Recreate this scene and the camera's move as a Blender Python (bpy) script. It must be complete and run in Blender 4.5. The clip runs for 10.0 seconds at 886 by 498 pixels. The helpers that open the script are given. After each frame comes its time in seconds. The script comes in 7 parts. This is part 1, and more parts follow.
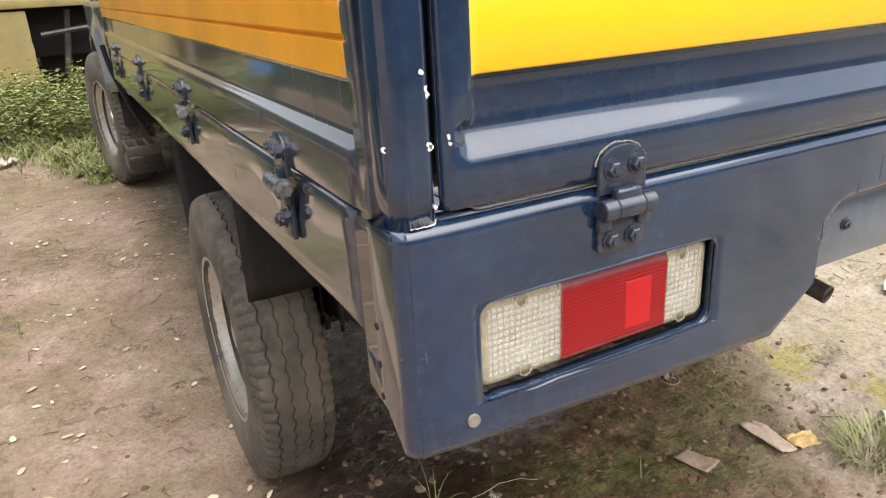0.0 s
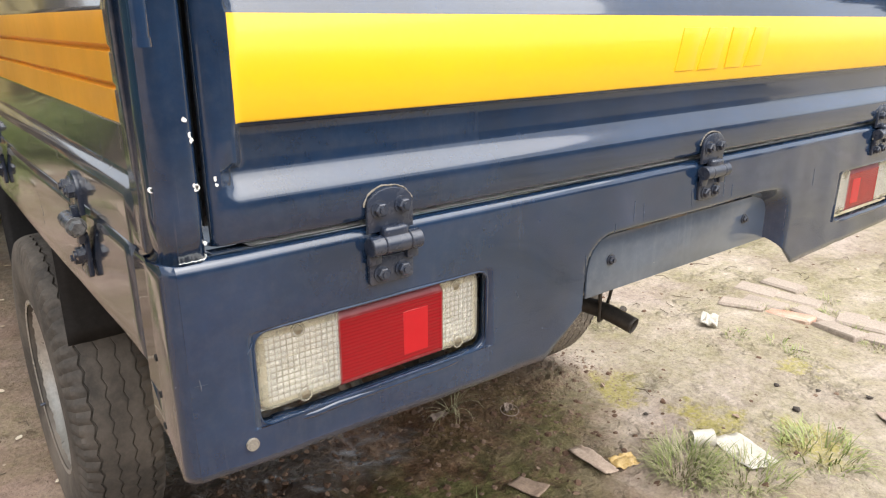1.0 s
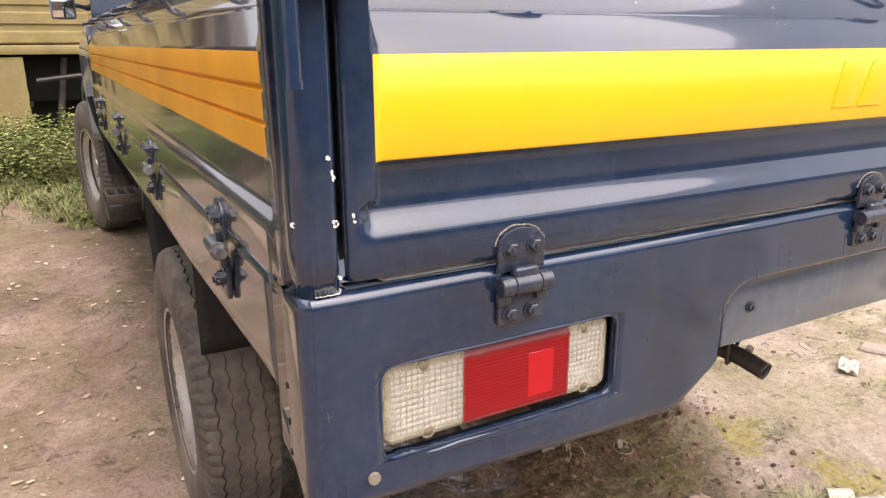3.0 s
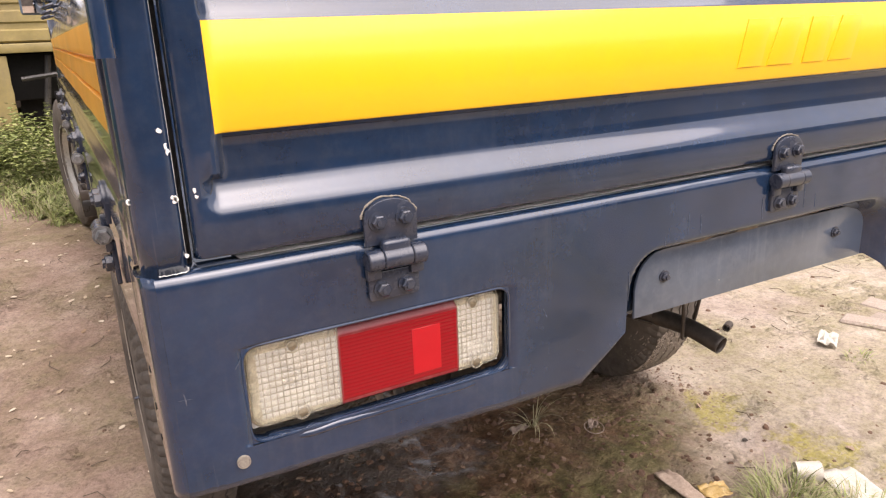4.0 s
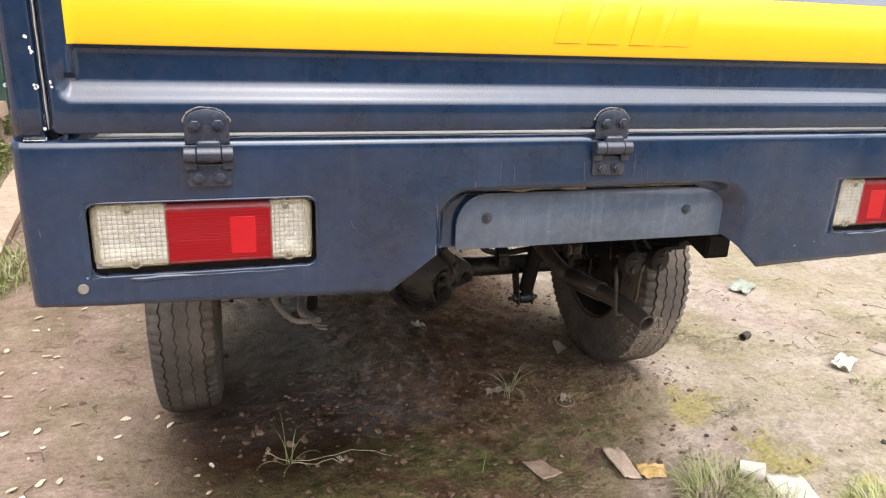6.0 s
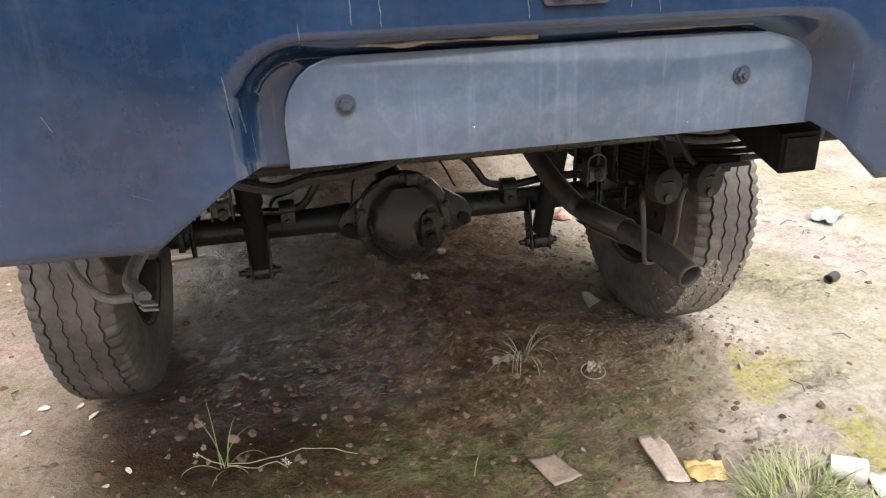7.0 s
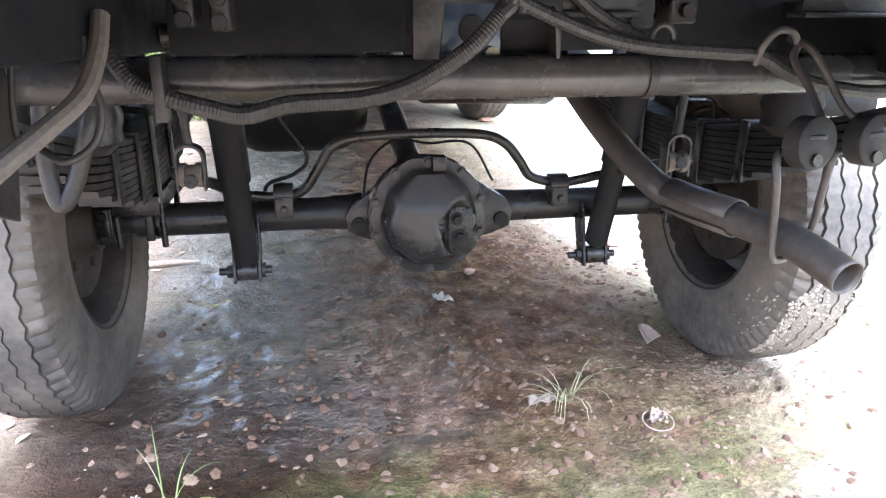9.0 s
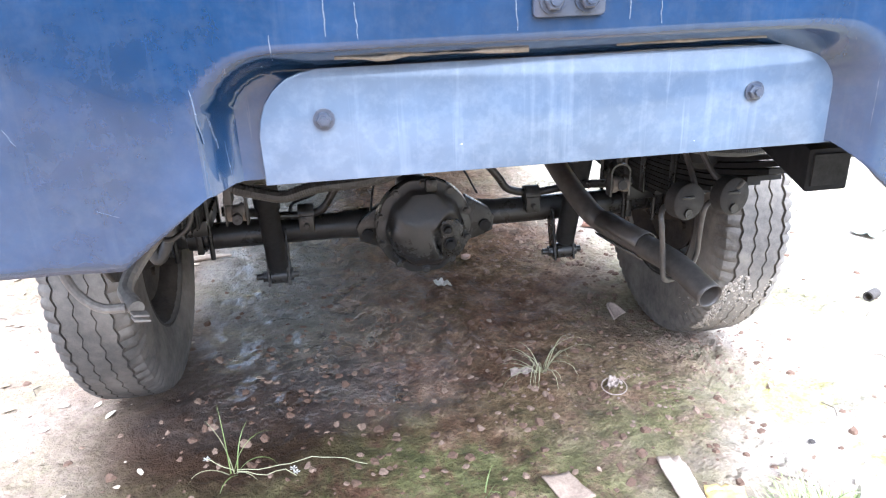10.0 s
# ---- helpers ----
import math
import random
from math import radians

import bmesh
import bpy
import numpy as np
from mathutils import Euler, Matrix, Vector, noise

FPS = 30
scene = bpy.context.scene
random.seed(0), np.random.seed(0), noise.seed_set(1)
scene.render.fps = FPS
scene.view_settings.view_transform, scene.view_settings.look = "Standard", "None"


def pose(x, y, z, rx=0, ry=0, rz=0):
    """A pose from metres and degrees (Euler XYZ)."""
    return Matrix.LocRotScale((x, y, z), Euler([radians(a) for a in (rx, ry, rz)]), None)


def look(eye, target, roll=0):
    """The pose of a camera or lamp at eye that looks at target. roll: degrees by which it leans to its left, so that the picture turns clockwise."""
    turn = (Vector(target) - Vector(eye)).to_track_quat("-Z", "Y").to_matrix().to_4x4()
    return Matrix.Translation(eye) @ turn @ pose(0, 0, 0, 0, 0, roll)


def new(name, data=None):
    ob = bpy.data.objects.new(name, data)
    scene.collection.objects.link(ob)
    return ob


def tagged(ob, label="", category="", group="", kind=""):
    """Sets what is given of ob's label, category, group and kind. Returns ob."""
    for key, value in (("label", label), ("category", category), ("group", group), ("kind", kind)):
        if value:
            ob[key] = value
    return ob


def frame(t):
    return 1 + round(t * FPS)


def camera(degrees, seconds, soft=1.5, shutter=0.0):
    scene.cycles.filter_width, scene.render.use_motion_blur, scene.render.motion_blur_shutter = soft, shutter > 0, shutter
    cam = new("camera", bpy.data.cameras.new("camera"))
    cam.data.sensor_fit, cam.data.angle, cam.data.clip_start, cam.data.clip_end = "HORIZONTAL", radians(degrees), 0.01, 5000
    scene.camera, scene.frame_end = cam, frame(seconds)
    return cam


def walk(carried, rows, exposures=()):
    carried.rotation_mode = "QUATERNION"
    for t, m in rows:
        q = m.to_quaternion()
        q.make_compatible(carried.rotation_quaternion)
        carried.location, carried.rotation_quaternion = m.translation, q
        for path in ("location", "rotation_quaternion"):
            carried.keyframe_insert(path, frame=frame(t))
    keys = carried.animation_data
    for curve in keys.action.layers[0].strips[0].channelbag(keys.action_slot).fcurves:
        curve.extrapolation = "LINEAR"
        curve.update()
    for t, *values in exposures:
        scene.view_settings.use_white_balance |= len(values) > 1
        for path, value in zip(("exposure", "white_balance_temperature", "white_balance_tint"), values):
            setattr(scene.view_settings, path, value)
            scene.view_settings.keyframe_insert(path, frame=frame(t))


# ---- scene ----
cam = camera(64.2, 10.0, 1.2)
PATH = [
    (0, (-0.166, -0.492, 1.243), (0.692, 1.166, 0.526), -3.2),
    (0.5, (-0.19, -0.575, 1.239), (0.705, 1.059, 0.513), -2.0),
    (1, (-0.117, -0.601, 1.254), (1.056, 0.899, 0.642), -0.1),
    (1.5, (-0.064, -0.63, 1.269), (1.284, 0.754, 0.752), -1.2),
    (2, (-0.061, -0.613, 1.272), (1.247, 0.808, 0.752), -0.8),
    (2.5, (-0.108, -0.577, 1.271), (0.892, 1.078, 0.76), -0.4),
    (2.7, (-0.124, -0.574, 1.272), (0.792, 1.123, 0.74), -0.2),
    (3.8, (-0.075, -0.585, 1.256), (0.876, 1.06, 0.633), -0.9),
    (4, (0.007, -0.624, 1.248), (0.905, 1.061, 0.653), -2.2),
    (4.5, (0.195, -0.748, 1.239), (0.866, 1.043, 0.651), -2.2),
    (5, (0.215, -0.879, 1.22), (0.737, 0.956, 0.62), -0.4),
    (5.5, (0.217, -1.008, 1.215), (0.74, 0.821, 0.595), 1.0),
    (5.7, (0.232, -1.026, 1.215), (0.814, 0.793, 0.621), 2.1),
    (6.8, (0.595, -0.651, 1.087), (1.026, 1.161, 0.358), -0.4),
    (7, (0.645, -0.562, 1.026), (1.031, 1.248, 0.266), -2.1),
    (7.5, (0.697, -0.35, 0.829), (1.02, 1.476, 0.08), -2.0),
    (8, (0.699, -0.231, 0.777), (1.016, 1.616, 0.079), -1.0),
    (8.5, (0.702, -0.216, 0.787), (1.033, 1.636, 0.109), 0.2),
    (9, (0.697, -0.255, 0.804), (1.024, 1.613, 0.168), 0.2),
    (9.5, (0.715, -0.345, 0.85), (1.04, 1.518, 0.199), -1.0),
    (10, (0.697, -0.534, 1.03), (0.981, 1.296, 0.274), -2.0),
]
EXPOSURES = [(0.0, 1.63, 6550, 10), (1.0, 1.55, 6400, 10), (1.5, 1.5, 6550, 10), (2.5, 1.55, 6900, 20), (4.5, 1.58, 6800, 21), (5.7, 1.6, 6550, 15), (7.0, 1.95, 6050, 10), (7.5, 2.55, 6000, 10), (8.0, 3.5, 5600, 10), (8.5, 3.75, 5250, 10), (9.2, 3.85, 5050, 10), (9.6, 3.7, 5100, 10), (10.0, 3.35, 5100, 10)]
walk(cam, [(t, look(eye, target, roll)) for t, eye, target, roll in PATH], EXPOSURES)

# ---- light ----
world = bpy.data.worlds.new("sky")
scene.world = world
world.use_nodes = True
wn, wl = world.node_tree.nodes, world.node_tree.links
wn.clear()
sky = wn.new("ShaderNodeTexSky")
sky.sky_type, sky.sun_disc = "NISHITA", False
sky.sun_elevation, sky.sun_rotation = radians(60), radians(166)
sky.air_density, sky.dust_density, sky.ozone_density = 1.0, 3.0, 1.0
grey = wn.new("ShaderNodeHueSaturation")
grey.inputs["Saturation"].default_value = 0.3
bg, out = wn.new("ShaderNodeBackground"), wn.new("ShaderNodeOutputWorld")
bg.inputs["Strength"].default_value = 0.1
wl.new(sky.outputs[0], grey.inputs["Color"])
wl.new(grey.outputs[0], bg.inputs["Color"])
wl.new(bg.outputs[0], out.inputs["Surface"])
sun = new("sun", bpy.data.lights.new("sun", "SUN"))
sun.data.energy, sun.data.angle, sun.data.color = 1.9, radians(90), (1.0, 0.97, 0.93)
sun.matrix_world = look((1.0, -4.5, 11), (0, 0, 0))


# ---- materials ----
class Nodes:
    """A small material builder."""

    def __init__(self, name):
        self.mat = bpy.data.materials.new(name)
        self.mat.use_nodes = True
        self.n, self.l = self.mat.node_tree.nodes, self.mat.node_tree.links
        self.bsdf = self.n["Principled BSDF"]
        self.pos = self.n.new("ShaderNodeTexCoord").outputs["Object"]

    def noise(self, scale, detail=4.0, rough=0.6, stretch=None, warp=0.0):
        node = self.n.new("ShaderNodeTexNoise")
        node.inputs["Scale"].default_value, node.inputs["Detail"].default_value = scale, detail
        node.inputs["Roughness"].default_value, node.inputs["Distortion"].default_value = rough, warp
        at = self.pos
        if stretch:
            m = self.n.new("ShaderNodeMapping")
            m.inputs["Scale"].default_value = stretch
            self.l.new(at, m.inputs["Vector"])
            at = m.outputs[0]
        self.l.new(at, node.inputs["Vector"])
        return node.outputs["Fac"]

    def voronoi(self, scale, feature="F1"):
        node = self.n.new("ShaderNodeTexVoronoi")
        node.feature = feature
        node.inputs["Scale"].default_value = scale
        self.l.new(self.pos, node.inputs["Vector"])
        return node.outputs["Distance"]

    def ramp(self, fac, stops):
        node = self.n.new("ShaderNodeValToRGB")
        e = node.color_ramp.elements
        while len(e) < len(stops):
            e.new(0.5)
        for el, (at, c) in zip(e, stops):
            el.position = at
            el.color = (*c, 1) if isinstance(c, tuple) else (c, c, c, 1)
        self.l.new(fac, node.inputs["Fac"])
        return node.outputs["Color"]

    def mix(self, fac, a, b, kind="MIX"):
        node = self.n.new("ShaderNodeMix")
        node.data_type, node.blend_type = "RGBA", kind
        for sock, v in ((node.inputs[0], fac), (node.inputs[6], a), (node.inputs[7], b)):
            if isinstance(v, (int, float)):
                sock.default_value = v
            elif isinstance(v, tuple):
                sock.default_value = (*v, 1)
            else:
                self.l.new(v, sock)
        return node.outputs[2]

    def math(self, op, a, b=0.0):
        node = self.n.new("ShaderNodeMath")
        node.operation = op
        for sock, v in zip(node.inputs, (a, b)):
            if isinstance(v, (int, float)):
                sock.default_value = v
            else:
                self.l.new(v, sock)
        return node.outputs[0]

    def axis(self, which):
        node = self.n.new("ShaderNodeSeparateXYZ")
        self.l.new(self.pos, node.inputs[0])
        return node.outputs["XYZ".index(which)]

    def rand(self):
        return self.n.new("ShaderNodeObjectInfo").outputs["Random"]

    def island(self):
        return self.n.new("ShaderNodeNewGeometry").outputs["Random Per Island"]

    def put(self, **sockets):
        for key, v in sockets.items():
            sock = self.bsdf.inputs[key.replace("_", " ")]
            if isinstance(v, (int, float)):
                sock.default_value = v
            elif isinstance(v, tuple):
                sock.default_value = (*v, 1) if len(v) == 3 else v
            else:
                self.l.new(v, sock)
        return self

    def bump(self, height, strength=0.3, distance=0.002):
        node = self.n.new("ShaderNodeBump")
        node.inputs["Strength"].default_value, node.inputs["Distance"].default_value = strength, distance
        self.l.new(height, node.inputs["Height"])
        self.l.new(node.outputs[0], self.bsdf.inputs["Normal"])
        return self


def paint(name, base, dirt=(0.16, 0.13, 0.10), amount=0.35, rough=0.28, streak=True, chips=True, coat=0.85, gloss=0.045, shade=(0.82, 1.15), wave=3.0):
    """Brushed-on vehicle paint: dust film, streaks, scratches and a little orange peel."""
    k = Nodes(name)
    cloud = k.ramp(k.noise(3.0, 6, 0.65), [(0.42, 0.0), (0.75, 1.0)])
    fine = k.ramp(k.noise(60, 4, 0.7), [(0.45, 0.0), (0.8, 1.0)])
    film = k.math("MULTIPLY", k.math("ADD", cloud, fine), amount * 0.5)
    if streak:
        run = k.ramp(k.noise(9, 4, 0.65, (9.0, 9.0, 0.5)), [(0.56, 0.0), (0.74, 1.0)])
        film = k.math("ADD", film, k.math("MULTIPLY", run, amount * 0.35))
        drip = k.math("MULTIPLY", k.ramp(k.noise(16, 3, 0.6, (9.0, 9.0, 0.25)), [(0.66, 0.0), (0.74, 1.0)]), k.ramp(k.noise(4, 3, 0.6), [(0.45, 0.0), (0.6, 1.0)]))
        film = k.math("ADD", film, k.math("MULTIPLY", drip, 0.22))
    tone = k.mix(k.ramp(k.noise(3.5, 6, 0.7), [(0.3, 0.0), (0.7, 1.0)]), tuple(c * shade[0] for c in base), tuple(min(c * shade[1], 1) for c in base))
    col = k.mix(film, tone, dirt)
    if chips:
        chip = k.ramp(k.noise(140, 2, 0.5), [(0.80, 0.0), (0.81, 1.0)])
        col = k.mix(chip, col, (0.6, 0.58, 0.53))
    wavy = k.noise(5, 2, 0.4)
    k.put(Base_Color=col, Roughness=k.ramp(film, [(0.0, rough), (0.7, min(rough + 0.4, 1))]), Coat_Weight=coat, Coat_Roughness=gloss, Specular_IOR_Level=0.4)
    k.bump(k.math("ADD", k.math("MULTIPLY", wavy, wave), k.math("MULTIPLY", k.noise(220, 2), 0.05)), 0.25, 0.002)
    return k.mat


def rough_stuff(name, a, b, scale=20.0, rough=0.85, metal=0.0, bump=0.4, dist=0.002, rust=None, amount=0.5, spec=0.5):
    """Mottled stuff between two colours with grain, and dirt or rust patches."""
    k = Nodes(name)
    col = k.mix(k.noise(scale, 6, 0.65), a, b)
    col = k.mix(k.ramp(k.noise(scale * 7, 3, 0.7), [(0.35, 0.0), (0.7, 0.5)]), col, tuple(min(1, c * 1.5) for c in b))
    if rust:
        patch = k.ramp(k.noise(scale * 0.35, 7, 0.72), [(0.5 - 0.1 * amount, 0.0), (0.62, amount)])
        col = k.mix(patch, col, rust)
    k.put(Base_Color=col, Roughness=k.ramp(k.noise(scale * 2, 4), [(0.3, max(rough - 0.15, 0.05)), (0.7, min(1.0, rough + 0.1))]), Metallic=metal, Specular_IOR_Level=spec)
    k.bump(k.math("ADD", k.noise(scale * 5, 5, 0.7), k.math("MULTIPLY", k.noise(scale, 3), 1.5)), bump, dist)
    return k.mat


BLUE = paint("dark_blue_paint", (0.0050, 0.0190, 0.049), dirt=(0.15, 0.145, 0.14), amount=0.14, rough=0.16, shade=(0.55, 1.5))
BLUE_FLAT = paint("dull_blue_paint", (0.045, 0.066, 0.102), dirt=(0.24, 0.26, 0.29), wave=8.0, shade=(0.6, 1.35), amount=0.36, rough=0.3, coat=1.0, gloss=0.1)
YELLOW = paint("yellow_paint", (0.80, 0.455, 0.008), dirt=(0.6, 0.42, 0.12), amount=0.08, rough=0.3, shade=(0.95, 1.04), chips=False, coat=0.35, gloss=0.12)
ORANGE = paint("orange_yellow_paint", (0.78, 0.34, 0.008), dirt=(0.5, 0.33, 0.12), amount=0.12, rough=0.3, chips=False, coat=0.3, gloss=0.15)
# browner than BLUE: dust plus the ground's reflection put into the colour
SIDE = paint("dusty_and_ground_lit_paint", (0.010, 0.020, 0.038), dirt=(0.24, 0.18, 0.14), amount=0.4, rough=0.14, coat=1.0, gloss=0.06)
BLACK_IRON = paint("black_hinge_paint", (0.016, 0.024, 0.044), dirt=(0.2, 0.18, 0.155), amount=0.3, rough=0.24, coat=0.5, gloss=0.15, streak=False, chips=False)
CHIP = rough_stuff("bare_primer", (0.6, 0.57, 0.5), (0.8, 0.78, 0.72), 60, 0.8)
DUSTY = rough_stuff("dusty_dark_metal", (0.010, 0.0095, 0.009), (0.036, 0.033, 0.03), 14, 0.38, 0.2, 0.4, 0.002, (0.11, 0.096, 0.082), 0.35)
BLACK_METAL = rough_stuff("black_chassis_metal", (0.005, 0.005, 0.0055), (0.016, 0.0155, 0.015), 12, 0.34, 0.3, 0.3, 0.001, (0.09, 0.082, 0.072), 0.3)
TUBE_GREY = rough_stuff("grey_tube_paint", (0.034, 0.034, 0.036), (0.07, 0.068, 0.066), 10, 0.28, 0.3, 0.15, 0.0006, (0.13, 0.112, 0.092), 0.5)
EXHAUST = rough_stuff("brown_grey_exhaust_steel", (0.036, 0.032, 0.029), (0.08, 0.071, 0.063), 9, 0.5, 0.25, 0.2, 0.001, (0.12, 0.092, 0.07), 0.4)
# black for the pipe's soot and for shade painted in holes and hollows
SOOT_AND_SHADE = rough_stuff("soot_and_shade", (0.004, 0.004, 0.004), (0.015, 0.014, 0.013), 30, 0.9)
RUBBER = rough_stuff("dusty_rubber", (0.032, 0.028, 0.025), (0.10, 0.085, 0.071), 9, 0.85, 0.0, 0.5, 0.002, (0.22, 0.185, 0.15), 0.7)
RUBBER_DUST = rough_stuff("dust_caked_rubber", (0.023, 0.020, 0.0175), (0.078, 0.067, 0.056), 8, 0.85, 0.0, 0.5, 0.003, (0.21, 0.177, 0.143), 0.7)
RUBBER_MUD = rough_stuff("muddy_rubber", (0.035, 0.031, 0.028), (0.12, 0.103, 0.087), 7, 0.88, 0.0, 0.6, 0.004, (0.25, 0.213, 0.17), 0.8)
SILVER = rough_stuff("silver_rim_paint", (0.32, 0.31, 0.29), (0.5, 0.49, 0.46), 10, 0.36, 0.6, 0.3, 0.001, (0.2, 0.15, 0.11), 0.3)
DRUM = rough_stuff("dirty_brown_drum", (0.012, 0.010, 0.009), (0.04, 0.033, 0.028), 14, 0.85, 0.0, 0.5, 0.002, (0.11, 0.085, 0.065), 0.45, spec=0.25)
CONDUIT = rough_stuff("grey_conduit_plastic", (0.014, 0.013, 0.0125), (0.038, 0.035, 0.032), 20, 0.5, 0.0, 0.3, 0.001)
CONDUIT_DUST = rough_stuff("dusty_conduit_plastic", (0.075, 0.066, 0.057), (0.17, 0.148, 0.125), 20, 0.6, 0.0, 0.3, 0.001)
CAST = rough_stuff("dusty_cast_iron", (0.011, 0.0105, 0.010), (0.034, 0.032, 0.03), 11, 0.3, 0.3, 0.5, 0.002, (0.085, 0.078, 0.07), 0.35)
OIL = rough_stuff("oily_black_casting", (0.005, 0.005, 0.0055), (0.018, 0.017, 0.0165), 14, 0.62, 0.0, 0.4, 0.001, spec=0.25)
RAIL_BLACK = rough_stuff("matt_blue_black_paint", (0.004, 0.0045, 0.006), (0.012, 0.0125, 0.014), 9, 0.75, 0.0, 0.3, 0.001, (0.03, 0.027, 0.024), 0.3, spec=0.2)


# ---- mesh helpers ----
def thing(name, label, category, group="", at=(0, 0, 0), kind=""):
    ob = new(name)
    ob.location = at
    ob.empty_display_size = 0.1
    return tagged(ob, label, category, group, kind)


def mesh_of(bm, name, material, smooth=40):
    me = bpy.data.meshes.new(name)
    bmesh.ops.recalc_face_normals(bm, faces=bm.faces)
    bm.to_mesh(me)
    bm.free()
    for m in material if isinstance(material, (list, tuple)) else [material]:
        me.materials.append(m)
    if smooth:
        me.shade_smooth()
        me.set_sharp_from_angle(angle=radians(smooth))
    return me


def part(name, bm, material, parent, label="", smooth=40):
    ob = new(name, mesh_of(bm, name, material, smooth))
    ob.parent = parent
    return tagged(ob, label) if label else ob


def solo(name, bm, material, label, category, group="", kind="", smooth=40):
    return tagged(new(name, mesh_of(bm, name, material, smooth)), label, category, group, kind)


def again(name, ob, parent, m):
    """Another part on the same mesh."""
    o = new(name, ob.data)
    o.parent = parent
    o.matrix_basis = m
    return o


def add_box(bm, lo, hi, bevel=0.0, seg=2, turn=None):
    made = bmesh.ops.create_cube(bm, size=1.0)["verts"]
    c, s = (Vector(lo) + Vector(hi)) / 2, Vector(hi) - Vector(lo)
    for v in made:
        v.co = Vector((v.co.x * s.x, v.co.y * s.y, v.co.z * s.z))
    if bevel:
        es = {e for v in made for e in v.link_edges}
        made = list({v for f in bmesh.ops.bevel(bm, geom=list(es), offset=bevel, segments=seg, affect="EDGES", profile=0.5)["faces"] for v in f.verts} | {v for v in made if v.is_valid})
        grow = set(made)
        for v in list(grow):
            for e in v.link_edges:
                grow.add(e.other_vert(v))
        made = list(grow)
    m = Matrix.Translation(c) @ (turn or Matrix())
    for v in made:
        v.co = m @ v.co
    return made


def ring_basis(d):
    d = d.normalized()
    side = d.cross(Vector((0, 0, 1)) if abs(d.z) < 0.95 else Vector((1, 0, 0))).normalized()
    return side, d.cross(side).normalized()


def add_tube(bm, pts, r, n=12, caps=True, radii=None):
    pts = [Vector(p) for p in pts]
    rows, side = [], None
    for i, p in enumerate(pts):
        d = (pts[min(i + 1, len(pts) - 1)] - pts[max(i - 1, 0)]).normalized()
        if side is None:
            side, up = ring_basis(d)
        else:
            side = (side - d * side.dot(d)).normalized()
            up = d.cross(side)
        rr = radii[i] if radii else r
        rows.append([bm.verts.new(p + rr * (math.cos(2 * math.pi * k / n) * side + math.sin(2 * math.pi * k / n) * up)) for k in range(n)])
    for a, b in zip(rows, rows[1:]):
        for k in range(n):
            bm.faces.new((a[k], a[(k + 1) % n], b[(k + 1) % n], b[k]))
    if caps:
        bm.faces.new(rows[0][::-1])
        bm.faces.new(rows[-1])
    return rows


def spline(pts, per=8):
    """Catmull-Rom points through pts."""
    p = [Vector(q) for q in pts]
    p = [2 * p[0] - p[1], *p, 2 * p[-1] - p[-2]]
    res = []
    for i in range(1, len(p) - 2):
        for k in range(per):
            t = k / per
            a, b, c, d = p[i - 1 : i + 3]
            res.append(0.5 * (2 * b + (c - a) * t + (2 * a - 5 * b + 4 * c - d) * t * t + (3 * b - a - 3 * c + d) * t**3))
    res.append(p[-2])
    return res


def add_lathe(bm, profile, n=48, axis="X", at=(0, 0, 0), closed=False, wave=None):
    """profile: (along, radius) pairs turned round the axis."""
    rows = []
    for k in range(n):
        a = 2 * math.pi * k / n
        row = []
        for j, (h, r) in enumerate(profile):
            if wave:
                h, r = wave(j, k, h, r)
            c, s = r * math.cos(a), r * math.sin(a)
            row.append(bm.verts.new(Vector(at) + Vector({"X": (h, c, s), "Y": (c, h, s), "Z": (c, s, h)}[axis])))
        rows.append(row)
    m = len(profile)
    for k in range(n):
        a, b = rows[k], rows[(k + 1) % n]
        for j in range(m if closed else m - 1):
            i = (j + 1) % m
            bm.faces.new((a[j], a[i], b[i], b[j]))
    return rows


def add_prism(bm, outline, axis, a, b, bevel=0.0):
    """An outline of (u, v) pushed from a to b along the axis: X (y, z), Y (x, z), Z (x, y)."""
    def place(u, v, w):
        return {"X": (w, u, v), "Y": (u, w, v), "Z": (u, v, w)}[axis]
    lo = [bm.verts.new(place(u, v, a)) for u, v in outline]
    hi = [bm.verts.new(place(u, v, b)) for u, v in outline]
    n = len(outline)
    fs = [bm.faces.new(lo[::-1]), bm.faces.new(hi)]
    for i in range(n):
        fs.append(bm.faces.new((lo[i], lo[(i + 1) % n], hi[(i + 1) % n], hi[i])))
    if bevel:
        es = {e for f in fs[:2] for e in f.edges}
        bmesh.ops.bevel(bm, geom=list(es), offset=bevel, segments=2, affect="EDGES", profile=0.5)


def add_sheet(bm, xs, zs, place, keep=None):
    """A bent sheet: place(u, v) for every u of xs and v of zs; keep(u0, u1, v0, v1) leaves holes."""
    g = [[bm.verts.new(place(u, v)) for v in zs] for u in xs]
    for i in range(len(xs) - 1):
        for j in range(len(zs) - 1):
            if keep is None or keep(xs[i], xs[i + 1], zs[j], zs[j + 1]):
                bm.faces.new((g[i][j], g[i + 1][j], g[i + 1][j + 1], g[i][j + 1]))
    bmesh.ops.delete(bm, geom=[v for v in bm.verts if not v.link_faces], context="VERTS")
    return g


def thicken(ob, t, offset=-1.0):
    m = ob.modifiers.new("thickness", "SOLIDIFY")
    m.thickness, m.offset = t, offset
    return ob


def steps(a, b, n):
    return [a + (b - a) * i / n for i in range(n + 1)]


def smooth_step(t):
    t = min(max(t, 0.0), 1.0)
    return t * t * (3 - 2 * t)


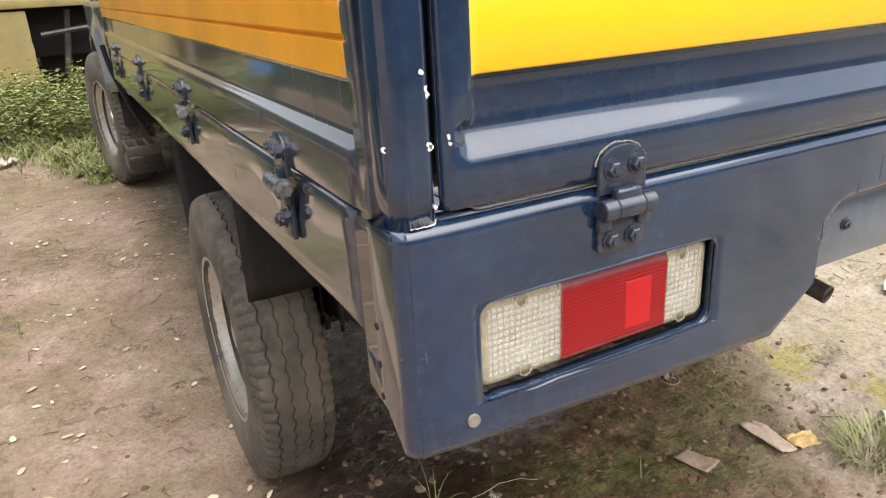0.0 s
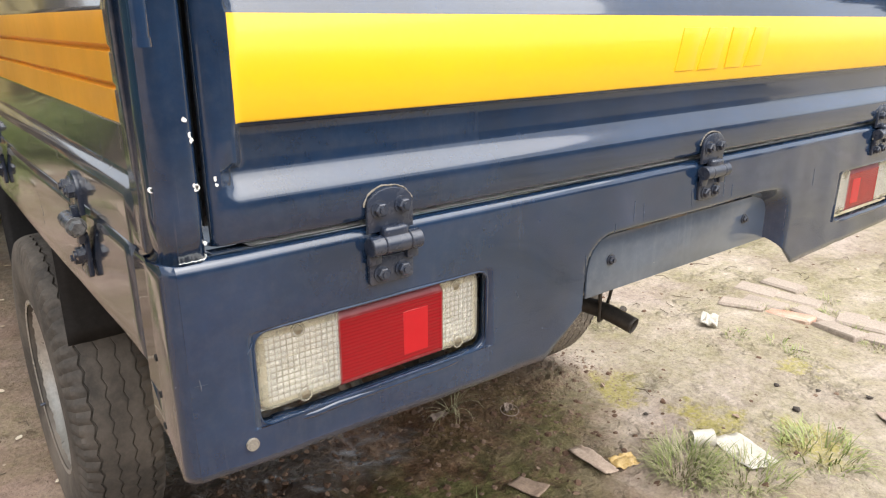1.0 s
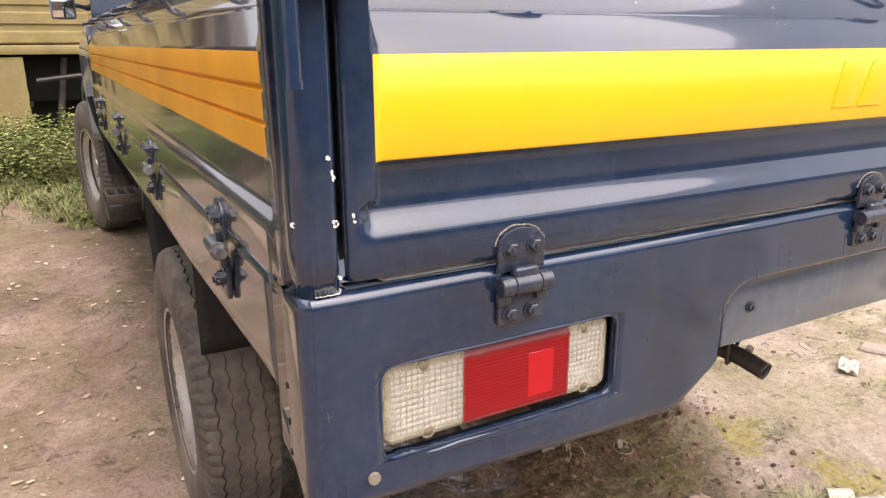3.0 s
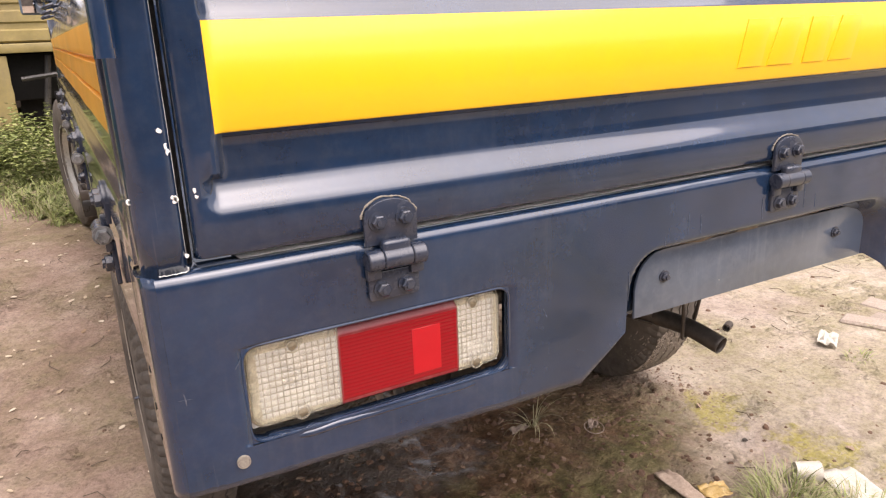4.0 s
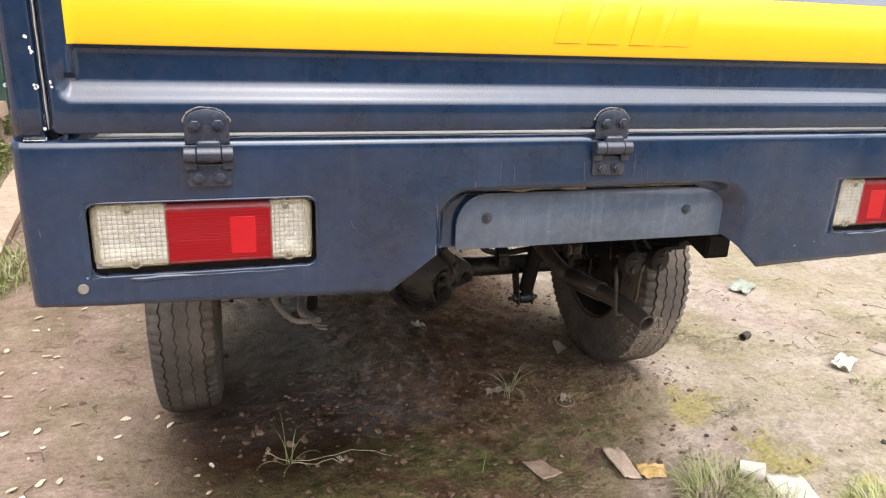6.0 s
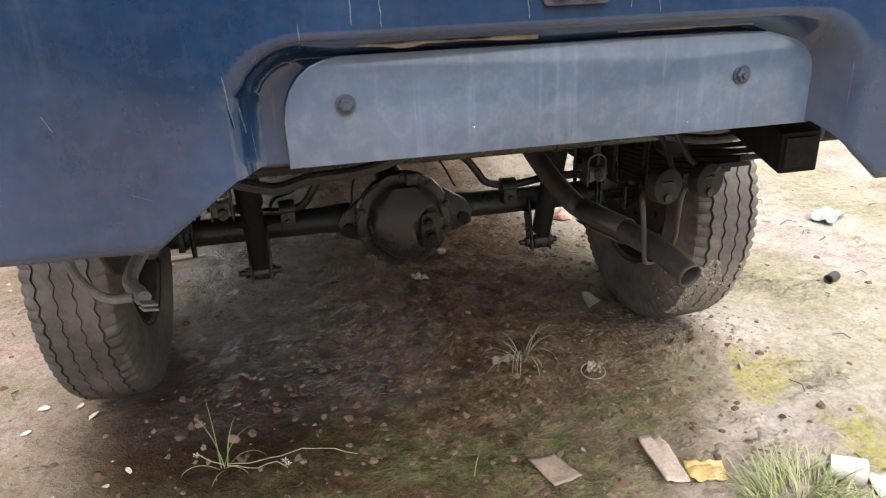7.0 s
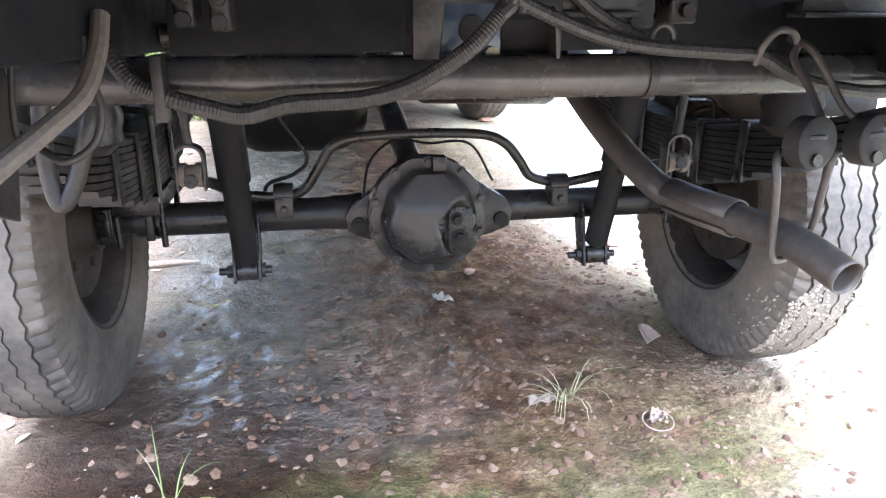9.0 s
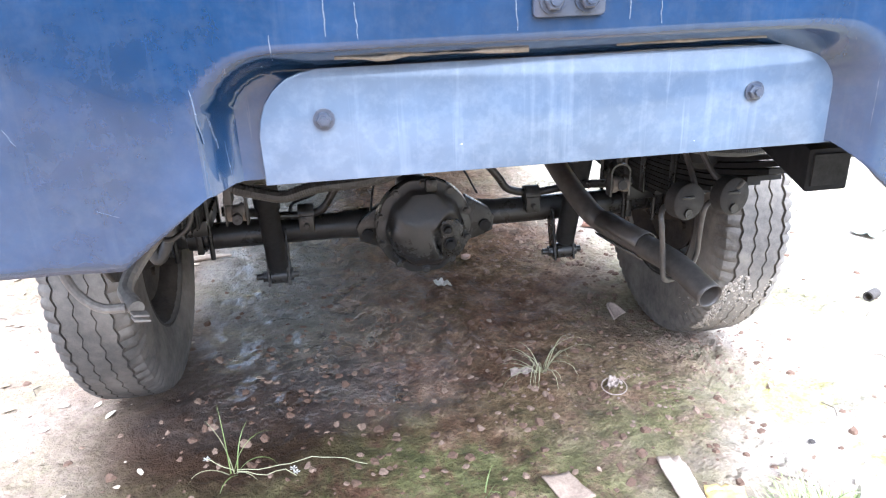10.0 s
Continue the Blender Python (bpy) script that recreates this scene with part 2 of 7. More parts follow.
def rounded(w, h, r, n=5, cx=0.0, cy=0.0):
    """A rounded rectangle's outline."""
    pts = []
    for sx, sy, a0 in ((1, 1, 0), (-1, 1, 90), (-1, -1, 180), (1, -1, 270)):
        for k in range(n + 1):
            a = radians(a0 + 90 * k / n)
            pts.append((cx + sx * (w / 2 - r) + r * math.cos(a), cy + sy * (h / 2 - r) + r * math.sin(a)))
    return pts


def add_bolt(bm, p, d, r=0.008, h=0.006, stud=0.003):
    """A hexagon head with a washer, standing on p along d."""
    p, d = Vector(p), Vector(d).normalized()
    add_tube(bm, [p, p + d * 0.0018], r * 1.35, 14)
    add_tube(bm, [p + d * 0.0018, p + d * h, p + d * (h + 0.0012)], r, 6, radii=[r, r, r * 0.82])
    if stud:
        add_tube(bm, [p + d * h, p + d * (h + stud)], r * 0.5, 8)


def rise(x, y):
    """The lie of the ground: flat behind the truck, climbing gently ahead."""
    h = 0.075 * max(0.0, min(y, 6.0) - 1.5) * smooth_step((y - 1.5) / 1.5)
    h *= smooth_step((4.0 - x) / 3.0)
    return h


# ---- ground ----
def ground_height(x, y):
    near = 1.0 if abs(x) < 9 and abs(y) < 14 else 0.3
    z = rise(x, min(y, 9.0))
    z += near * (0.020 * noise.noise((x * 0.8, y * 0.8, 3.1)) + 0.012 * noise.noise((x * 3, y * 3, 7.7)))
    soft = 0.35 + 0.65 * smooth_step(1.6 - math.hypot((x - 1.0) * 1.1, (y - 1.05) * 0.8))
    if soft > 0.4:
        clod = max(0.0, noise.noise((x * 19, y * 19, 5.5)) - 0.12) + 0.6 * max(0.0, noise.noise((x * 41, y * 41, 8.1)) - 0.1)
        z += (soft - 0.35) * 0.030 * clod * smooth_step(0.5 + 1.6 * noise.noise((x * 2.3, y * 2.3, 4.4)))
    z += near * soft * 0.010 * noise.fractal((x * 9, y * 9, 1.3), 0.8, 2.1, 4)
    for ax, ay, r, h in ((0.155, 1.26, 0.3, 0.0), (1.625, 1.26, 0.3, 0.0), (1.7, 1.0, 0.25, 0.02)):
        d = math.hypot(x - ax, y - ay) / r
        if d < 1:
            z += (h - z) * smooth_step(1 - d) * (1 if h == 0 else 0) + (h * smooth_step(1 - d) * (0.5 + noise.noise((x * 40, y * 40, 2.0))) if h else 0)
    return z


def spaced(lo, hi, dense_lo, dense_hi, step, grow=1.06):
    vals = steps(dense_lo, dense_hi, round((dense_hi - dense_lo) / step))
    s, v = step, dense_hi
    while v < hi:
        s *= grow
        v += s
        vals.append(v)
    s, v = step, dense_lo
    while v > lo:
        s *= grow
        v -= s
        vals.insert(0, v)
    return vals


def build_ground():
    xs, ys = spaced(-400, 400, -0.1, 2.3, 0.012), spaced(-400, 400, 0.3, 2.3, 0.012)
    verts = [(x, y, ground_height(x, y)) for x in xs for y in ys]
    m = len(ys)
    faces = [(i * m + j, (i + 1) * m + j, (i + 1) * m + j + 1, i * m + j + 1) for i in range(len(xs) - 1) for j in range(m - 1)]
    me = bpy.data.meshes.new("ground")
    me.from_pydata(verts, [], faces)
    me.shade_smooth()
    k = Nodes("damp_shaded_earth")
    x, y = k.axis("X"), k.axis("Y")
    wob = k.math("MULTIPLY", k.math("SUBTRACT", k.noise(1.9, 6, 0.7), 0.5), 1.9)
    lumps, grain = k.noise(13, 7, 0.66), k.noise(75, 5, 0.68)
    # packed brown earth beside the truck, pale dried silt on the open side
    pale = k.ramp(k.math("ADD", k.math("MULTIPLY", x, 0.5), k.math("MULTIPLY", wob, 0.6)), [(0.55, 0.0), (0.95, 1.0)])
    brown = k.ramp(k.noise(3.5, 8, 0.7), [(0.3, (0.205, 0.140, 0.106)), (0.48, (0.288, 0.208, 0.162)), (0.6, (0.35, 0.262, 0.208)), (0.75, (0.425, 0.332, 0.272))])
    silt = k.ramp(k.noise(2.6, 8, 0.7), [(0.3, (0.225, 0.178, 0.142)), (0.46, (0.328, 0.272, 0.226)), (0.6, (0.40, 0.34, 0.288)), (0.75, (0.475, 0.41, 0.352))])
    col = k.mix(pale, brown, silt)
    # damp soil below the axle, drawn out forward as the shade under the truck
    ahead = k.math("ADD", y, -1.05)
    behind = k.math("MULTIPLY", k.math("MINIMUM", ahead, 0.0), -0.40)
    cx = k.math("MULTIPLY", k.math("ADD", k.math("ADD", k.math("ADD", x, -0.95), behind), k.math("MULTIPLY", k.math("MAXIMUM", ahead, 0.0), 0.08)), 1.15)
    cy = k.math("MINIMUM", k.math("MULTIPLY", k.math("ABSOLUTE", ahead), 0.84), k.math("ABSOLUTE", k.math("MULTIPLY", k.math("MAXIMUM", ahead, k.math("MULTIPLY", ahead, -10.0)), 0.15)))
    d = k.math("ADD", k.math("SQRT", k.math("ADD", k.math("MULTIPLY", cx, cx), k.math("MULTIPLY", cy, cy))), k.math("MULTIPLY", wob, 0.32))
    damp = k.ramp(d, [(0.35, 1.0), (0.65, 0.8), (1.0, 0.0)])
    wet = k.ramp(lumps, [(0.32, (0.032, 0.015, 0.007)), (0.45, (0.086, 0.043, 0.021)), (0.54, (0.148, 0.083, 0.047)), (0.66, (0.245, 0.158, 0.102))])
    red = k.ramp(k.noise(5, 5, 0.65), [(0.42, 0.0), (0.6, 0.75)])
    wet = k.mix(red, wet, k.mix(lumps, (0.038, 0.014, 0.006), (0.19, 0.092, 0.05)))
    # greyish silt beside the wheel track, paled for the sky's reflection on wet soil
    grey_gleam = k.math("MULTIPLY", k.ramp(k.math("ADD", k.math("ABSOLUTE", k.math("ADD", x, -0.42)), k.math("MULTIPLY", wob, 0.22)), [(0.16, 1.0), (0.42, 0.0)]), k.ramp(k.math("ADD", y, k.math("MULTIPLY", wob, 0.3)), [(0.95, 0.0), (1.35, 0.85)]))
    wet = k.mix(grey_gleam, wet, k.mix(lumps, (0.075, 0.076, 0.062), (0.22, 0.213, 0.183)))
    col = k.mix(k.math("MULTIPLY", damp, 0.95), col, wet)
    # broken, crumbly stretches
    rough = k.math("MAXIMUM", damp, k.ramp(k.noise(2.2, 5, 0.65), [(0.56, 0.0), (0.66, 0.85)]))
    # thin algae film, and thicker moss towards the truck's tail
    film = k.math("MULTIPLY", k.ramp(k.noise(1.6, 6, 0.7, None, 0.4), [(0.44, 0.0), (0.62, 1.0)]), k.ramp(k.noise(30, 6, 0.75), [(0.3, 0.25), (0.6, 1.0)]))
    near = k.ramp(k.math("ADD", k.math("ABSOLUTE", k.math("ADD", x, -1.2)), k.math("MULTIPLY", wob, 0.4)), [(1.15, 1.0), (1.7, 0.0)])
    col = k.mix(k.math("MULTIPLY", k.math("MULTIPLY", film, near), k.mix(damp, (0.62, 0.62, 0.62), (0.3, 0.3, 0.3))), col, (0.185, 0.172, 0.078))
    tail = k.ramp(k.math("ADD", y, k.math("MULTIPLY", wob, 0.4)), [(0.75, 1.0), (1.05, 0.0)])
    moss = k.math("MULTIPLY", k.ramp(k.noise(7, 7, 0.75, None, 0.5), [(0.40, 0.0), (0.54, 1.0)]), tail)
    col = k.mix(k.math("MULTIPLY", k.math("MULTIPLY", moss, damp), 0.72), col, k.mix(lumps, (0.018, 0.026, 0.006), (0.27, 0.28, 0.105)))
    # bright yellow-green moss in a few ragged patches by the grass
    ragged = k.math("MULTIPLY", k.math("SUBTRACT", k.noise(9, 7, 0.75), 0.5), 0.55)
    patches = 0.0
    for mx, my, mr in ((1.78, 0.79, 0.13), (1.82, 0.47, 0.12), (1.97, 0.20, 0.17), (2.45, 0.45, 0.08)):
        far = k.math("SQRT", k.math("ADD", k.math("POWER", k.math("ADD", x, -mx), 2.0), k.math("POWER", k.math("ADD", y, -my), 2.0)))
        patches = k.math("MAXIMUM", patches, k.ramp(k.math("ADD", far, ragged), [(mr * 0.4, 1.0), (mr, 0.0)]))
    bright = k.math("MULTIPLY", patches, k.ramp(k.noise(60, 4, 0.7), [(0.36, 0.2), (0.5, 1.0)]))
    col = k.mix(k.math("MULTIPLY", bright, 0.7), col, (0.28, 0.245, 0.045))
    # grey-green film on the pale silt
    veil = k.math("MULTIPLY", k.ramp(k.noise(1.1, 5, 0.6), [(0.40, 0.0), (0.58, 0.62)]), k.ramp(k.noise(20, 6, 0.7), [(0.35, 0.3), (0.6, 1.0)]))
    col = k.mix(k.math("MULTIPLY", veil, pale), col, (0.25, 0.228, 0.118))
    # green-grey tint further forward, darkened for the truck's shade on the ground
    fore_shade = k.math("MULTIPLY", k.ramp(k.math("ADD", y, k.math("MULTIPLY", wob, 0.5)), [(2.1, 0.0), (2.9, 0.9)]), k.ramp(k.math("ADD", k.math("ABSOLUTE", k.math("ADD", x, -1.35)), k.math("MULTIPLY", wob, 0.4)), [(1.15, 1.0), (1.8, 0.0)]))
    col = k.mix(fore_shade, col, k.ramp(k.noise(4.5, 7, 0.72), [(0.34, (0.085, 0.078, 0.052)), (0.5, (0.165, 0.155, 0.118)), (0.66, (0.26, 0.245, 0.205))]))
    # crumbs and grit
    speck = k.mix(1.0, k.ramp(grain, [(0.34, 0.7), (0.5, 1.0), (0.66, 1.25)]), k.ramp(lumps, [(0.36, 0.8), (0.5, 1.0), (0.64, 1.15)]), "MULTIPLY")
    calm = k.mix(1.0, k.ramp(grain, [(0.3, 0.72), (0.5, 1.0), (0.7, 1.16)]), k.ramp(k.noise(24, 6, 0.72), [(0.36, 0.78), (0.48, 1.0), (0.66, 1.12)]), "MULTIPLY")
    col = k.mix(1.0, col, k.mix(rough, calm, speck), "MULTIPLY")
    crumbs = k.math("MULTIPLY", k.ramp(k.noise(48, 5, 0.72), [(0.56, 0.0), (0.61, 1.0)]), k.ramp(k.noise(3.0, 5, 0.7), [(0.56, 0.0), (0.66, 0.7)]))
    col = k.mix(crumbs, col, (0.10, 0.072, 0.05))
    # the left tyre's shadow, painted near-black on the wet soil behind it
    tyre_shadow = k.math("SQRT", k.math("ADD", k.math("POWER", k.math("ADD", x, -0.40), 2.0), k.math("POWER", k.math("ADD", y, -0.96), 2.0)))
    col = k.mix(k.ramp(k.math("ADD", tyre_shadow, k.math("MULTIPLY", wob, 0.12)), [(0.19, 0.95), (0.50, 0.0)]), col, k.mix(lumps, (0.010, 0.005, 0.0025), (0.055, 0.028, 0.015)))
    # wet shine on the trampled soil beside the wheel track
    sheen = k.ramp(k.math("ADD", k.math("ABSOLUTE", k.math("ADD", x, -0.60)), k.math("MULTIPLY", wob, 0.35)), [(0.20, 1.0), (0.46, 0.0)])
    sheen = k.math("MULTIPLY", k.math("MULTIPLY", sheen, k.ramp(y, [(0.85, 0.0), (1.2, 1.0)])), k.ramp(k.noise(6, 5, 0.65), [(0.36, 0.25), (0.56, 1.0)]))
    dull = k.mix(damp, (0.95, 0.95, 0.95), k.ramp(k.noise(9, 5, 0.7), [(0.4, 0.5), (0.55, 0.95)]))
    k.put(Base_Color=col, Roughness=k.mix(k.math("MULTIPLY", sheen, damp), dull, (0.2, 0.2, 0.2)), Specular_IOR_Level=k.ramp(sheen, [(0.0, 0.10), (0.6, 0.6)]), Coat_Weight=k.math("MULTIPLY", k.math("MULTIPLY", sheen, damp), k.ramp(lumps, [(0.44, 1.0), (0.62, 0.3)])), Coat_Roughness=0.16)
    relief = k.math("ADD", k.math("MULTIPLY", lumps, 3.0), k.math("MULTIPLY", grain, 0.8))
    calmer = k.math("SUBTRACT", 1.0, k.math("MULTIPLY", sheen, 0.8))
    k.bump(k.math("MULTIPLY", k.math("MULTIPLY", relief, calmer), k.math("ADD", k.math("MULTIPLY", rough, 0.62), 0.28)), 1.0, 0.024)
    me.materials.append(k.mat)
    return tagged(new("ground", me), "trodden brown earth yard with damp soil, painted shade and thin moss", "ground", kind="structure")


ground = build_ground()


# ---- the truck ----
LEFT, RIGHT, MID = 0.045, 1.735, 0.89
AXLE_Y, AXLE_Z, TYRE_R = 1.26, 0.386, 0.386
truck = thing("pickup_truck", "small dark blue pickup truck with yellow-banded load bed, parked on earth", "truck", at=(0, 0, 0))


def arch_depth(x, z):
    """How far the sill panel is pressed in round the plate recess."""
    cx, hw = 0.885, 0.285
    dx = abs(x - cx) - (hw - 0.06)
    dz = (z - 0.975) + 0.06
    d = math.hypot(max(dx, 0), max(dz, 0)) + min(max(dx, dz), 0) - 0.06
    soft = 0.023 + 0.03 * smooth_step((x - 1.05) / 0.1)
    return 0.042 * smooth_step((-d) / soft)


def sill_bottom(x):
    pts = ((0.045, 0.831), (0.1, 0.828), (0.53, 0.815), (0.60, 0.868), (1.14, 0.868), (1.205, 0.811), (1.735, 0.826))
    for (a, za), (b, zb) in zip(pts, pts[1:]):
        if x <= b:
            return za + (zb - za) * max(0, x - a) / (b - a) + 0.0012 * noise.noise((x * 30, 0, 0))
    return pts[-1][1]


DIRT_AND_HOLE_LIGHT = rough_stuff("dirt_and_hole_light", (0.1, 0.09, 0.075), (0.24, 0.21, 0.17), 80, 0.95)
PALE_GAP = rough_stuff("pale_gap_tone", (0.55, 0.52, 0.46), (0.78, 0.75, 0.68), 40, 0.9)
LAMP_HOLES = ((0.121, 0.421), (1.359, 1.659))
LAMP_LOW, LAMP_HIGH = 0.866, 0.969


def build_sill():
    """The pressed rear panel below the tailgate, wrapped round both corners."""
    r = 0.016
    us = [LEFT - 0.085, LEFT - 0.045] + steps(LEFT - 0.012, LEFT + 0.012, 6)
    us += steps(0.07, 0.121, 6) + steps(0.121, 0.421, 22)[1:] + steps(0.421, 0.53, 8)[1:] + steps(0.53, 0.60, 12)[1:] + steps(0.60, 1.14, 90)[1:]
    us += steps(1.14, 1.205, 10)[1:] + steps(1.205, 1.359, 10)[1:] + steps(1.359, 1.659, 22)[1:] + steps(1.659, 1.71, 5)[1:]
    us += steps(RIGHT - 0.012, RIGHT + 0.012, 6) + [RIGHT + 0.045, RIGHT + 0.085]
    vs = [1.075, 1.066] + steps(1.058, 1.040, 5) + steps(1.035, 0.969, 20) + steps(0.969, 0.866, 24)[1:] + steps(0.85, 0.0, 5)

    def place(u, v):
        x, y, back = u, 0.0, 0.0
        if u < LEFT + 0.012:
            s = LEFT + 0.012 - u
            a = min(s / 0.024, 1.0) * math.pi / 2
            x, y = LEFT + r - r * math.sin(a), r - r * math.cos(a) + max(0, s - 0.024)
        elif u > RIGHT - 0.012:
            s = u - RIGHT + 0.012
            a = min(s / 0.024, 1.0) * math.pi / 2
            x, y = RIGHT - r + r * math.sin(a), r - r * math.cos(a) + max(0, s - 0.024)
        low = sill_bottom(min(max(x, LEFT), RIGHT))
        if y > 0.03:
            low += 0.08 * smooth_step((y - 0.03) / 0.045)
        z = v
        if v > 1.04:
            s = v - 1.04
            a = min(s / 0.018, 1.0) * math.pi / 2
            z = 1.04 + 0.011 * math.sin(a)
            back = 0.011 - 0.011 * math.cos(a) + max(0, s - 0.018) * 2.5
            z -= max(0, s - 0.018) * 0.4
        elif v < 0.866:
            z = max(0.866, low) + (low - max(0.866, low)) * (1 - v / 0.85) if low < 0.866 else low + 0.0004 * v
        z = max(z, low - 0.001) if v > 0.0 else z
        if low > 0.866 and v <= 0.866:
            z = 0.868 + 0.002 * v
        inward = Vector((0, 1, 0))
        if y > 0.008:
            inward = Vector((1, 0, 0)) if x < MID else Vector((-1, 0, 0))
        p = Vector((x, y, z))
        if y <= 0.0:
            p.y += arch_depth(x, z)
            p.y += 0.0022 * noise.noise((x * 5, z * 9, 4.0)) + 0.0012 * noise.noise((x * 14, z * 3, 9.0))
        return p + inward * back

    def keep(u0, u1, v0, v1):
        um, vm = (u0 + u1) / 2, (v0 + v1) / 2
        return not (any(a < um < b for a, b in LAMP_HOLES) and LAMP_LOW < vm < LAMP_HIGH)

    bm = bmesh.new()
    add_sheet(bm, us, vs, place, keep)
    # small bolt holes and rolled lower flange
    # side-facing corner faces get SIDE, whose brown paints the ground's reflection
    for f in bm.faces:
        c = f.calc_center_median()
        if c.y > 0.013 and c.z < 1.045 and not LEFT + 0.01 < c.x < RIGHT - 0.01:
            f.material_index = 1
    ob = part("rear_sill_panel", bm, [BLUE, SIDE], truck, "dark blue pressed rear sill with scuffed lower edge")
    thicken(ob, 0.004)
    return ob


sill = build_sill()

# bolt holes near the corners; a mid-grey disc paints the light seen through
for hx in (0.110, 1.670):
    bm = bmesh.new()
    add_tube(bm, [(hx, -0.0042, 0.853), (hx, 0.02, 0.853)], 0.0052, 14)
    hole = part("bolt_hole", bm, DIRT_AND_HOLE_LIGHT, sill)
    bm = bmesh.new()
    add_lathe(bm, [(-0.0043, 0.0054), (-0.0043, 0.0066), (0.006, 0.0070)], 16, "Y", (hx, 0.0, 0.853))
    part("hole_rim", bm, DIRT_AND_HOLE_LIGHT, hole, "worn tan rim of the bolt hole")
# black discs paint the shade inside these side holes
for hz in (0.945, 0.905, 0.87):
    bm = bmesh.new()
    add_tube(bm, [(LEFT - 0.0006, 0.058, hz), (LEFT + 0.01, 0.058, hz)], 0.0036, 10)
    part("bolt_hole", bm, SOOT_AND_SHADE, sill)
# pale strip on the floor's tail edge, painting the light through the gap
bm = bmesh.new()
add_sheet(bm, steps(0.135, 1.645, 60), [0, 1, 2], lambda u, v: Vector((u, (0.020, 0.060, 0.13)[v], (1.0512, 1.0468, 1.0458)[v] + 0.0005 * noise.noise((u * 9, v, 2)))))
thicken(part("gap_light_strip", bm, PALE_GAP, sill, "pale strip painted for the light through the tailgate gap"), 0.001, -1)


LAMP_W, LENS_LOW, LENS_HIGH, LENS_Y = 0.288, 0.8765, 0.9655, 0.010


def build_lamp(name, x0, flip):
    """A three-chamber tail lamp sunk in the sill's opening."""
    def fx(u):
        return x0 + (LAMP_W - u if flip else u)

    def span(u0, u1):
        return sorted((fx(u0), fx(u1)))
    # open housing with partition walls
    lamp = bmesh.new()
    add_box(lamp, (x0 - 0.001, 0.052, LENS_LOW - 0.002), (x0 + LAMP_W + 0.001, 0.056, LENS_HIGH + 0.002), 0.001, 1)
    for z0, z1 in ((LENS_LOW - 0.002, LENS_LOW + 0.001), (LENS_HIGH - 0.001, LENS_HIGH + 0.002)):
        add_box(lamp, (x0, 0.016, z0), (x0 + LAMP_W, 0.053, z1))
    for u in (0.0008, 0.0925, 0.2325, LAMP_W - 0.0008):
        add_box(lamp, (fx(u) - 0.0012, 0.016, LENS_LOW), (fx(u) + 0.0012, 0.053, LENS_HIGH))
    k = part(name, lamp, LAMP_BODY, truck, "tail lamp with clear, red and clear chambers")
    # black sheet paints the shade behind the lamp
    back = bmesh.new()
    add_box(back, (x0 - 0.02, 0.060, 0.85), (x0 + LAMP_W + 0.02, 0.066, 0.985))
    part("lamp_well", back, SOOT_AND_SHADE, k)
    # bright bowls behind the lenses
    for u0, u1 in ((0.003, 0.090), (0.095, 0.230), (0.235, 0.285)):
        a, b = span(u0, u1)
        bm = bmesh.new()

        def bowl(u, v):
            p, q = 2 * (u - a) / (b - a) - 1, 2 * (v - LENS_LOW) / (LENS_HIGH - LENS_LOW) - 1
            return Vector((u, 0.049 - 0.026 * min(1.0, 0.5 * (p * p + q * q)), v))
        add_sheet(bm, steps(a, b, 14), steps(LENS_LOW + 0.002, LENS_HIGH - 0.002, 12), bowl)
        thicken(part("reflector_bowl", bm, BOWL, k), 0.001, 1)
        bm = bmesh.new()
        c = Vector(((a + b) / 2, 0.034, LENS_LOW + 0.034))
        add_lathe(bm, [(-0.012, 0.0), (-0.010, 0.006), (-0.004, 0.0095), (0.003, 0.0085), (0.008, 0.005), (0.016, 0.005)], 14, "Y", c)
        part("bulb", bm, CLEAR_RIM, k)

    def lens(name, u0, u1, material, rim_mat, label, pitch, depth, rim):
        """A lens moulded with rows of small pillows inside a plain rim."""
        bm = bmesh.new()
        a, b = span(u0, u1)
        ends = (a < x0 + 0.01, b > x0 + LAMP_W - 0.01)
        us = [a, a + 0.0006, a + 0.0014, a + 0.003] + steps(a + 0.005, b - 0.005, round((b - a - 0.01) / 0.0011)) + [b - 0.003, b - 0.0014, b - 0.0006, b]
        vs = [LENS_LOW, LENS_LOW + 0.0006, LENS_LOW + 0.0014, LENS_LOW + 0.003] + steps(LENS_LOW + 0.005, LENS_HIGH - 0.005, 74) + [LENS_HIGH - 0.003, LENS_HIGH - 0.0014, LENS_HIGH - 0.0006, LENS_HIGH]
        lean = 0.012 if material is RED else 0.0

        def inside(u, v):
            return min(u - a - (rim if ends[0] else 0.002), b - u - (rim if ends[1] else 0.002), v - LENS_LOW - rim, LENS_HIGH - max(lean, rim) - v)

        def place(u, v):
            p = 0.0
            for e, deep in ((u - a, 0.010 if ends[0] else 0.002), (b - u, 0.010 if ends[1] else 0.002), (v - LENS_LOW, 0.010), (LENS_HIGH - v, 0.010)):
                w = 0.004 if deep > 0.005 else 0.0012
                p += deep * (1 - math.sqrt(max(0.0, 1 - (1 - min(max(e / w, 0), 1)) ** 2)))
            p += max(0.0, v - (LENS_HIGH - lean)) * 0.55
            if inside(u, v) > 0:
                p += 0.0008 + depth * (abs(math.sin(math.pi * u / pitch[0])) * (1 if pitch[0] < 1 else 0) + abs(math.sin(math.pi * v / pitch[1]))) * -0.5
            return Vector((u, LENS_Y + p, v))
        g = add_sheet(bm, us, vs, place)
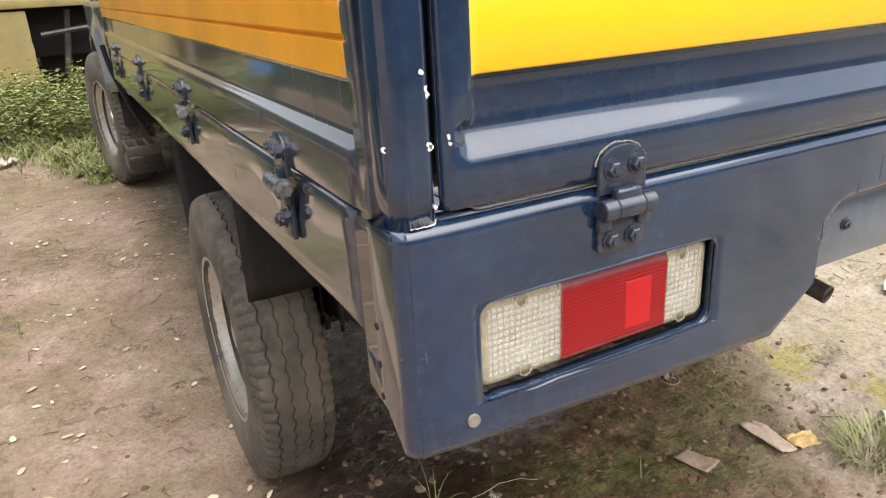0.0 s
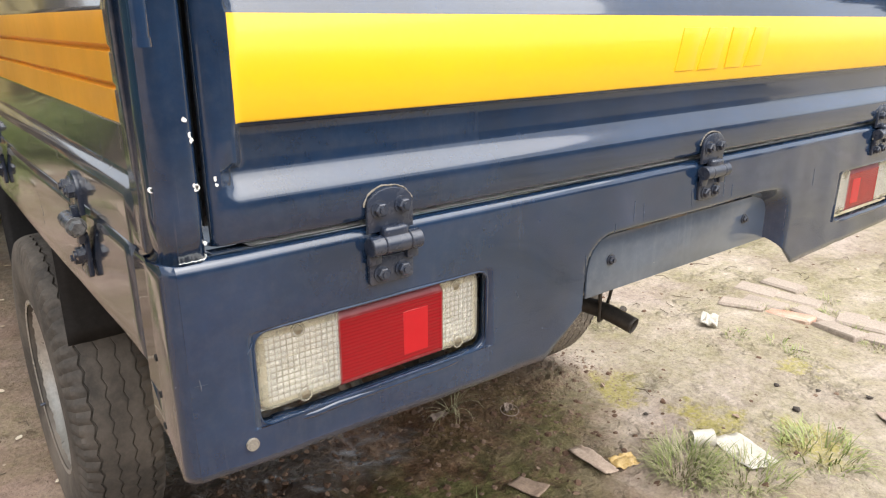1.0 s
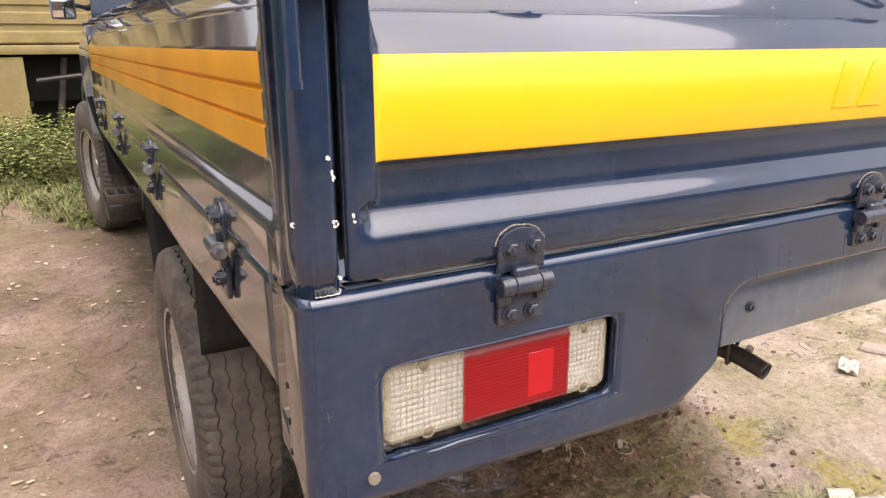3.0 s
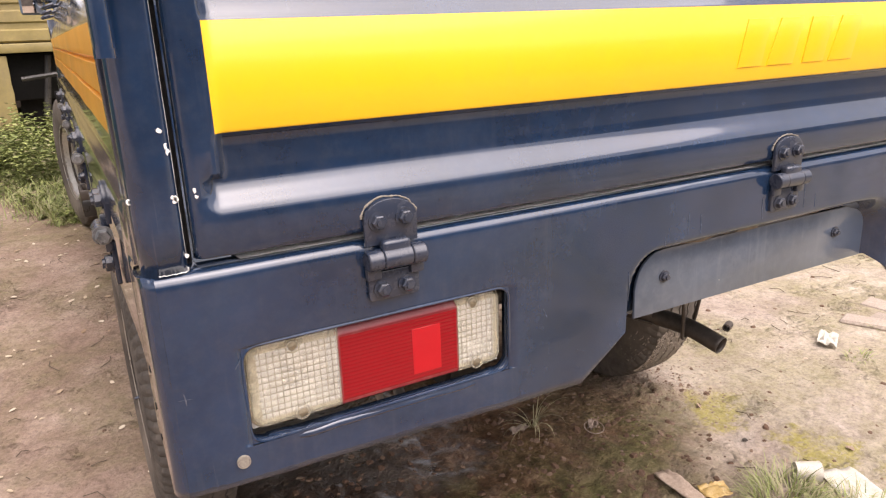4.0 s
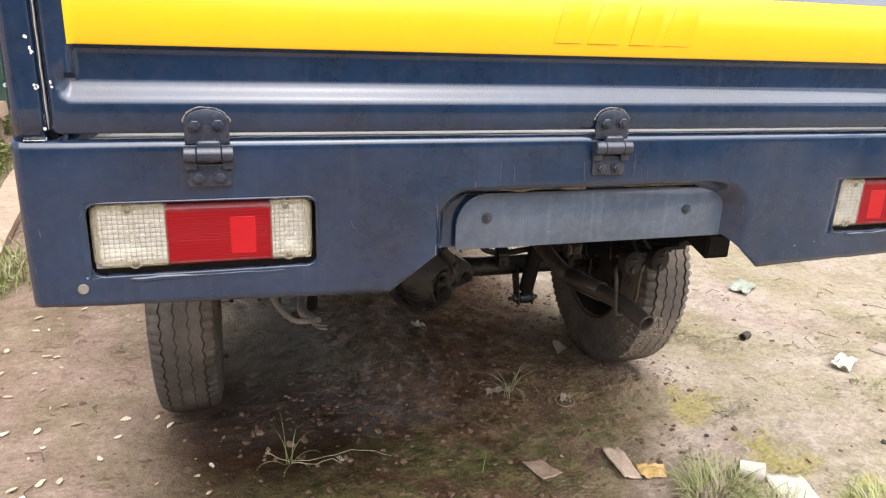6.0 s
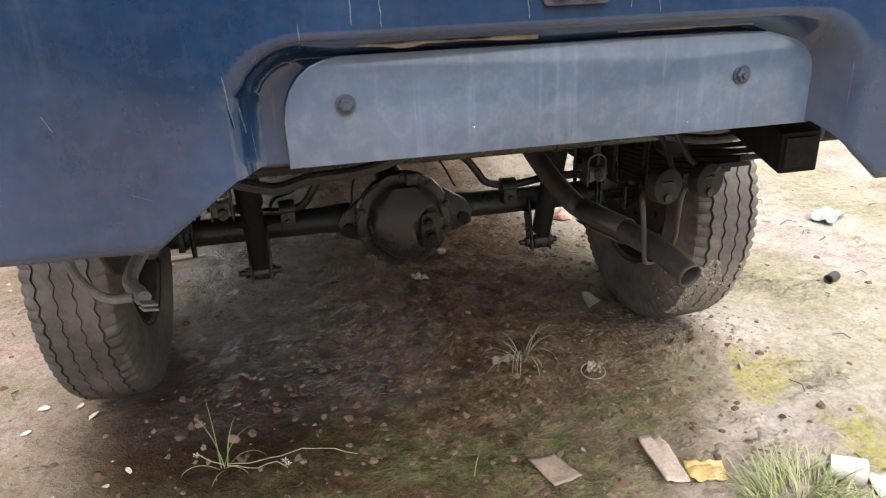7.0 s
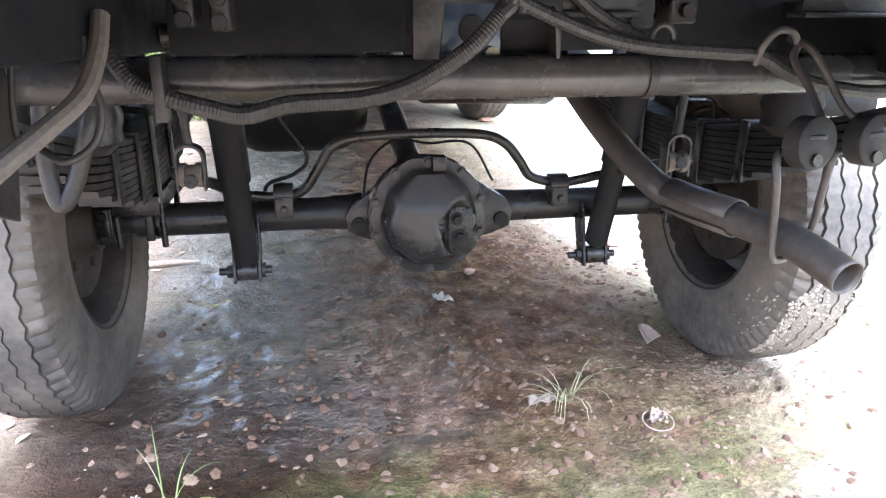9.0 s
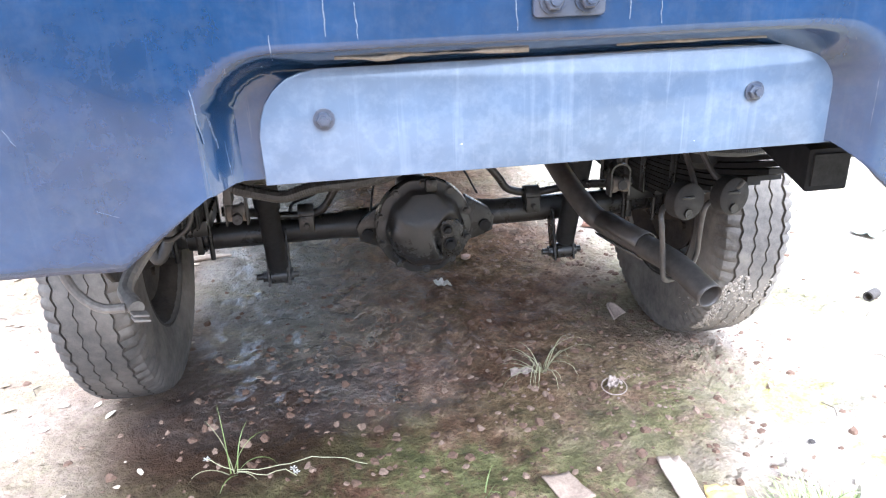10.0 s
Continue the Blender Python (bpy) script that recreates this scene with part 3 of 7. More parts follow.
        # rounded outer corners
        rr = 0.012
        for row in g:
            for w in row:
                for flag, ex in ((ends[0], a), (ends[1], b)):
                    if not flag:
                        continue
                    s = 1 if ex == a else -1
                    dx = rr - s * (w.co.x - ex)
                    for ez, t in ((LENS_LOW, 1), (LENS_HIGH, -1)):
                        dz = rr - t * (w.co.z - ez)
                        if dx > 0 and dz > 0:
                            m, n = max(dx, dz), math.hypot(dx, dz)
                            w.co.x = ex + s * (rr - dx * m / n)
                            w.co.z = ez + t * (rr - dz * m / n)
        for f in bm.faces:
            c = f.calc_center_median()
            f.material_index = 0 if inside(c.x, c.z) > 0 else 1
        ob = part(name, bm, [material, rim_mat], k, label, 50)
        thicken(ob, 0.0025, 1.0)
        return ob
    lens("clear_lens", 0.0, 0.0925, CLEAR, CLEAR_RIM, "clear prismatic lens with yellowed rim", (0.0066, 0.0066), 0.0012, 0.009)
    lens("red_lens", 0.0930, 0.2320, RED, RED_RIM, "red ribbed lens with a dull upper edge", (9.0, 0.0042), 0.0005, 0.005)
    lens("clear_lens", 0.2325, LAMP_W, CLEAR, CLEAR_RIM, "clear prismatic lens with yellowed rim", (0.0066, 0.0066), 0.0012, 0.009)
    # a red square reflector moulded in the red chamber
    bm = bmesh.new()
    a, b = span(0.176, 0.211)
    add_box(bm, (a, LENS_Y - 0.0022, 0.888), (b, LENS_Y + 0.001, 0.942), 0.0006, 1)
    part("reflector", bm, RED_BRIGHT, k, "bright red square reflector")
    for u, z in ((0.046, 0.9565), (0.050, 0.882), (0.2525, 0.9555), (0.256, 0.8825)):
        bm = bmesh.new()
        add_lathe(bm, [(0.002, 0.0085), (-0.0026, 0.0080), (-0.0026, 0.0058), (0.0005, 0.0058)], 16, "Y", (fx(u), LENS_Y, z))
        boss = part("screw_boss", bm, CLEAR_RIM, k, "amber-stained screw boss")
        bm = bmesh.new()
        add_tube(bm, [(fx(u), LENS_Y + 0.002, z), (fx(u), LENS_Y - 0.0022, z), (fx(u), LENS_Y - 0.0030, z)], 0.005, 14, radii=[0.0052, 0.0052, 0.004])
        add_box(bm, (fx(u) - 0.004, LENS_Y - 0.0035, z - 0.0007), (fx(u) + 0.004, LENS_Y - 0.0028, z + 0.0007))
        part("lens_screw", bm, SCREW, boss)
    # corner gussets that round the opening, its rolled worn edge and the flange behind it
    hx0, hx1, rr = x0 - 0.005 if not flip else x0 - 0.008, x0 + LAMP_W + (0.008 if not flip else 0.005), 0.015
    loop = []
    for cx, cz, a0, qx, qz in ((hx1 - rr, LAMP_HIGH - rr, 0, hx1, LAMP_HIGH), (hx0 + rr, LAMP_HIGH - rr, 90, hx0, LAMP_HIGH), (hx0 + rr, LAMP_LOW + rr, 180, hx0, LAMP_LOW), (hx1 - rr, LAMP_LOW + rr, 270, hx1, LAMP_LOW)):
        arc = [(cx + rr * math.cos(radians(a0 + 15 * i)), cz + rr * math.sin(radians(a0 + 15 * i))) for i in range(7)]
        loop += arc
        bm = bmesh.new()
        add_prism(bm, arc + [(qx, qz)], "Y", 0.0004, 0.0035)
        part("opening_gusset", bm, BLUE, k)
    bm = bmesh.new()
    add_tube(bm, [(u, 0.0016, z) for u, z in loop + loop[:1]], 0.0018, 8, caps=False)
    part("opening_edge", bm, BLUE, k, "worn rolled edge of the lamp opening")
    bm = bmesh.new()
    front = [bm.verts.new((u, 0.002, z)) for u, z in loop]
    rear = [bm.verts.new((u, 0.016, z)) for u, z in loop]
    for i in range(len(loop)):
        j = (i + 1) % len(loop)
        bm.faces.new((front[i], front[j], rear[j], rear[i]))
    thicken(part("opening_flange", bm, BLUE, k), 0.0015, 1)
    # bent, uneven sheet lip below the lamp
    bm = bmesh.new()
    us = steps(x0 + 0.012, x0 + LAMP_W - 0.008, 30)
    roll = ((0.0005, 0.8565), (-0.0016, 0.8590), (-0.0020, 0.8620), (-0.0006, 0.8645), (0.003, 0.8665), (0.012, 0.8670))
    add_sheet(bm, us, list(range(6)), lambda u, j: Vector((u, roll[j][0] + 0.0045 * (1 - smooth_step(min(u - us[0], us[-1] - u) / 0.04)), roll[j][1] + 0.0016 * noise.noise((u * 30, 0, 5)) + 0.0008 * noise.noise((u * 120, 0, 5)))))
    thicken(part("opening_lip", bm, BLUE, k, "bent dark blue lip under the lamp"), 0.002)
    return k


def lens_stuff(name, a, b, scale, rough, clear, grime):
    """Moulded lamp plastic: cloudy tint, grime in patches."""
    k = Nodes(name)
    tint = k.mix(k.noise(scale, 5, 0.6), a, b)
    k.put(Base_Color=k.mix(k.ramp(k.noise(scale * 1.7, 6, 0.7), [(0.5, 0.0), (0.8, 0.55)]), tint, grime), Roughness=rough, Transmission_Weight=clear, IOR=1.45)
    k.bump(k.noise(90, 3), 0.1, 0.0006)
    return k.mat


def lens_grid(name, a, groove, per_x, per_z, rough, clear):
    """Moulded pillows with a darker tone in the grooves between them."""
    k = Nodes(name)
    gz = k.math("ABSOLUTE", k.math("SINE", k.math("MULTIPLY", k.axis("Z"), math.pi / per_z)))
    if per_x:
        gz = k.math("MINIMUM", gz, k.math("ABSOLUTE", k.math("SINE", k.math("MULTIPLY", k.axis("X"), math.pi / per_x))))
    worn = k.math("ADD", gz, k.math("MULTIPLY", k.math("SUBTRACT", k.noise(35, 5, 0.7), 0.5), 0.7))
    k.put(Base_Color=k.ramp(worn, [(0.05, groove), (0.42, a)]), Roughness=rough, Transmission_Weight=clear, IOR=1.45)
    k.bump(gz, 0.35, 0.0008)
    return k.mat


CLEAR = lens_grid("clear_prismatic_plastic", (0.93, 0.91, 0.83), (0.54, 0.50, 0.39), 0.0066, 0.0066, 0.05, 0.74)
CLEAR_RIM = lens_stuff("yellowed_lens_rim", (0.74, 0.69, 0.53), (0.88, 0.84, 0.70), 40, 0.10, 0.8, (0.40, 0.31, 0.17))
RED = lens_grid("red_ribbed_plastic", (0.32, 0.007, 0.012), (0.25, 0.005, 0.009), 0.0, 0.0042, 0.07, 0.3)
RED_RIM = lens_stuff("worn_red_lens_rim", (0.13, 0.006, 0.009), (0.2, 0.016, 0.02), 25, 0.4, 0.0, (0.24, 0.11, 0.095))
RED_BRIGHT = lens_stuff("red_reflector_plastic", (0.36, 0.006, 0.011), (0.42, 0.009, 0.014), 60, 0.1, 0.0, (0.36, 0.010, 0.014))
BOWL = rough_stuff("silvered_bowl", (0.82, 0.81, 0.76), (0.93, 0.92, 0.88), 20, 0.28, 0.5, 0.2, 0.001)
LAMP_BODY = rough_stuff("aged_lamp_reflector", (0.75, 0.73, 0.66), (0.9, 0.88, 0.82), 12, 0.25, 0.2, 0.4, 0.004)
SCREW = rough_stuff("dull_zinc", (0.16, 0.14, 0.10), (0.32, 0.28, 0.2), 60, 0.5, 0.8)
build_lamp("tail_lamp", 0.126, False)
build_lamp("tail_lamp", 1.366, True)

# blank plate in the recess
bm = bmesh.new()
pl = [(0.642, 0.866), (1.143, 0.866), (1.143, 0.90)] + [(1.10 + 0.043 * math.cos(a), 0.912 + 0.043 * math.sin(a)) for a in steps(0.1, math.pi / 2, 6)]
pl += [(0.69 + 0.048 * math.cos(a), 0.906 + 0.05 * math.sin(a)) for a in steps(math.pi / 2, math.pi, 6)]
add_prism(bm, pl, "Y", 0.030, 0.034, 0.0012)
plate = part("plate_panel", bm, BLUE_FLAT, truck, "blank dull blue-grey sheet panel in the recess")
for bx in (0.693, 1.061):
    bm = bmesh.new()
    add_bolt(bm, (bx, 0.030, 0.917), (0, -1, 0), 0.0065, 0.005, 0.004)
    part("bolt", bm, BLACK_IRON, plate)
bm = bmesh.new()
add_box(bm, (0.60, 0.046, 0.95), (1.17, 0.06, 1.03), 0.004)
part("recess_bracket", bm, DUSTY, truck, "dusty brown bracket behind the plate")


TAN = rough_stuff("tan_dust", (0.085, 0.068, 0.048), (0.20, 0.16, 0.115), 25, 0.9)
for x0, x1, z in ((0.705, 0.855, 0.9630), (0.93, 1.06, 0.9625)):
    bm = bmesh.new()
    add_sheet(bm, steps(x0, x1, 14), steps(0, 1, 2), lambda u, v: Vector((u, 0.020 + 0.0016 * noise.noise((u * 40, v, 3)), z + 0.0032 * v + 0.0010 * noise.noise((u * 55, v * 2, 8)))))
    thicken(part("recess_strip", bm, TAN, sill, "tan dusty strip at the recess's top"), 0.006, 1)


def scratch(bm, x, z, length, lean, w):
    """A thin pale sliver on the sill's face: a scratch or a dried drip."""
    rows = []
    for t in steps(0, 1, 5):
        px, pz = x + lean * t + 0.001 * noise.noise((t * 4, x * 50, z)), z - length * t
        y = arch_depth(px, pz) + 0.0022 * noise.noise((px * 5, pz * 9, 4.0)) + 0.0012 * noise.noise((px * 14, pz * 3, 9.0)) - 0.0004
        ww = 0.7 * w * (0.35 + 0.65 * math.sin(math.pi * (0.1 + 0.8 * t)))
        rows.append([bm.verts.new(v) for v in ((px - ww, y, pz), (px + ww, y, pz), (px + ww, y + 0.002, pz), (px - ww, y + 0.002, pz))])
    for a, b in zip(rows, rows[1:]):
        for i in range(4):
            bm.faces.new((a[i], a[(i + 1) % 4], b[(i + 1) % 4], b[i]))
    bm.faces.new(rows[0]), bm.faces.new(rows[-1][::-1])


bm = bmesh.new()
for x, z, length, lean, w in ((0.066, 0.938, 0.012, 0.001, 0.0008), (0.061, 0.9325, 0.001, 0.012, 0.0009), (0.60, 0.95, 0.04, 0.004, 0.0008),
                              (0.608, 0.93, 0.028, 0.003, 0.001), (0.615, 0.905, 0.03, 0.001, 0.0007), (0.623, 0.915, 0.02, -0.002, 0.0006), (0.70, 1.012, 0.03, 0.0, 0.0008), (0.722, 1.005, 0.026, 0.001, 0.0006),
                              (0.84, 1.01, 0.03, 0.002, 0.0007), (0.93, 1.02, 0.036, 0.0, 0.0008), (0.955, 1.0, 0.02, 0.001, 0.0006), (0.47, 0.93, 0.012, 0.006, 0.0006), (1.24, 0.99, 0.03, 0.001, 0.0007),
                              (0.52, 0.865, 0.006, 0.015, 0.0005), (0.12, 0.96, 0.01, -0.006, 0.0006), (0.66, 0.985, 0.02, 0.0, 0.0007)):
    scratch(bm, x, z, length, lean, w)
tagged(part("scuffing", bm, rough_stuff("rubbed_paint", (0.025, 0.036, 0.058), (0.07, 0.083, 0.105), 90, 0.25), sill, "fine pale scratches and dried drips"), kind="stuff")


def build_hinge(cx, parent):
    """A painted strap hinge between tailgate and sill."""
    bm = bmesh.new()
    up = [(cx - 0.0285, 1.046), (cx + 0.0285, 1.046), (cx + 0.0285, 1.070)] + [(cx + 0.0285 * math.cos(a), 1.073 + 0.0185 * math.sin(a)) for a in steps(0.15, math.pi - 0.15, 9)] + [(cx - 0.0285, 1.070)]
    add_prism(bm, up, "Y", -0.0050, 0.0, 0.001)
    h = part("hinge", bm, BLACK_IRON, parent, "heavy dark blue strap hinge with four bolts")
    bm = bmesh.new()
    add_prism(bm, rounded(0.056, 0.030, 0.004, 3, cx, 1.0035), "Y", -0.0050, 0.0, 0.001)
    part("lower_leaf", bm, BLACK_IRON, h)
    for a, b in ((-0.031, -0.015), (-0.0145, 0.0165), (0.017, 0.032)):
        bm = bmesh.new()
        y = -0.0105
        add_tube(bm, [(cx + a, y, 1.033), (cx + a + 0.001, y, 1.033), (cx + b - 0.001, y, 1.033), (cx + b, y, 1.033)], 0.0108, 18, radii=[0.0098, 0.0108, 0.0108, 0.0098])
        if a > -0.02 and b < 0.02:
            add_box(bm, (cx + a, -0.0155, 1.035), (cx + b, -0.003, 1.052), 0.004, 3)
        else:
            add_box(bm, (cx + a, -0.010, 1.012), (cx + b, -0.003, 1.03), 0.002)
        part("knuckle", bm, BLACK_IRON, h)
    for dx, z in ((-0.0145, 1.0705), (0.0145, 1.0715), (-0.0135, 1.0005), (0.0135, 1.001)):
        bm = bmesh.new()
        add_bolt(bm, (cx + dx, -0.0050, z), (0, -1, 0), 0.0075, 0.0065)
        part("bolt", bm, BLACK_IRON, h)
    bm = bmesh.new()
    arc = []
    for t in steps(0, 1, 40):
        a = math.pi * (0.02 + 0.96 * t)
        w = 0.0016 * noise.noise((t * 9, cx, 0))
        arc.append(Vector((cx + (0.0300 + w) * math.cos(a), 0.0004, 1.0725 + (0.0208 + w) * math.sin(a))))
    add_tube(bm, arc, 0.0012, 6, radii=[0.0006 + 0.0022 * abs(noise.noise((i * 0.5, 3, cx))) for i in range(41)])
    part("dirt_rim", bm, DIRT_AND_HOLE_LIGHT, h, "dried sealant and dirt round the strap")



# ---- tailgate ----
GATE_L, GATE_R = 0.094, 1.686
PROFILE = ((1.0585, 0.010), (1.0605, 0.003), (1.066, 0.0), (1.095, 0.0), (1.0995, 0.0006), (1.1035, 0.0024), (1.1075, 0.0054), (1.1115, 0.0087), (1.1155, 0.0117), (1.1195, 0.0140), (1.1235, 0.0154), (1.128, 0.016), (1.135, 0.016), (1.156, 0.016), (1.160, 0.016), (1.164, 0.015), (1.169, 0.007), (1.171, 0.006), (1.262, 0.006), (1.264, 0.0075), (1.268, 0.010), (1.298, 0.028), (1.301, 0.0335), (1.304, 0.0345), (1.331, 0.047), (1.334, 0.052), (1.337, 0.053), (1.40, 0.054), (1.45, 0.054), (1.455, 0.058), (1.455, 0.075))
STILE_L, STILE_R = 0.127, 1.655


def gate_at(x, z, y):
    e = min(x - GATE_L, GATE_R - x)
    shelf = 0.012 if 1.07 < z < 1.130 else 0.0
    inset = smooth_step((min(x - STILE_L, STILE_R - x) + shelf + 0.006) / 0.012)
    yy = y * inset + (0.002 if z > 1.066 else y) * (1 - inset)
    if e < 0.012:
        yy += 0.012 - math.sqrt(max(0.0, 0.012**2 - (0.012 - e) ** 2))
    yy += 0.0016 * noise.noise((x * 3, z * 6, 2.0))
    return Vector((x, yy, z))


def gate_xs():
    return [GATE_L, GATE_L + 0.002, GATE_L + 0.006, GATE_L + 0.012, 0.115] + steps(0.119, 0.135, 6) + steps(0.15, 1.632, 76) + steps(1.647, 1.663, 6) + [1.668, GATE_R - 0.012, GATE_R - 0.006, GATE_R - 0.002, GATE_R]


bm = bmesh.new()
lookup = dict(PROFILE)
zs = [z for z, _ in PROFILE]
zs = zs[:-1]
add_sheet(bm, gate_xs(), zs, lambda x, z: gate_at(x, z, lookup[z] if z < 1.455 else 0.056))
for f in bm.faces:
    c = f.calc_center_median()
    if 1.17 < c.z < 1.263 and STILE_L - 0.002 < c.x < STILE_R + 0.002:
        f.material_index = 1
gate = part("tailgate", bm, [BLUE, YELLOW], truck, "dark blue pressed tailgate with a wide yellow band")
thicken(gate, 0.003)
bm = bmesh.new()
add_box(bm, (GATE_L + 0.012, 0.059, 1.066), (GATE_R - 0.012, 0.066, 1.45))
part("inner_skin", bm, DUSTY, gate)
bm = bmesh.new()
add_box(bm, (GATE_L, 0.045, 1.452), (GATE_R, 0.085, 1.486), 0.008)
part("top_rail", bm, BLUE, gate)
for cx in (0.28, 0.8805, 1.5035):
    build_hinge(cx, truck)

# four raised blank shapes pressed into the yellow band
for i, (cx, w, lean) in enumerate(((0.80, 0.045, 0.004), (0.863, 0.045, 0.012), (0.926, 0.045, 0.004), (0.989, 0.045, 0.012))):
    bm = bmesh.new()
    add_prism(bm, [(cx - w / 2 - lean, 1.187), (cx + w / 2 - 0.006, 1.187), (cx + w / 2 + 0.010, 1.246), (cx - w / 2 + 0.010, 1.246)], "Y", 0.0046, 0.0075, 0.001)
    part("raised_mark", bm, YELLOW, gate)

# loose hooks along the tailgate's top
for hx in (0.335, 0.94, 1.548):
    bm = bmesh.new()
    add_tube(bm, spline([(hx - 0.023, 0.056, 1.372), (hx - 0.023, 0.042, 1.372), (hx - 0.021, 0.034, 1.362), (hx - 0.012, 0.030, 1.342), (hx + 0.012, 0.030, 1.342), (hx + 0.021, 0.034, 1.362), (hx + 0.023, 0.042, 1.372), (hx + 0.023, 0.056, 1.372)], 4), 0.0042, 8)
    part("rope_hook", bm, BLACK_IRON, gate)


def post_round(e, outer):
    """How far the post's face curves back at e from its edge."""
    r = 0.020 if outer else 0.009
    return r - math.sqrt(max(0.0, r * r - (r - min(e, r)) ** 2))


def build_post(x0, x1, name):
    """A corner post: a folded channel rounded at both edges, with latch bracket and hanging pin."""
    bm = bmesh.new()
    us = steps(0, 1, 28)

    def place(u, v):
        x = x0 + (x1 - x0) * u
        e = min(u, 1 - u) * (x1 - x0)
        outer = (u < 0.5) == (x0 < MID)
        y = 0.004 + post_round(e, outer)
        y += 0.05 if u in (0.0, 1.0) else 0
        return Vector((x, y, v))
    add_sheet(bm, us, steps(1.0472, 1.50, 10), place)
    p = part(name, bm, BLUE, truck, "dark blue folded corner post with chipped paint")
    thicken(p, 0.003)
    bm = bmesh.new()
    add_box(bm, (x0 + 0.008, 0.012, 1.0515), (x1 - 0.006, 0.06, 1.50), 0.004)
    part("post_core", bm, BLUE, p)
    return p


# black strip that paints the shade inside each post's gap
for gx in (0.0895, 1.6865):
    bm = bmesh.new()
    add_box(bm, (gx - 0.0015, 0.034, 1.05), (gx + 0.0055, 0.040, 1.45))
    part("gap_shade_strip", bm, SOOT_AND_SHADE, truck, "dark strip painting the shade deep in the gap beside the post")
# pale strip on the side of the post that faces the gap
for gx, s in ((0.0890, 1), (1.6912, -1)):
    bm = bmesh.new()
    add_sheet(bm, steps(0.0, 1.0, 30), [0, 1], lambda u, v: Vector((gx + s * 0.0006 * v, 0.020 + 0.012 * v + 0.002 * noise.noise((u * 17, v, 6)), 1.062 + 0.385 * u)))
    thicken(part("post_gap_strip", bm, PALE_GAP, truck, "pale strip inside the post's gap"), 0.0008)
for x0, x1 in ((0.052, 0.098), (1.682, 1.728)):
    bm = bmesh.new()
    add_box(bm, (x0, 0.010, 1.036), (x1, 0.085, 1.0500), 0.002)
    part("corner_gusset", bm, BLUE, truck)
post = build_post(0.047, 0.0885, "corner_post")
post_r = build_post(1.6915, 1.733, "corner_post")
for p, cx, s in ((post, 0.066, 1), (post_r, 1.714, -1)):
    bm = bmesh.new()
    add_box(bm, (cx - 0.012 if s > 0 else cx - 0.034, -0.022, 1.312), (cx + 0.034 if s > 0 else cx + 0.026, 0.006, 1.365), 0.003)
    br = part("latch_bracket", bm, BLACK_IRON, p)
    bm = bmesh.new()
    add_bolt(bm, (cx + 0.014 * s, -0.022, 1.338), (0, -1, 0), 0.008, 0.007)
    part("bolt", bm, BLACK_IRON, br)
    bm = bmesh.new()
    px = cx - 0.017 * s
    add_tube(bm, [(px, -0.012, 1.40), (px, -0.012, 1.243)], 0.0075, 12)
    add_tube(bm, [(px, -0.012, 1.243), (px, -0.012, 1.236)], 0.0085, 12)
    part("latch_pin", bm, BLUE, p)

# chips of bare primer along the post and the tailgate's corner
rc = random.Random(4)


def chip_y(x):
    if x > 0.09:
        return gate_at(x, 1.09, 0.0).y
    return 0.004 + post_round(min(x - 0.047, 0.0885 - x), x < 0.0677)


# old cream sealant at the foot of the post
bm = bmesh.new()
bead = []
for t in steps(0, 1, 40):
    qx = 0.062 + 0.0255 * min(t / 0.7, 1.0)
    qz = 1.0515 + 0.0012 * noise.noise((t * 14, 2, 0)) + 0.003 * max(0.0, t - 0.7) / 0.3
    bead.append(Vector((qx, chip_y(qx) - 0.0002, qz)))
add_tube(bm, bead, 0.001, 6, radii=[0.0002 + 0.0013 * max(0.0, noise.noise((i * 0.45, 1.7, 3))) + 0.0003 * (i / 40) for i in range(41)])
part("sealant", bm, CHIP, truck, "cracked cream sealant at the post's foot")
bm = bmesh.new()
spots = [(0.083, 1.118, 4), (0.0825, 1.164, 1), (0.083, 1.158, 1), (0.101, 1.117, 2), (0.0495, 1.118, 2), (0.0865, 1.066, 1), (0.080, 1.176, 1)]
for cx, cz, n in spots:
    for _ in range(n):
        q = Vector((cx + rc.gauss(0, 0.0015), chip_y(cx), cz + rc.gauss(0, 0.0018)))
        m = [q + Vector((rc.uniform(0.0009, 0.0026) * math.cos(a), -0.0006, rc.uniform(0.0010, 0.0032) * math.sin(a))) for a in steps(0, 5.4, 6)]
        vs = [bm.verts.new(v) for v in m]
        ws = [bm.verts.new(v + Vector((0, 0.003, 0))) for v in m]
        bm.faces.new(vs)
        for i in range(len(vs)):
            bm.faces.new((vs[i], vs[(i + 1) % len(vs)], ws[(i + 1) % len(vs)], ws[i]))
tagged(part("paint_chips", bm, CHIP, post, "white chips of bare primer"), kind="stuff")

# ---- load bed sides ----
BED_FRONT = 2.78
SIDE_PROFILE = ((1.053, 0.007), (1.057, 0.0), (1.096, 0.0), (1.101, 0.0004), (1.1045, 0.0016), (1.1075, 0.0040), (1.1105, 0.0075), (1.1135, 0.0105), (1.1165, 0.0120), (1.121, 0.0124), (1.160, 0.0122), (1.164, 0.012), (1.168, 0.006), (1.170, 0.004), (1.196, 0.004), (1.198, 0.010), (1.202, 0.010), (1.206, 0.004), (1.228, 0.004), (1.230, 0.010), (1.234, 0.010), (1.238, 0.004), (1.264, 0.004), (1.268, 0.006), (1.30, 0.014), (1.303, 0.019), (1.34, 0.026))


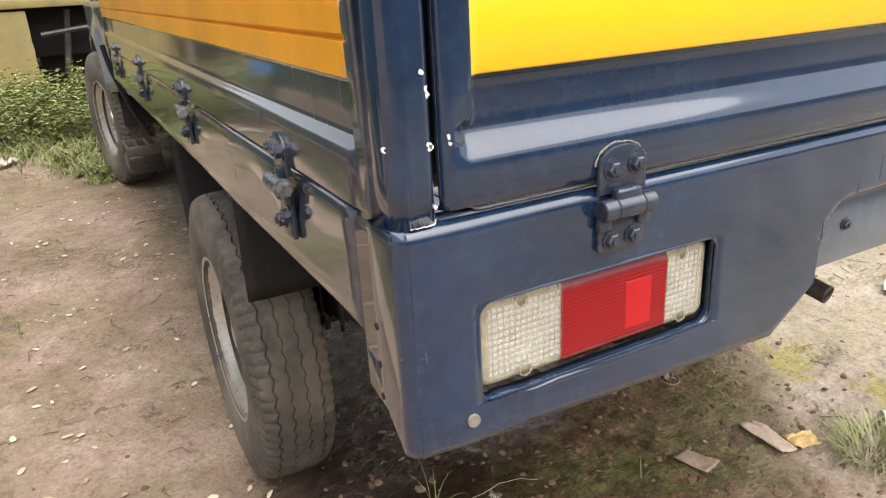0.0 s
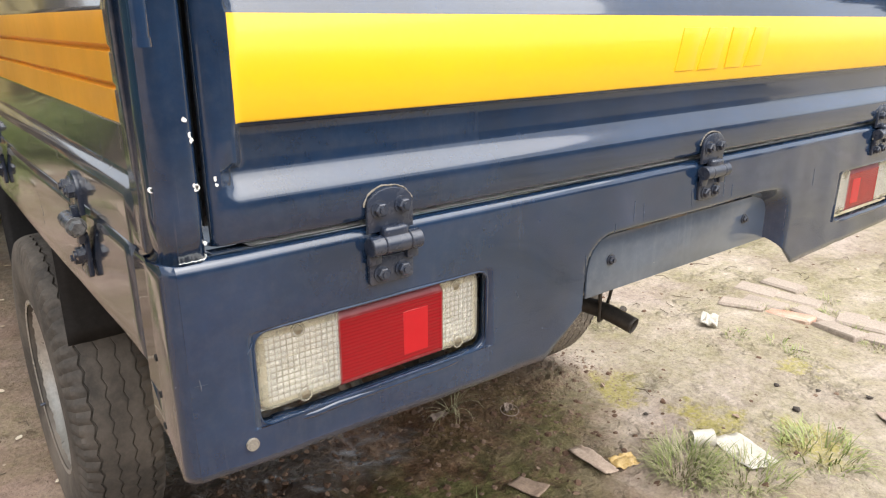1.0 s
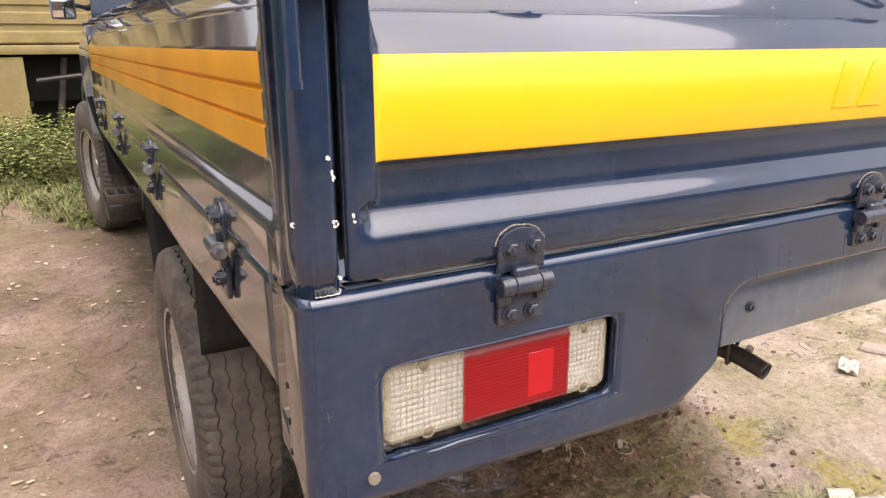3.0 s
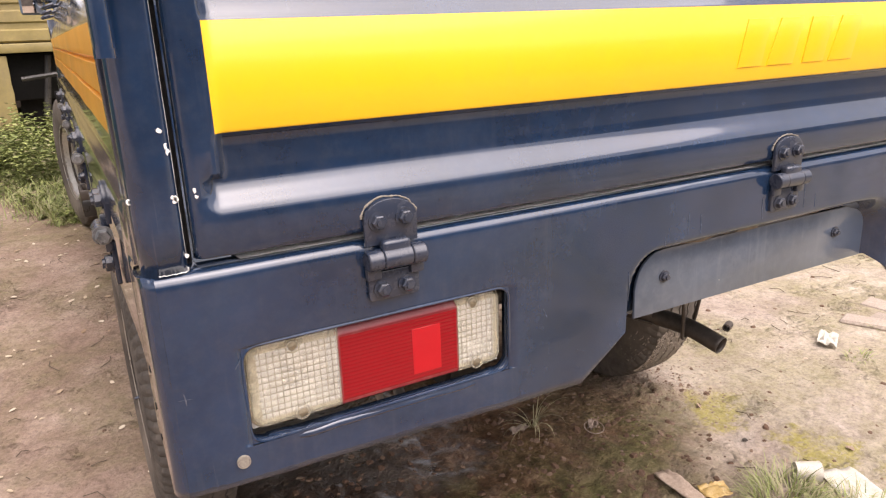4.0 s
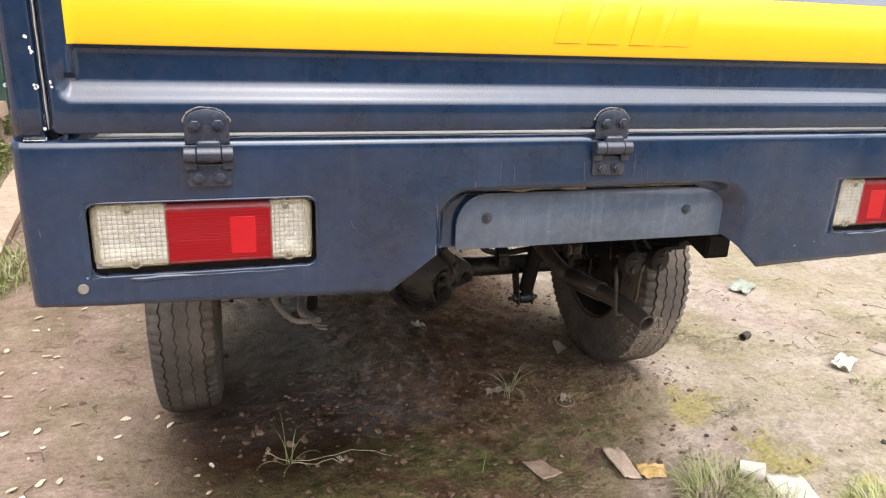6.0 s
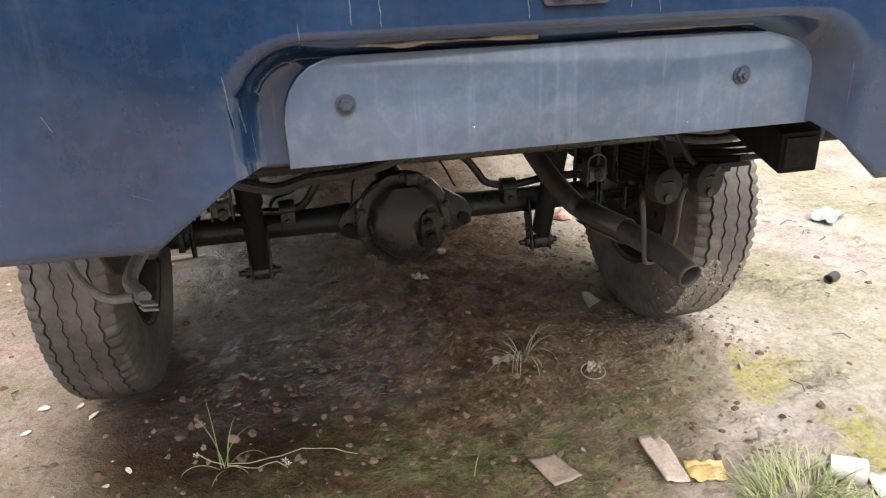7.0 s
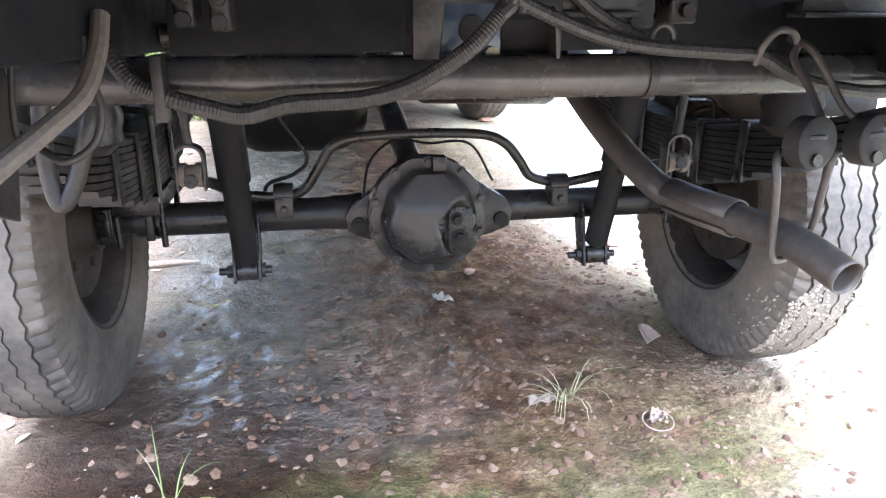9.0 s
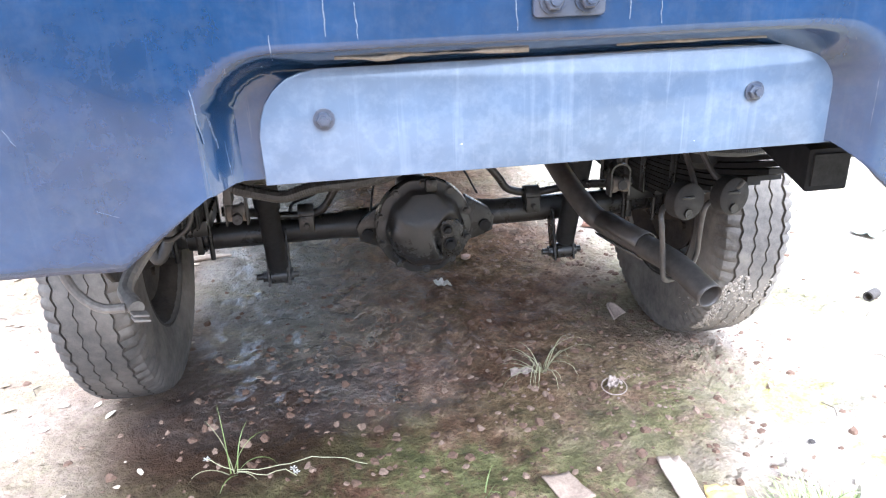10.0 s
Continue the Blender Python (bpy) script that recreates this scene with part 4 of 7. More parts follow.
def build_side(x0, s):
    table = dict(SIDE_PROFILE)
    bm = bmesh.new()
    ys = [0.05] + steps(0.06, 0.09, 4) + steps(0.12, BED_FRONT - 0.08, 40) + steps(BED_FRONT - 0.05, BED_FRONT, 4)

    def place(y, z):
        inset = smooth_step((min(y - 0.068, BED_FRONT - 0.02 - y)) / 0.014)
        d = table[z] * inset + 0.004 * (1 - inset)
        d += 0.003 * noise.noise((y * 1.4, z * 5, x0)) + 0.0012 * noise.noise((y * 6, z * 9, x0))
        return Vector((x0 + s * d, y, z))
    add_sheet(bm, ys, [z for z, _ in SIDE_PROFILE], place)
    for f in bm.faces:
        c = f.calc_center_median()
        if 1.17 < c.z < 1.266 and 0.075 < c.y < BED_FRONT - 0.02:
            f.material_index = 1
    p = part("side_panel", bm, [SIDE, ORANGE], truck, "dusty dark blue drop side with orange-yellow band")
    thicken(p, 0.003)
    bm = bmesh.new()
    a, b = sorted((x0 + s * 0.042, x0 + s * 0.05))
    add_box(bm, (a, 0.06, 1.06), (b, BED_FRONT, 1.34))
    part("inner_skin", bm, DUSTY, p)
    bm = bmesh.new()
    a, b = sorted((x0 + s * 0.02, x0 + s * 0.06))
    add_box(bm, (a, 0.06, 1.336), (b, BED_FRONT, 1.362), 0.006)
    part("top_rail", bm, BLUE, p)
    for i in range(6):
        y = 0.35 + i * 0.45
        bm = bmesh.new()
        add_tube(bm, spline([(x0 + s * 0.012, y - 0.02, 1.352), (x0 - s * 0.012, y - 0.012, 1.345), (x0 - s * 0.014, y + 0.012, 1.342), (x0 + s * 0.02, y + 0.02, 1.35)], 4), 0.005, 6)
        part("rope_hook", bm, BLACK_IRON, p)
    # lower rail with rolled top edge, notched where the hinges sit
    bm = bmesh.new()
    prof = [(0.03, 1.048), (0.012, 1.0495), (0.005, 1.047), (0.001, 1.041), (0.0, 1.034), (0.0, 0.99), (0.0, 0.95), (0.0, 0.928), (0.003, 0.922), (0.03, 0.920)]
    ys = steps(0.0885, BED_FRONT, 70)

    def rail(y, j):
        d, z = prof[j]
        dip = sum(math.exp(-(((y - h) / 0.05) ** 2)) for h in HINGE_Y)
        if j in (1, 2, 3, 4):
            d += 0.006 * dip
            z -= 0.004 * dip
        d += 0.0025 * noise.noise((y * 2.2, z * 4, 5 + x0)) + 0.001 * noise.noise((y * 9, z * 4, 1 + x0))
        return Vector((x0 + s * d, y, z))
    add_sheet(bm, ys, list(range(len(prof))), rail)
    p2 = part("side_rail", bm, SIDE, truck, "dusty blue lower side rail with dented top edge")
    thicken(p2, 0.003)
    for i, y in enumerate(HINGE_Y):
        build_side_hinge(x0, s, y)


HINGE_Y = (0.30, 0.96, 1.66, 2.36)


WORN_STEEL = rough_stuff("worn_grey_steel", (0.16, 0.165, 0.17), (0.38, 0.38, 0.37), 40, 0.4, 0.6, 0.3, 0.001, (0.03, 0.032, 0.04), 0.7)


def build_side_hinge(x0, s, y):
    """A drop-side hinge: round-topped strap, barrel with a worn pin head, lower leaf and hexagon bolts."""
    def px(d):
        return x0 - s * d
    bm = bmesh.new()
    up = [(y - 0.024, 1.042), (y + 0.024, 1.042), (y + 0.024, 1.068)] + [(y + 0.024 * math.cos(a), 1.071 + 0.020 * math.sin(a)) for a in steps(0.1, math.pi - 0.1, 9)] + [(y - 0.024, 1.068)]
    add_prism(bm, up, "X", *sorted((px(0.0005), px(0.0065))), 0.001)
    h = part("side_hinge", bm, BLACK_IRON, truck, "black drop-side hinge with projecting bolts")
    bm = bmesh.new()
    add_prism(bm, rounded(0.044, 0.056, 0.006, 3, y, 0.992), "X", *sorted((px(0.0005), px(0.0065))), 0.001)
    part("lower_leaf", bm, BLACK_IRON, h)
    for a, b, z0, z1 in ((-0.024, -0.009, 1.008, 1.03), (-0.0085, 0.0085, 1.03, 1.05), (0.009, 0.024, 1.008, 1.03)):
        bm = bmesh.new()
        add_tube(bm, [(px(0.013), y + a, 1.030), (px(0.013), y + a + 0.001, 1.030), (px(0.013), y + b - 0.001, 1.030), (px(0.013), y + b, 1.030)], 0.0105, 18, radii=[0.0095, 0.0105, 0.0105, 0.0095])
        lo, hi = sorted((px(0.003), px(0.012)))
        add_box(bm, (lo, y + a, z0), (hi, y + b, z1), 0.0015)
        part("knuckle", bm, BLACK_IRON, h)
    bm = bmesh.new()
    add_tube(bm, [(px(0.013), y - 0.024, 1.030), (px(0.013), y - 0.027, 1.030)], 0.0115, 16)
    add_tube(bm, [(px(0.013), y - 0.027, 1.030), (px(0.013), y - 0.036, 1.030), (px(0.013), y - 0.038, 1.030)], 0.009, 6, radii=[0.009, 0.009, 0.0075])
    part("pin", bm, WORN_STEEL, h, "worn steel pin head")
    for dy, z in ((-0.0125, 1.070), (0.0125, 1.072), (-0.012, 0.994), (0.012, 0.983)):
        bm = bmesh.new()
        add_bolt(bm, (px(0.0065), y + dy, z), (-s, 0, 0), 0.0085, 0.008, 0.004)
        part("bolt", bm, BLACK_IRON, h)


build_side(LEFT, 1)
build_side(RIGHT, -1)

# bed floor seen from below, with its cross bearers, and the front board
bm = bmesh.new()
add_box(bm, (LEFT + 0.02, 0.05, 1.03), (RIGHT - 0.02, BED_FRONT, 1.045))
bed = part("bed_floor", bm, BLUE, truck)
for y in (0.95, 1.45, 1.95, 2.45):
    bm = bmesh.new()
    add_box(bm, (LEFT + 0.03, y - 0.03, 0.965), (RIGHT - 0.03, y + 0.03, 1.03), 0.004)
    part("cross_bearer", bm, BLACK_METAL, bed)
bm = bmesh.new()
add_box(bm, (LEFT + 0.03, 0.40, 0.955), (RIGHT - 0.03, 0.46, 1.03), 0.004)
part("cross_bearer", bm, OIL, bed)
bm = bmesh.new()
add_box(bm, (LEFT + 0.03, BED_FRONT - 0.03, 1.04), (RIGHT - 0.03, BED_FRONT, 1.6), 0.005)
part("headboard", bm, BLUE, truck)

# ---- running gear ----
WHEELS = ((0.160, AXLE_Y, -1, RUBBER_DUST), (1.678, AXLE_Y, 1, RUBBER_MUD), (0.118, 4.12, -1, RUBBER), (1.69, 4.12, 1, RUBBER))


def tyre_mesh(material, worn=1.0):
    grooves = ((-0.053, 0.0030, 0.009), (-0.018, 0.0016, 0.005), (0.018, 0.0016, 0.005), (0.053, 0.0030, 0.009))
    prof, kind = [], []

    def crown(h):
        return TYRE_R - 0.9 * h * h
    for h, r, q in ((-0.062, 0.203, "s"), (-0.080, 0.212, "s"), (-0.090, 0.245, "s"), (-0.0945, 0.285, "s"), (-0.0935, 0.315, "s"), (-0.0915, 0.334, "s"), (-0.090, 0.342, "l"), (-0.0865, 0.360, "l"), (-0.082, 0.3715, "l"), (-0.0725, 0.378, "l")):
        prof.append((h, r)), kind.append(q)
    for g, wide, deep in grooves:
        for d, dd in ((-wide - 0.0008, 0), (-wide, deep), (wide, deep), (wide + 0.0008, 0)):
            prof.append((g + d * (1 if worn > 0.9 else 0.7), crown(g + d) - dd * worn)), kind.append("z")
    for h, r, q in ((0.0725, 0.378, "l"), (0.082, 0.3715, "l"), (0.0865, 0.360, "l"), (0.090, 0.342, "l"), (0.0915, 0.334, "s"), (0.0935, 0.315, "s"), (0.0945, 0.285, "s"), (0.090, 0.245, "s"), (0.080, 0.212, "s"), (0.062, 0.203, "s")):
        prof.append((h, r)), kind.append(q)

    def wave(j, k, h, r):
        if kind[j] == "z":
            h += 0.0034 * (abs((k % 4) - 2) - 1) + 0.0008 * noise.noise((k * 0.4, j * 0.3, 2.0))
        elif kind[j] == "l" and k % 3 == 0:
            r -= 0.0055
            h *= 0.965
        if r < 0.37:
            r += 0.0012 * noise.noise((k * 0.2, j * 0.7, 1.0))
        return h, r
    bm = bmesh.new()
    add_lathe(bm, prof, 240, "X", closed=True, wave=wave)
    return mesh_of(bm, "tyre", material, 30)


def rim_mesh():
    bm = bmesh.new()
    prof = [(-0.083, 0.218), (-0.085, 0.224), (-0.078, 0.2245), (-0.073, 0.214), (-0.06, 0.205), (-0.045, 0.190), (0.03, 0.186), (0.055, 0.200), (0.073, 0.214), (0.080, 0.224), (0.083, 0.218)]
    inner = [(h, r - 0.005) for h, r in prof[::-1]]
    add_lathe(bm, prof + inner, 64, "X", closed=True)
    for f in bm.faces:
        if f.calc_center_median().x > -0.01:
            f.material_index = 1
    return mesh_of(bm, "rim", [SILVER, DRUM], 35)


def disc_mesh():
    bm = bmesh.new()
    prof = [(-0.032, 0.186), (-0.026, 0.168), (-0.018, 0.160), (-0.006, 0.150), (-0.012, 0.120), (-0.026, 0.098), (-0.028, 0.06), (-0.028, 0.0)]
    back = [(h + 0.006, r) for h, r in prof[::-1]]
    rows = add_lathe(bm, prof + back, 48, "X", closed=True)
    bmesh.ops.remove_doubles(bm, verts=bm.verts, dist=0.0005)
    for k in range(6):
        a = k * math.pi / 3
        add_tube(bm, [(-0.028, 0.078 * math.cos(a), 0.078 * math.sin(a)), (-0.047, 0.078 * math.cos(a), 0.078 * math.sin(a))], 0.011, 6)
    add_tube(bm, [(-0.03, 0, 0), (-0.052, 0, 0), (-0.057, 0, 0)], 0.045, 20, radii=[0.05, 0.043, 0.034])
    return mesh_of(bm, "wheel_disc", SILVER, 35)


def drum_mesh():
    bm = bmesh.new()
    add_lathe(bm, [(0.0, 0.05), (0.004, 0.138), (0.010, 0.142), (0.026, 0.144), (0.032, 0.150), (0.038, 0.150), (0.040, 0.143), (0.034, 0.12), (0.036, 0.07), (0.05, 0.062), (0.075, 0.055), (0.078, 0.03)], 40, "X")
    for k in range(5):
        a = k * 1.256
        add_tube(bm, [(0.033, 0.10 * math.cos(a), 0.10 * math.sin(a)), (0.044, 0.10 * math.cos(a), 0.10 * math.sin(a))], 0.011, 8)
    return mesh_of(bm, "brake_drum", DRUM, 35)


RIM, DISC, BRAKE = rim_mesh(), disc_mesh(), drum_mesh()
for wx, wy, s, rubber in WHEELS:
    zc = TYRE_R + (0.0 if wy < 2 else ground_height(wx, wy)) - 0.004
    m = pose(wx, wy, zc, 0, 0, (0 if s < 0 else 180) + (9 if wy > 2 else 0)) @ pose(0, 0, 0, 23 * wx, 0, 0)
    tyre = new("wheel", tyre_mesh(rubber, 0.7 if rubber is RUBBER_DUST else 1.0))
    tagged(tyre, "dust-greyed ribbed tyre on a silver rim" if rubber is not RUBBER_MUD else "tyre caked with dried mud on its flank")
    tyre.parent, tyre.matrix_basis = truck, m
    for name, me in (("rim", RIM), ("wheel_disc", DISC), ("brake_drum", BRAKE)):
        o = new(name, me)
        o.parent = tyre
    bm = bmesh.new()
    add_tube(bm, [(-0.08, 0.15, -0.13), (-0.092, 0.152, -0.132)], 0.004, 6)
    part("tyre_valve", bm, BLACK_IRON, tyre)

# dried mud crust on the outer rear tyre
bm = bmesh.new()
rm = random.Random(9)
for i in range(1500):
    a = rm.uniform(-2.05, -0.62) - math.pi / 2 - 0.1
    h = rm.choice((rm.uniform(-0.095, -0.05), rm.uniform(-0.09, 0.06)))
    r = TYRE_R - 0.9 * h * h if abs(h) < 0.078 else 0.36 - rm.uniform(0, 0.07)
    p = Vector((1.678 + h, AXLE_Y + (r + 0.001) * math.cos(a), TYRE_R + (r + 0.001) * math.sin(a)))
    if p.z < 0.012 or p.z > 0.27 + 0.06 * noise.noise((h * 30, a * 4, 0)):
        continue
    s = rm.uniform(0.002, 0.007)
    base = [bm.verts.new(p + Vector((s * rm.uniform(0.6, 1.1) * math.cos(q), s * math.sin(q) * math.sin(a) * 0.9, s * math.sin(q) * -math.cos(a) * 0.9 * rm.uniform(0.7, 1.2)))) for q in steps(0, 5.2, 5)]
    tip = bm.verts.new(p + Vector((-0.003 if h < -0.07 else 0, math.cos(a), math.sin(a))) * rm.uniform(0.0012, 0.004))
    for j in range(len(base)):
        bm.faces.new((base[j], base[(j + 1) % len(base)], tip))
MUD = rough_stuff("dried_pale_mud", (0.17, 0.14, 0.11), (0.32, 0.27, 0.215), 30, 0.95, 0.0, 0.5, 0.003)
tagged(part("mud_crust", bm, MUD, truck, "pale dried mud flakes"), kind="stuff")

AXLE_STEEL = rough_stuff("dust_filmed_axle_steel", (0.008, 0.0078, 0.0075), (0.028, 0.026, 0.024), 12, 0.36, 0.0, 0.4, 0.002, (0.07, 0.062, 0.054), 0.45)
# rear axle: tube, differential, cover, ears, bolts
bm = bmesh.new()
add_tube(bm, [(0.235, AXLE_Y, AXLE_Z), (0.31, AXLE_Y, AXLE_Z), (0.312, AXLE_Y, AXLE_Z), (0.70, AXLE_Y, AXLE_Z), (0.78, AXLE_Y, AXLE_Z)], 0.035, 24, radii=[0.028, 0.028, 0.035, 0.035, 0.042])
add_tube(bm, [(1.05, AXLE_Y, AXLE_Z), (1.12, AXLE_Y, AXLE_Z), (1.515, AXLE_Y, AXLE_Z), (1.517, AXLE_Y, AXLE_Z), (1.60, AXLE_Y, AXLE_Z)], 0.035, 24, radii=[0.042, 0.035, 0.035, 0.028, 0.028])
axle = part("rear_axle", bm, AXLE_STEEL, truck, "dusty black rear axle tube")
bm = bmesh.new()
add_lathe(bm, [(-0.03, 0.126), (-0.005, 0.128), (0.0, 0.105), (0.05, 0.10), (0.10, 0.08), (0.15, 0.05), (0.17, 0.045), (0.17, 0.0)], 40, "Y", (0.914, AXLE_Y - 0.06, 0.395))
add_lathe(bm, [(-0.03, 0.0), (-0.03, 0.126)], 40, "Y", (0.914, AXLE_Y - 0.06, 0.395))
part("differential_case", bm, CAST, axle)
bm = bmesh.new()
n = 88
k = Nodes("paler_topped_cover")
# paler and duller above, darker and glossier below, by height and noise
upper_tone = k.ramp(k.math("SUBTRACT", k.math("ADD", k.math("MULTIPLY", k.axis("Z"), 4.0), k.math("MULTIPLY", k.math("SUBTRACT", k.noise(16, 6, 0.7), 0.5), 1.3)), 1.2), [(0.2, 0.0), (0.65, 1.0)])
k.put(Base_Color=k.mix(upper_tone, k.mix(k.noise(30, 5), (0.008, 0.008, 0.0085), (0.034, 0.033, 0.032)), k.mix(k.noise(22, 6, 0.7), (0.028, 0.025, 0.022), (0.062, 0.054, 0.047))), Roughness=k.mix(upper_tone, (0.24, 0.24, 0.24), (0.45, 0.45, 0.45)), Specular_IOR_Level=0.6)
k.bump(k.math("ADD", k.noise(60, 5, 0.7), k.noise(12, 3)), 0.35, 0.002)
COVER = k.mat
OIL_WET = rough_stuff("wet_oily_black", (0.006, 0.006, 0.006), (0.022, 0.02, 0.018), 25, 0.22, 0.1, 0.6, 0.002)
CY, CXD, CZD = AXLE_Y - 0.092, 0.914, 0.395


def cover_r(a):
    return 0.1245 - 0.003 * math.cos(2 * a) + 0.0025 * math.cos(10 * a)


rows = []
for f, d in ((1.0, 0.006), (1.0, 0.0), (0.985, -0.003), (0.84, -0.004), (0.80, -0.010), (0.76, -0.028), (0.72, -0.037), (0.66, -0.044), (0.58, -0.049), (0.50, -0.052), (0.42, -0.0535), (0.34, -0.0545), (0.25, -0.055), (0.12, -0.0555)):
    row = []
    for k in range(n):
        a = 2 * math.pi * k / n
        rr = cover_r(a) * f
        x, z = rr * math.cos(a), rr * math.sin(a)
        dd = d
        if d < -0.02:
            # the upper third slopes back from a crest, the front below it is upright
            dd = max(d * 1.1, -0.060 + 0.42 * max(0.0, z - 0.024))
            e = math.hypot((x - 0.062) / 0.036, (z + 0.022) / 0.058)
            dd = dd + (-0.040 - dd) * smooth_step((1.25 - e) / 0.35)
        row.append(bm.verts.new((CXD + x, CY + dd, CZD + z)))
    rows.append(row)
for a, b in zip(rows, rows[1:]):
    for k in range(n):
        bm.faces.new((a[k], a[(k + 1) % n], b[(k + 1) % n], b[k]))
bm.faces.new(rows[-1])
cover = part("axle_cover", bm, COVER, axle, "domed differential cover, paler above and darker below", 50)
for k in range(10):
    a = radians(18 + 36 * k)
    bm = bmesh.new()
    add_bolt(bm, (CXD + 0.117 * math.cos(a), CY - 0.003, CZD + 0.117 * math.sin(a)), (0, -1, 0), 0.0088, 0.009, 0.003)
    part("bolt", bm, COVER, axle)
bm = bmesh.new()
add_prism(bm, rounded(0.050, 0.102, 0.014, 5, 0.976, 0.373), "Y", CY - 0.047, CY - 0.02, 0.004)
part("plug_boss", bm, OIL_WET, axle, "oil-wet black boss round the plugs")
for px, z, r in ((0.9665, 0.400, 0.009), (0.973, 0.360, 0.0115)):
    bm = bmesh.new()
    add_tube(bm, [(px, CY - 0.046, z), (px, CY - 0.051, z)], r * 1.45, 18)
    add_tube(bm, [(px, CY - 0.051, z), (px, CY - 0.063, z)], r, 6)
    part("oil_plug", bm, OIL, axle)
bm = bmesh.new()
add_box(bm, (0.919, CY - 0.034, 0.497), (0.947, CY - 0.008, 0.528), 0.003)
part("breather_block", bm, CAST, axle)
for ex, s in ((0.769, -1), (1.083, 1)):
    bm = bmesh.new()
    o = [(ex - s * 0.075, 0.43), (ex - s * 0.05, 0.455), (ex + s * 0.012, 0.415), (ex + s * 0.028, 0.39), (ex + s * 0.022, 0.352), (ex - s * 0.02, 0.335), (ex - s * 0.07, 0.325)]
    add_prism(bm, o if s < 0 else o[::-1], "Y", AXLE_Y - 0.05, AXLE_Y - 0.02, 0.006)
    ear = part("casting_ear", bm, CAST, axle)
    bm = bmesh.new()
    add_tube(bm, [(ex, AXLE_Y - 0.048, 0.37), (ex, AXLE_Y - 0.058, 0.37)], 0.016, 18)
    add_tube(bm, [(ex, AXLE_Y - 0.056, 0.37), (ex, AXLE_Y - 0.06, 0.37)], 0.009, 12)
    part("lug", bm, OIL, axle)
# clips round the tube
for cx in (0.345, 0.262, 1.49):
    bm = bmesh.new()
    add_tube(bm, [(cx - 0.008, AXLE_Y, AXLE_Z), (cx + 0.008, AXLE_Y, AXLE_Z)], 0.04, 20)
    add_box(bm, (cx - 0.008, AXLE_Y - 0.055, AXLE_Z - 0.03), (cx + 0.008, AXLE_Y - 0.02, AXLE_Z + 0.04), 0.002)
    part("axle_clip", bm, CAST, axle)
for cx, s in ((0.258, 1), (1.575, -1)):
    bm = bmesh.new()
    add_box(bm, (cx - 0.018, AXLE_Y - 0.05, AXLE_Z - 0.038), (cx + 0.018, AXLE_Y + 0.05, AXLE_Z + 0.042), 0.008)
    for z in (-0.022, 0.026):
        add_bolt(bm, (cx, AXLE_Y - 0.05, AXLE_Z + z), (0, -1, 0), 0.009, 0.01)
    part("brake_anchor", bm, CAST, axle)


# leaf springs
def leaf(bm, cx, w, top, half_b, half_f, th, c):
    ys = steps(AXLE_Y - half_b, AXLE_Y + half_f, 26)
    rows = []
    for y in ys:
        z = top + c * (y - AXLE_Y) ** 2
        rows.append([bm.verts.new((cx + dx, y, z + dz)) for dx, dz in ((-w, 0), (w, 0), (w, -th * 0.88), (-w, -th * 0.88))])
    for a, b in zip(rows, rows[1:]):
        for k in range(4):
            bm.faces.new((a[k], a[(k + 1) % 4], b[(k + 1) % 4], b[k]))
    bm.faces.new(rows[0]), bm.faces.new(rows[-1][::-1])


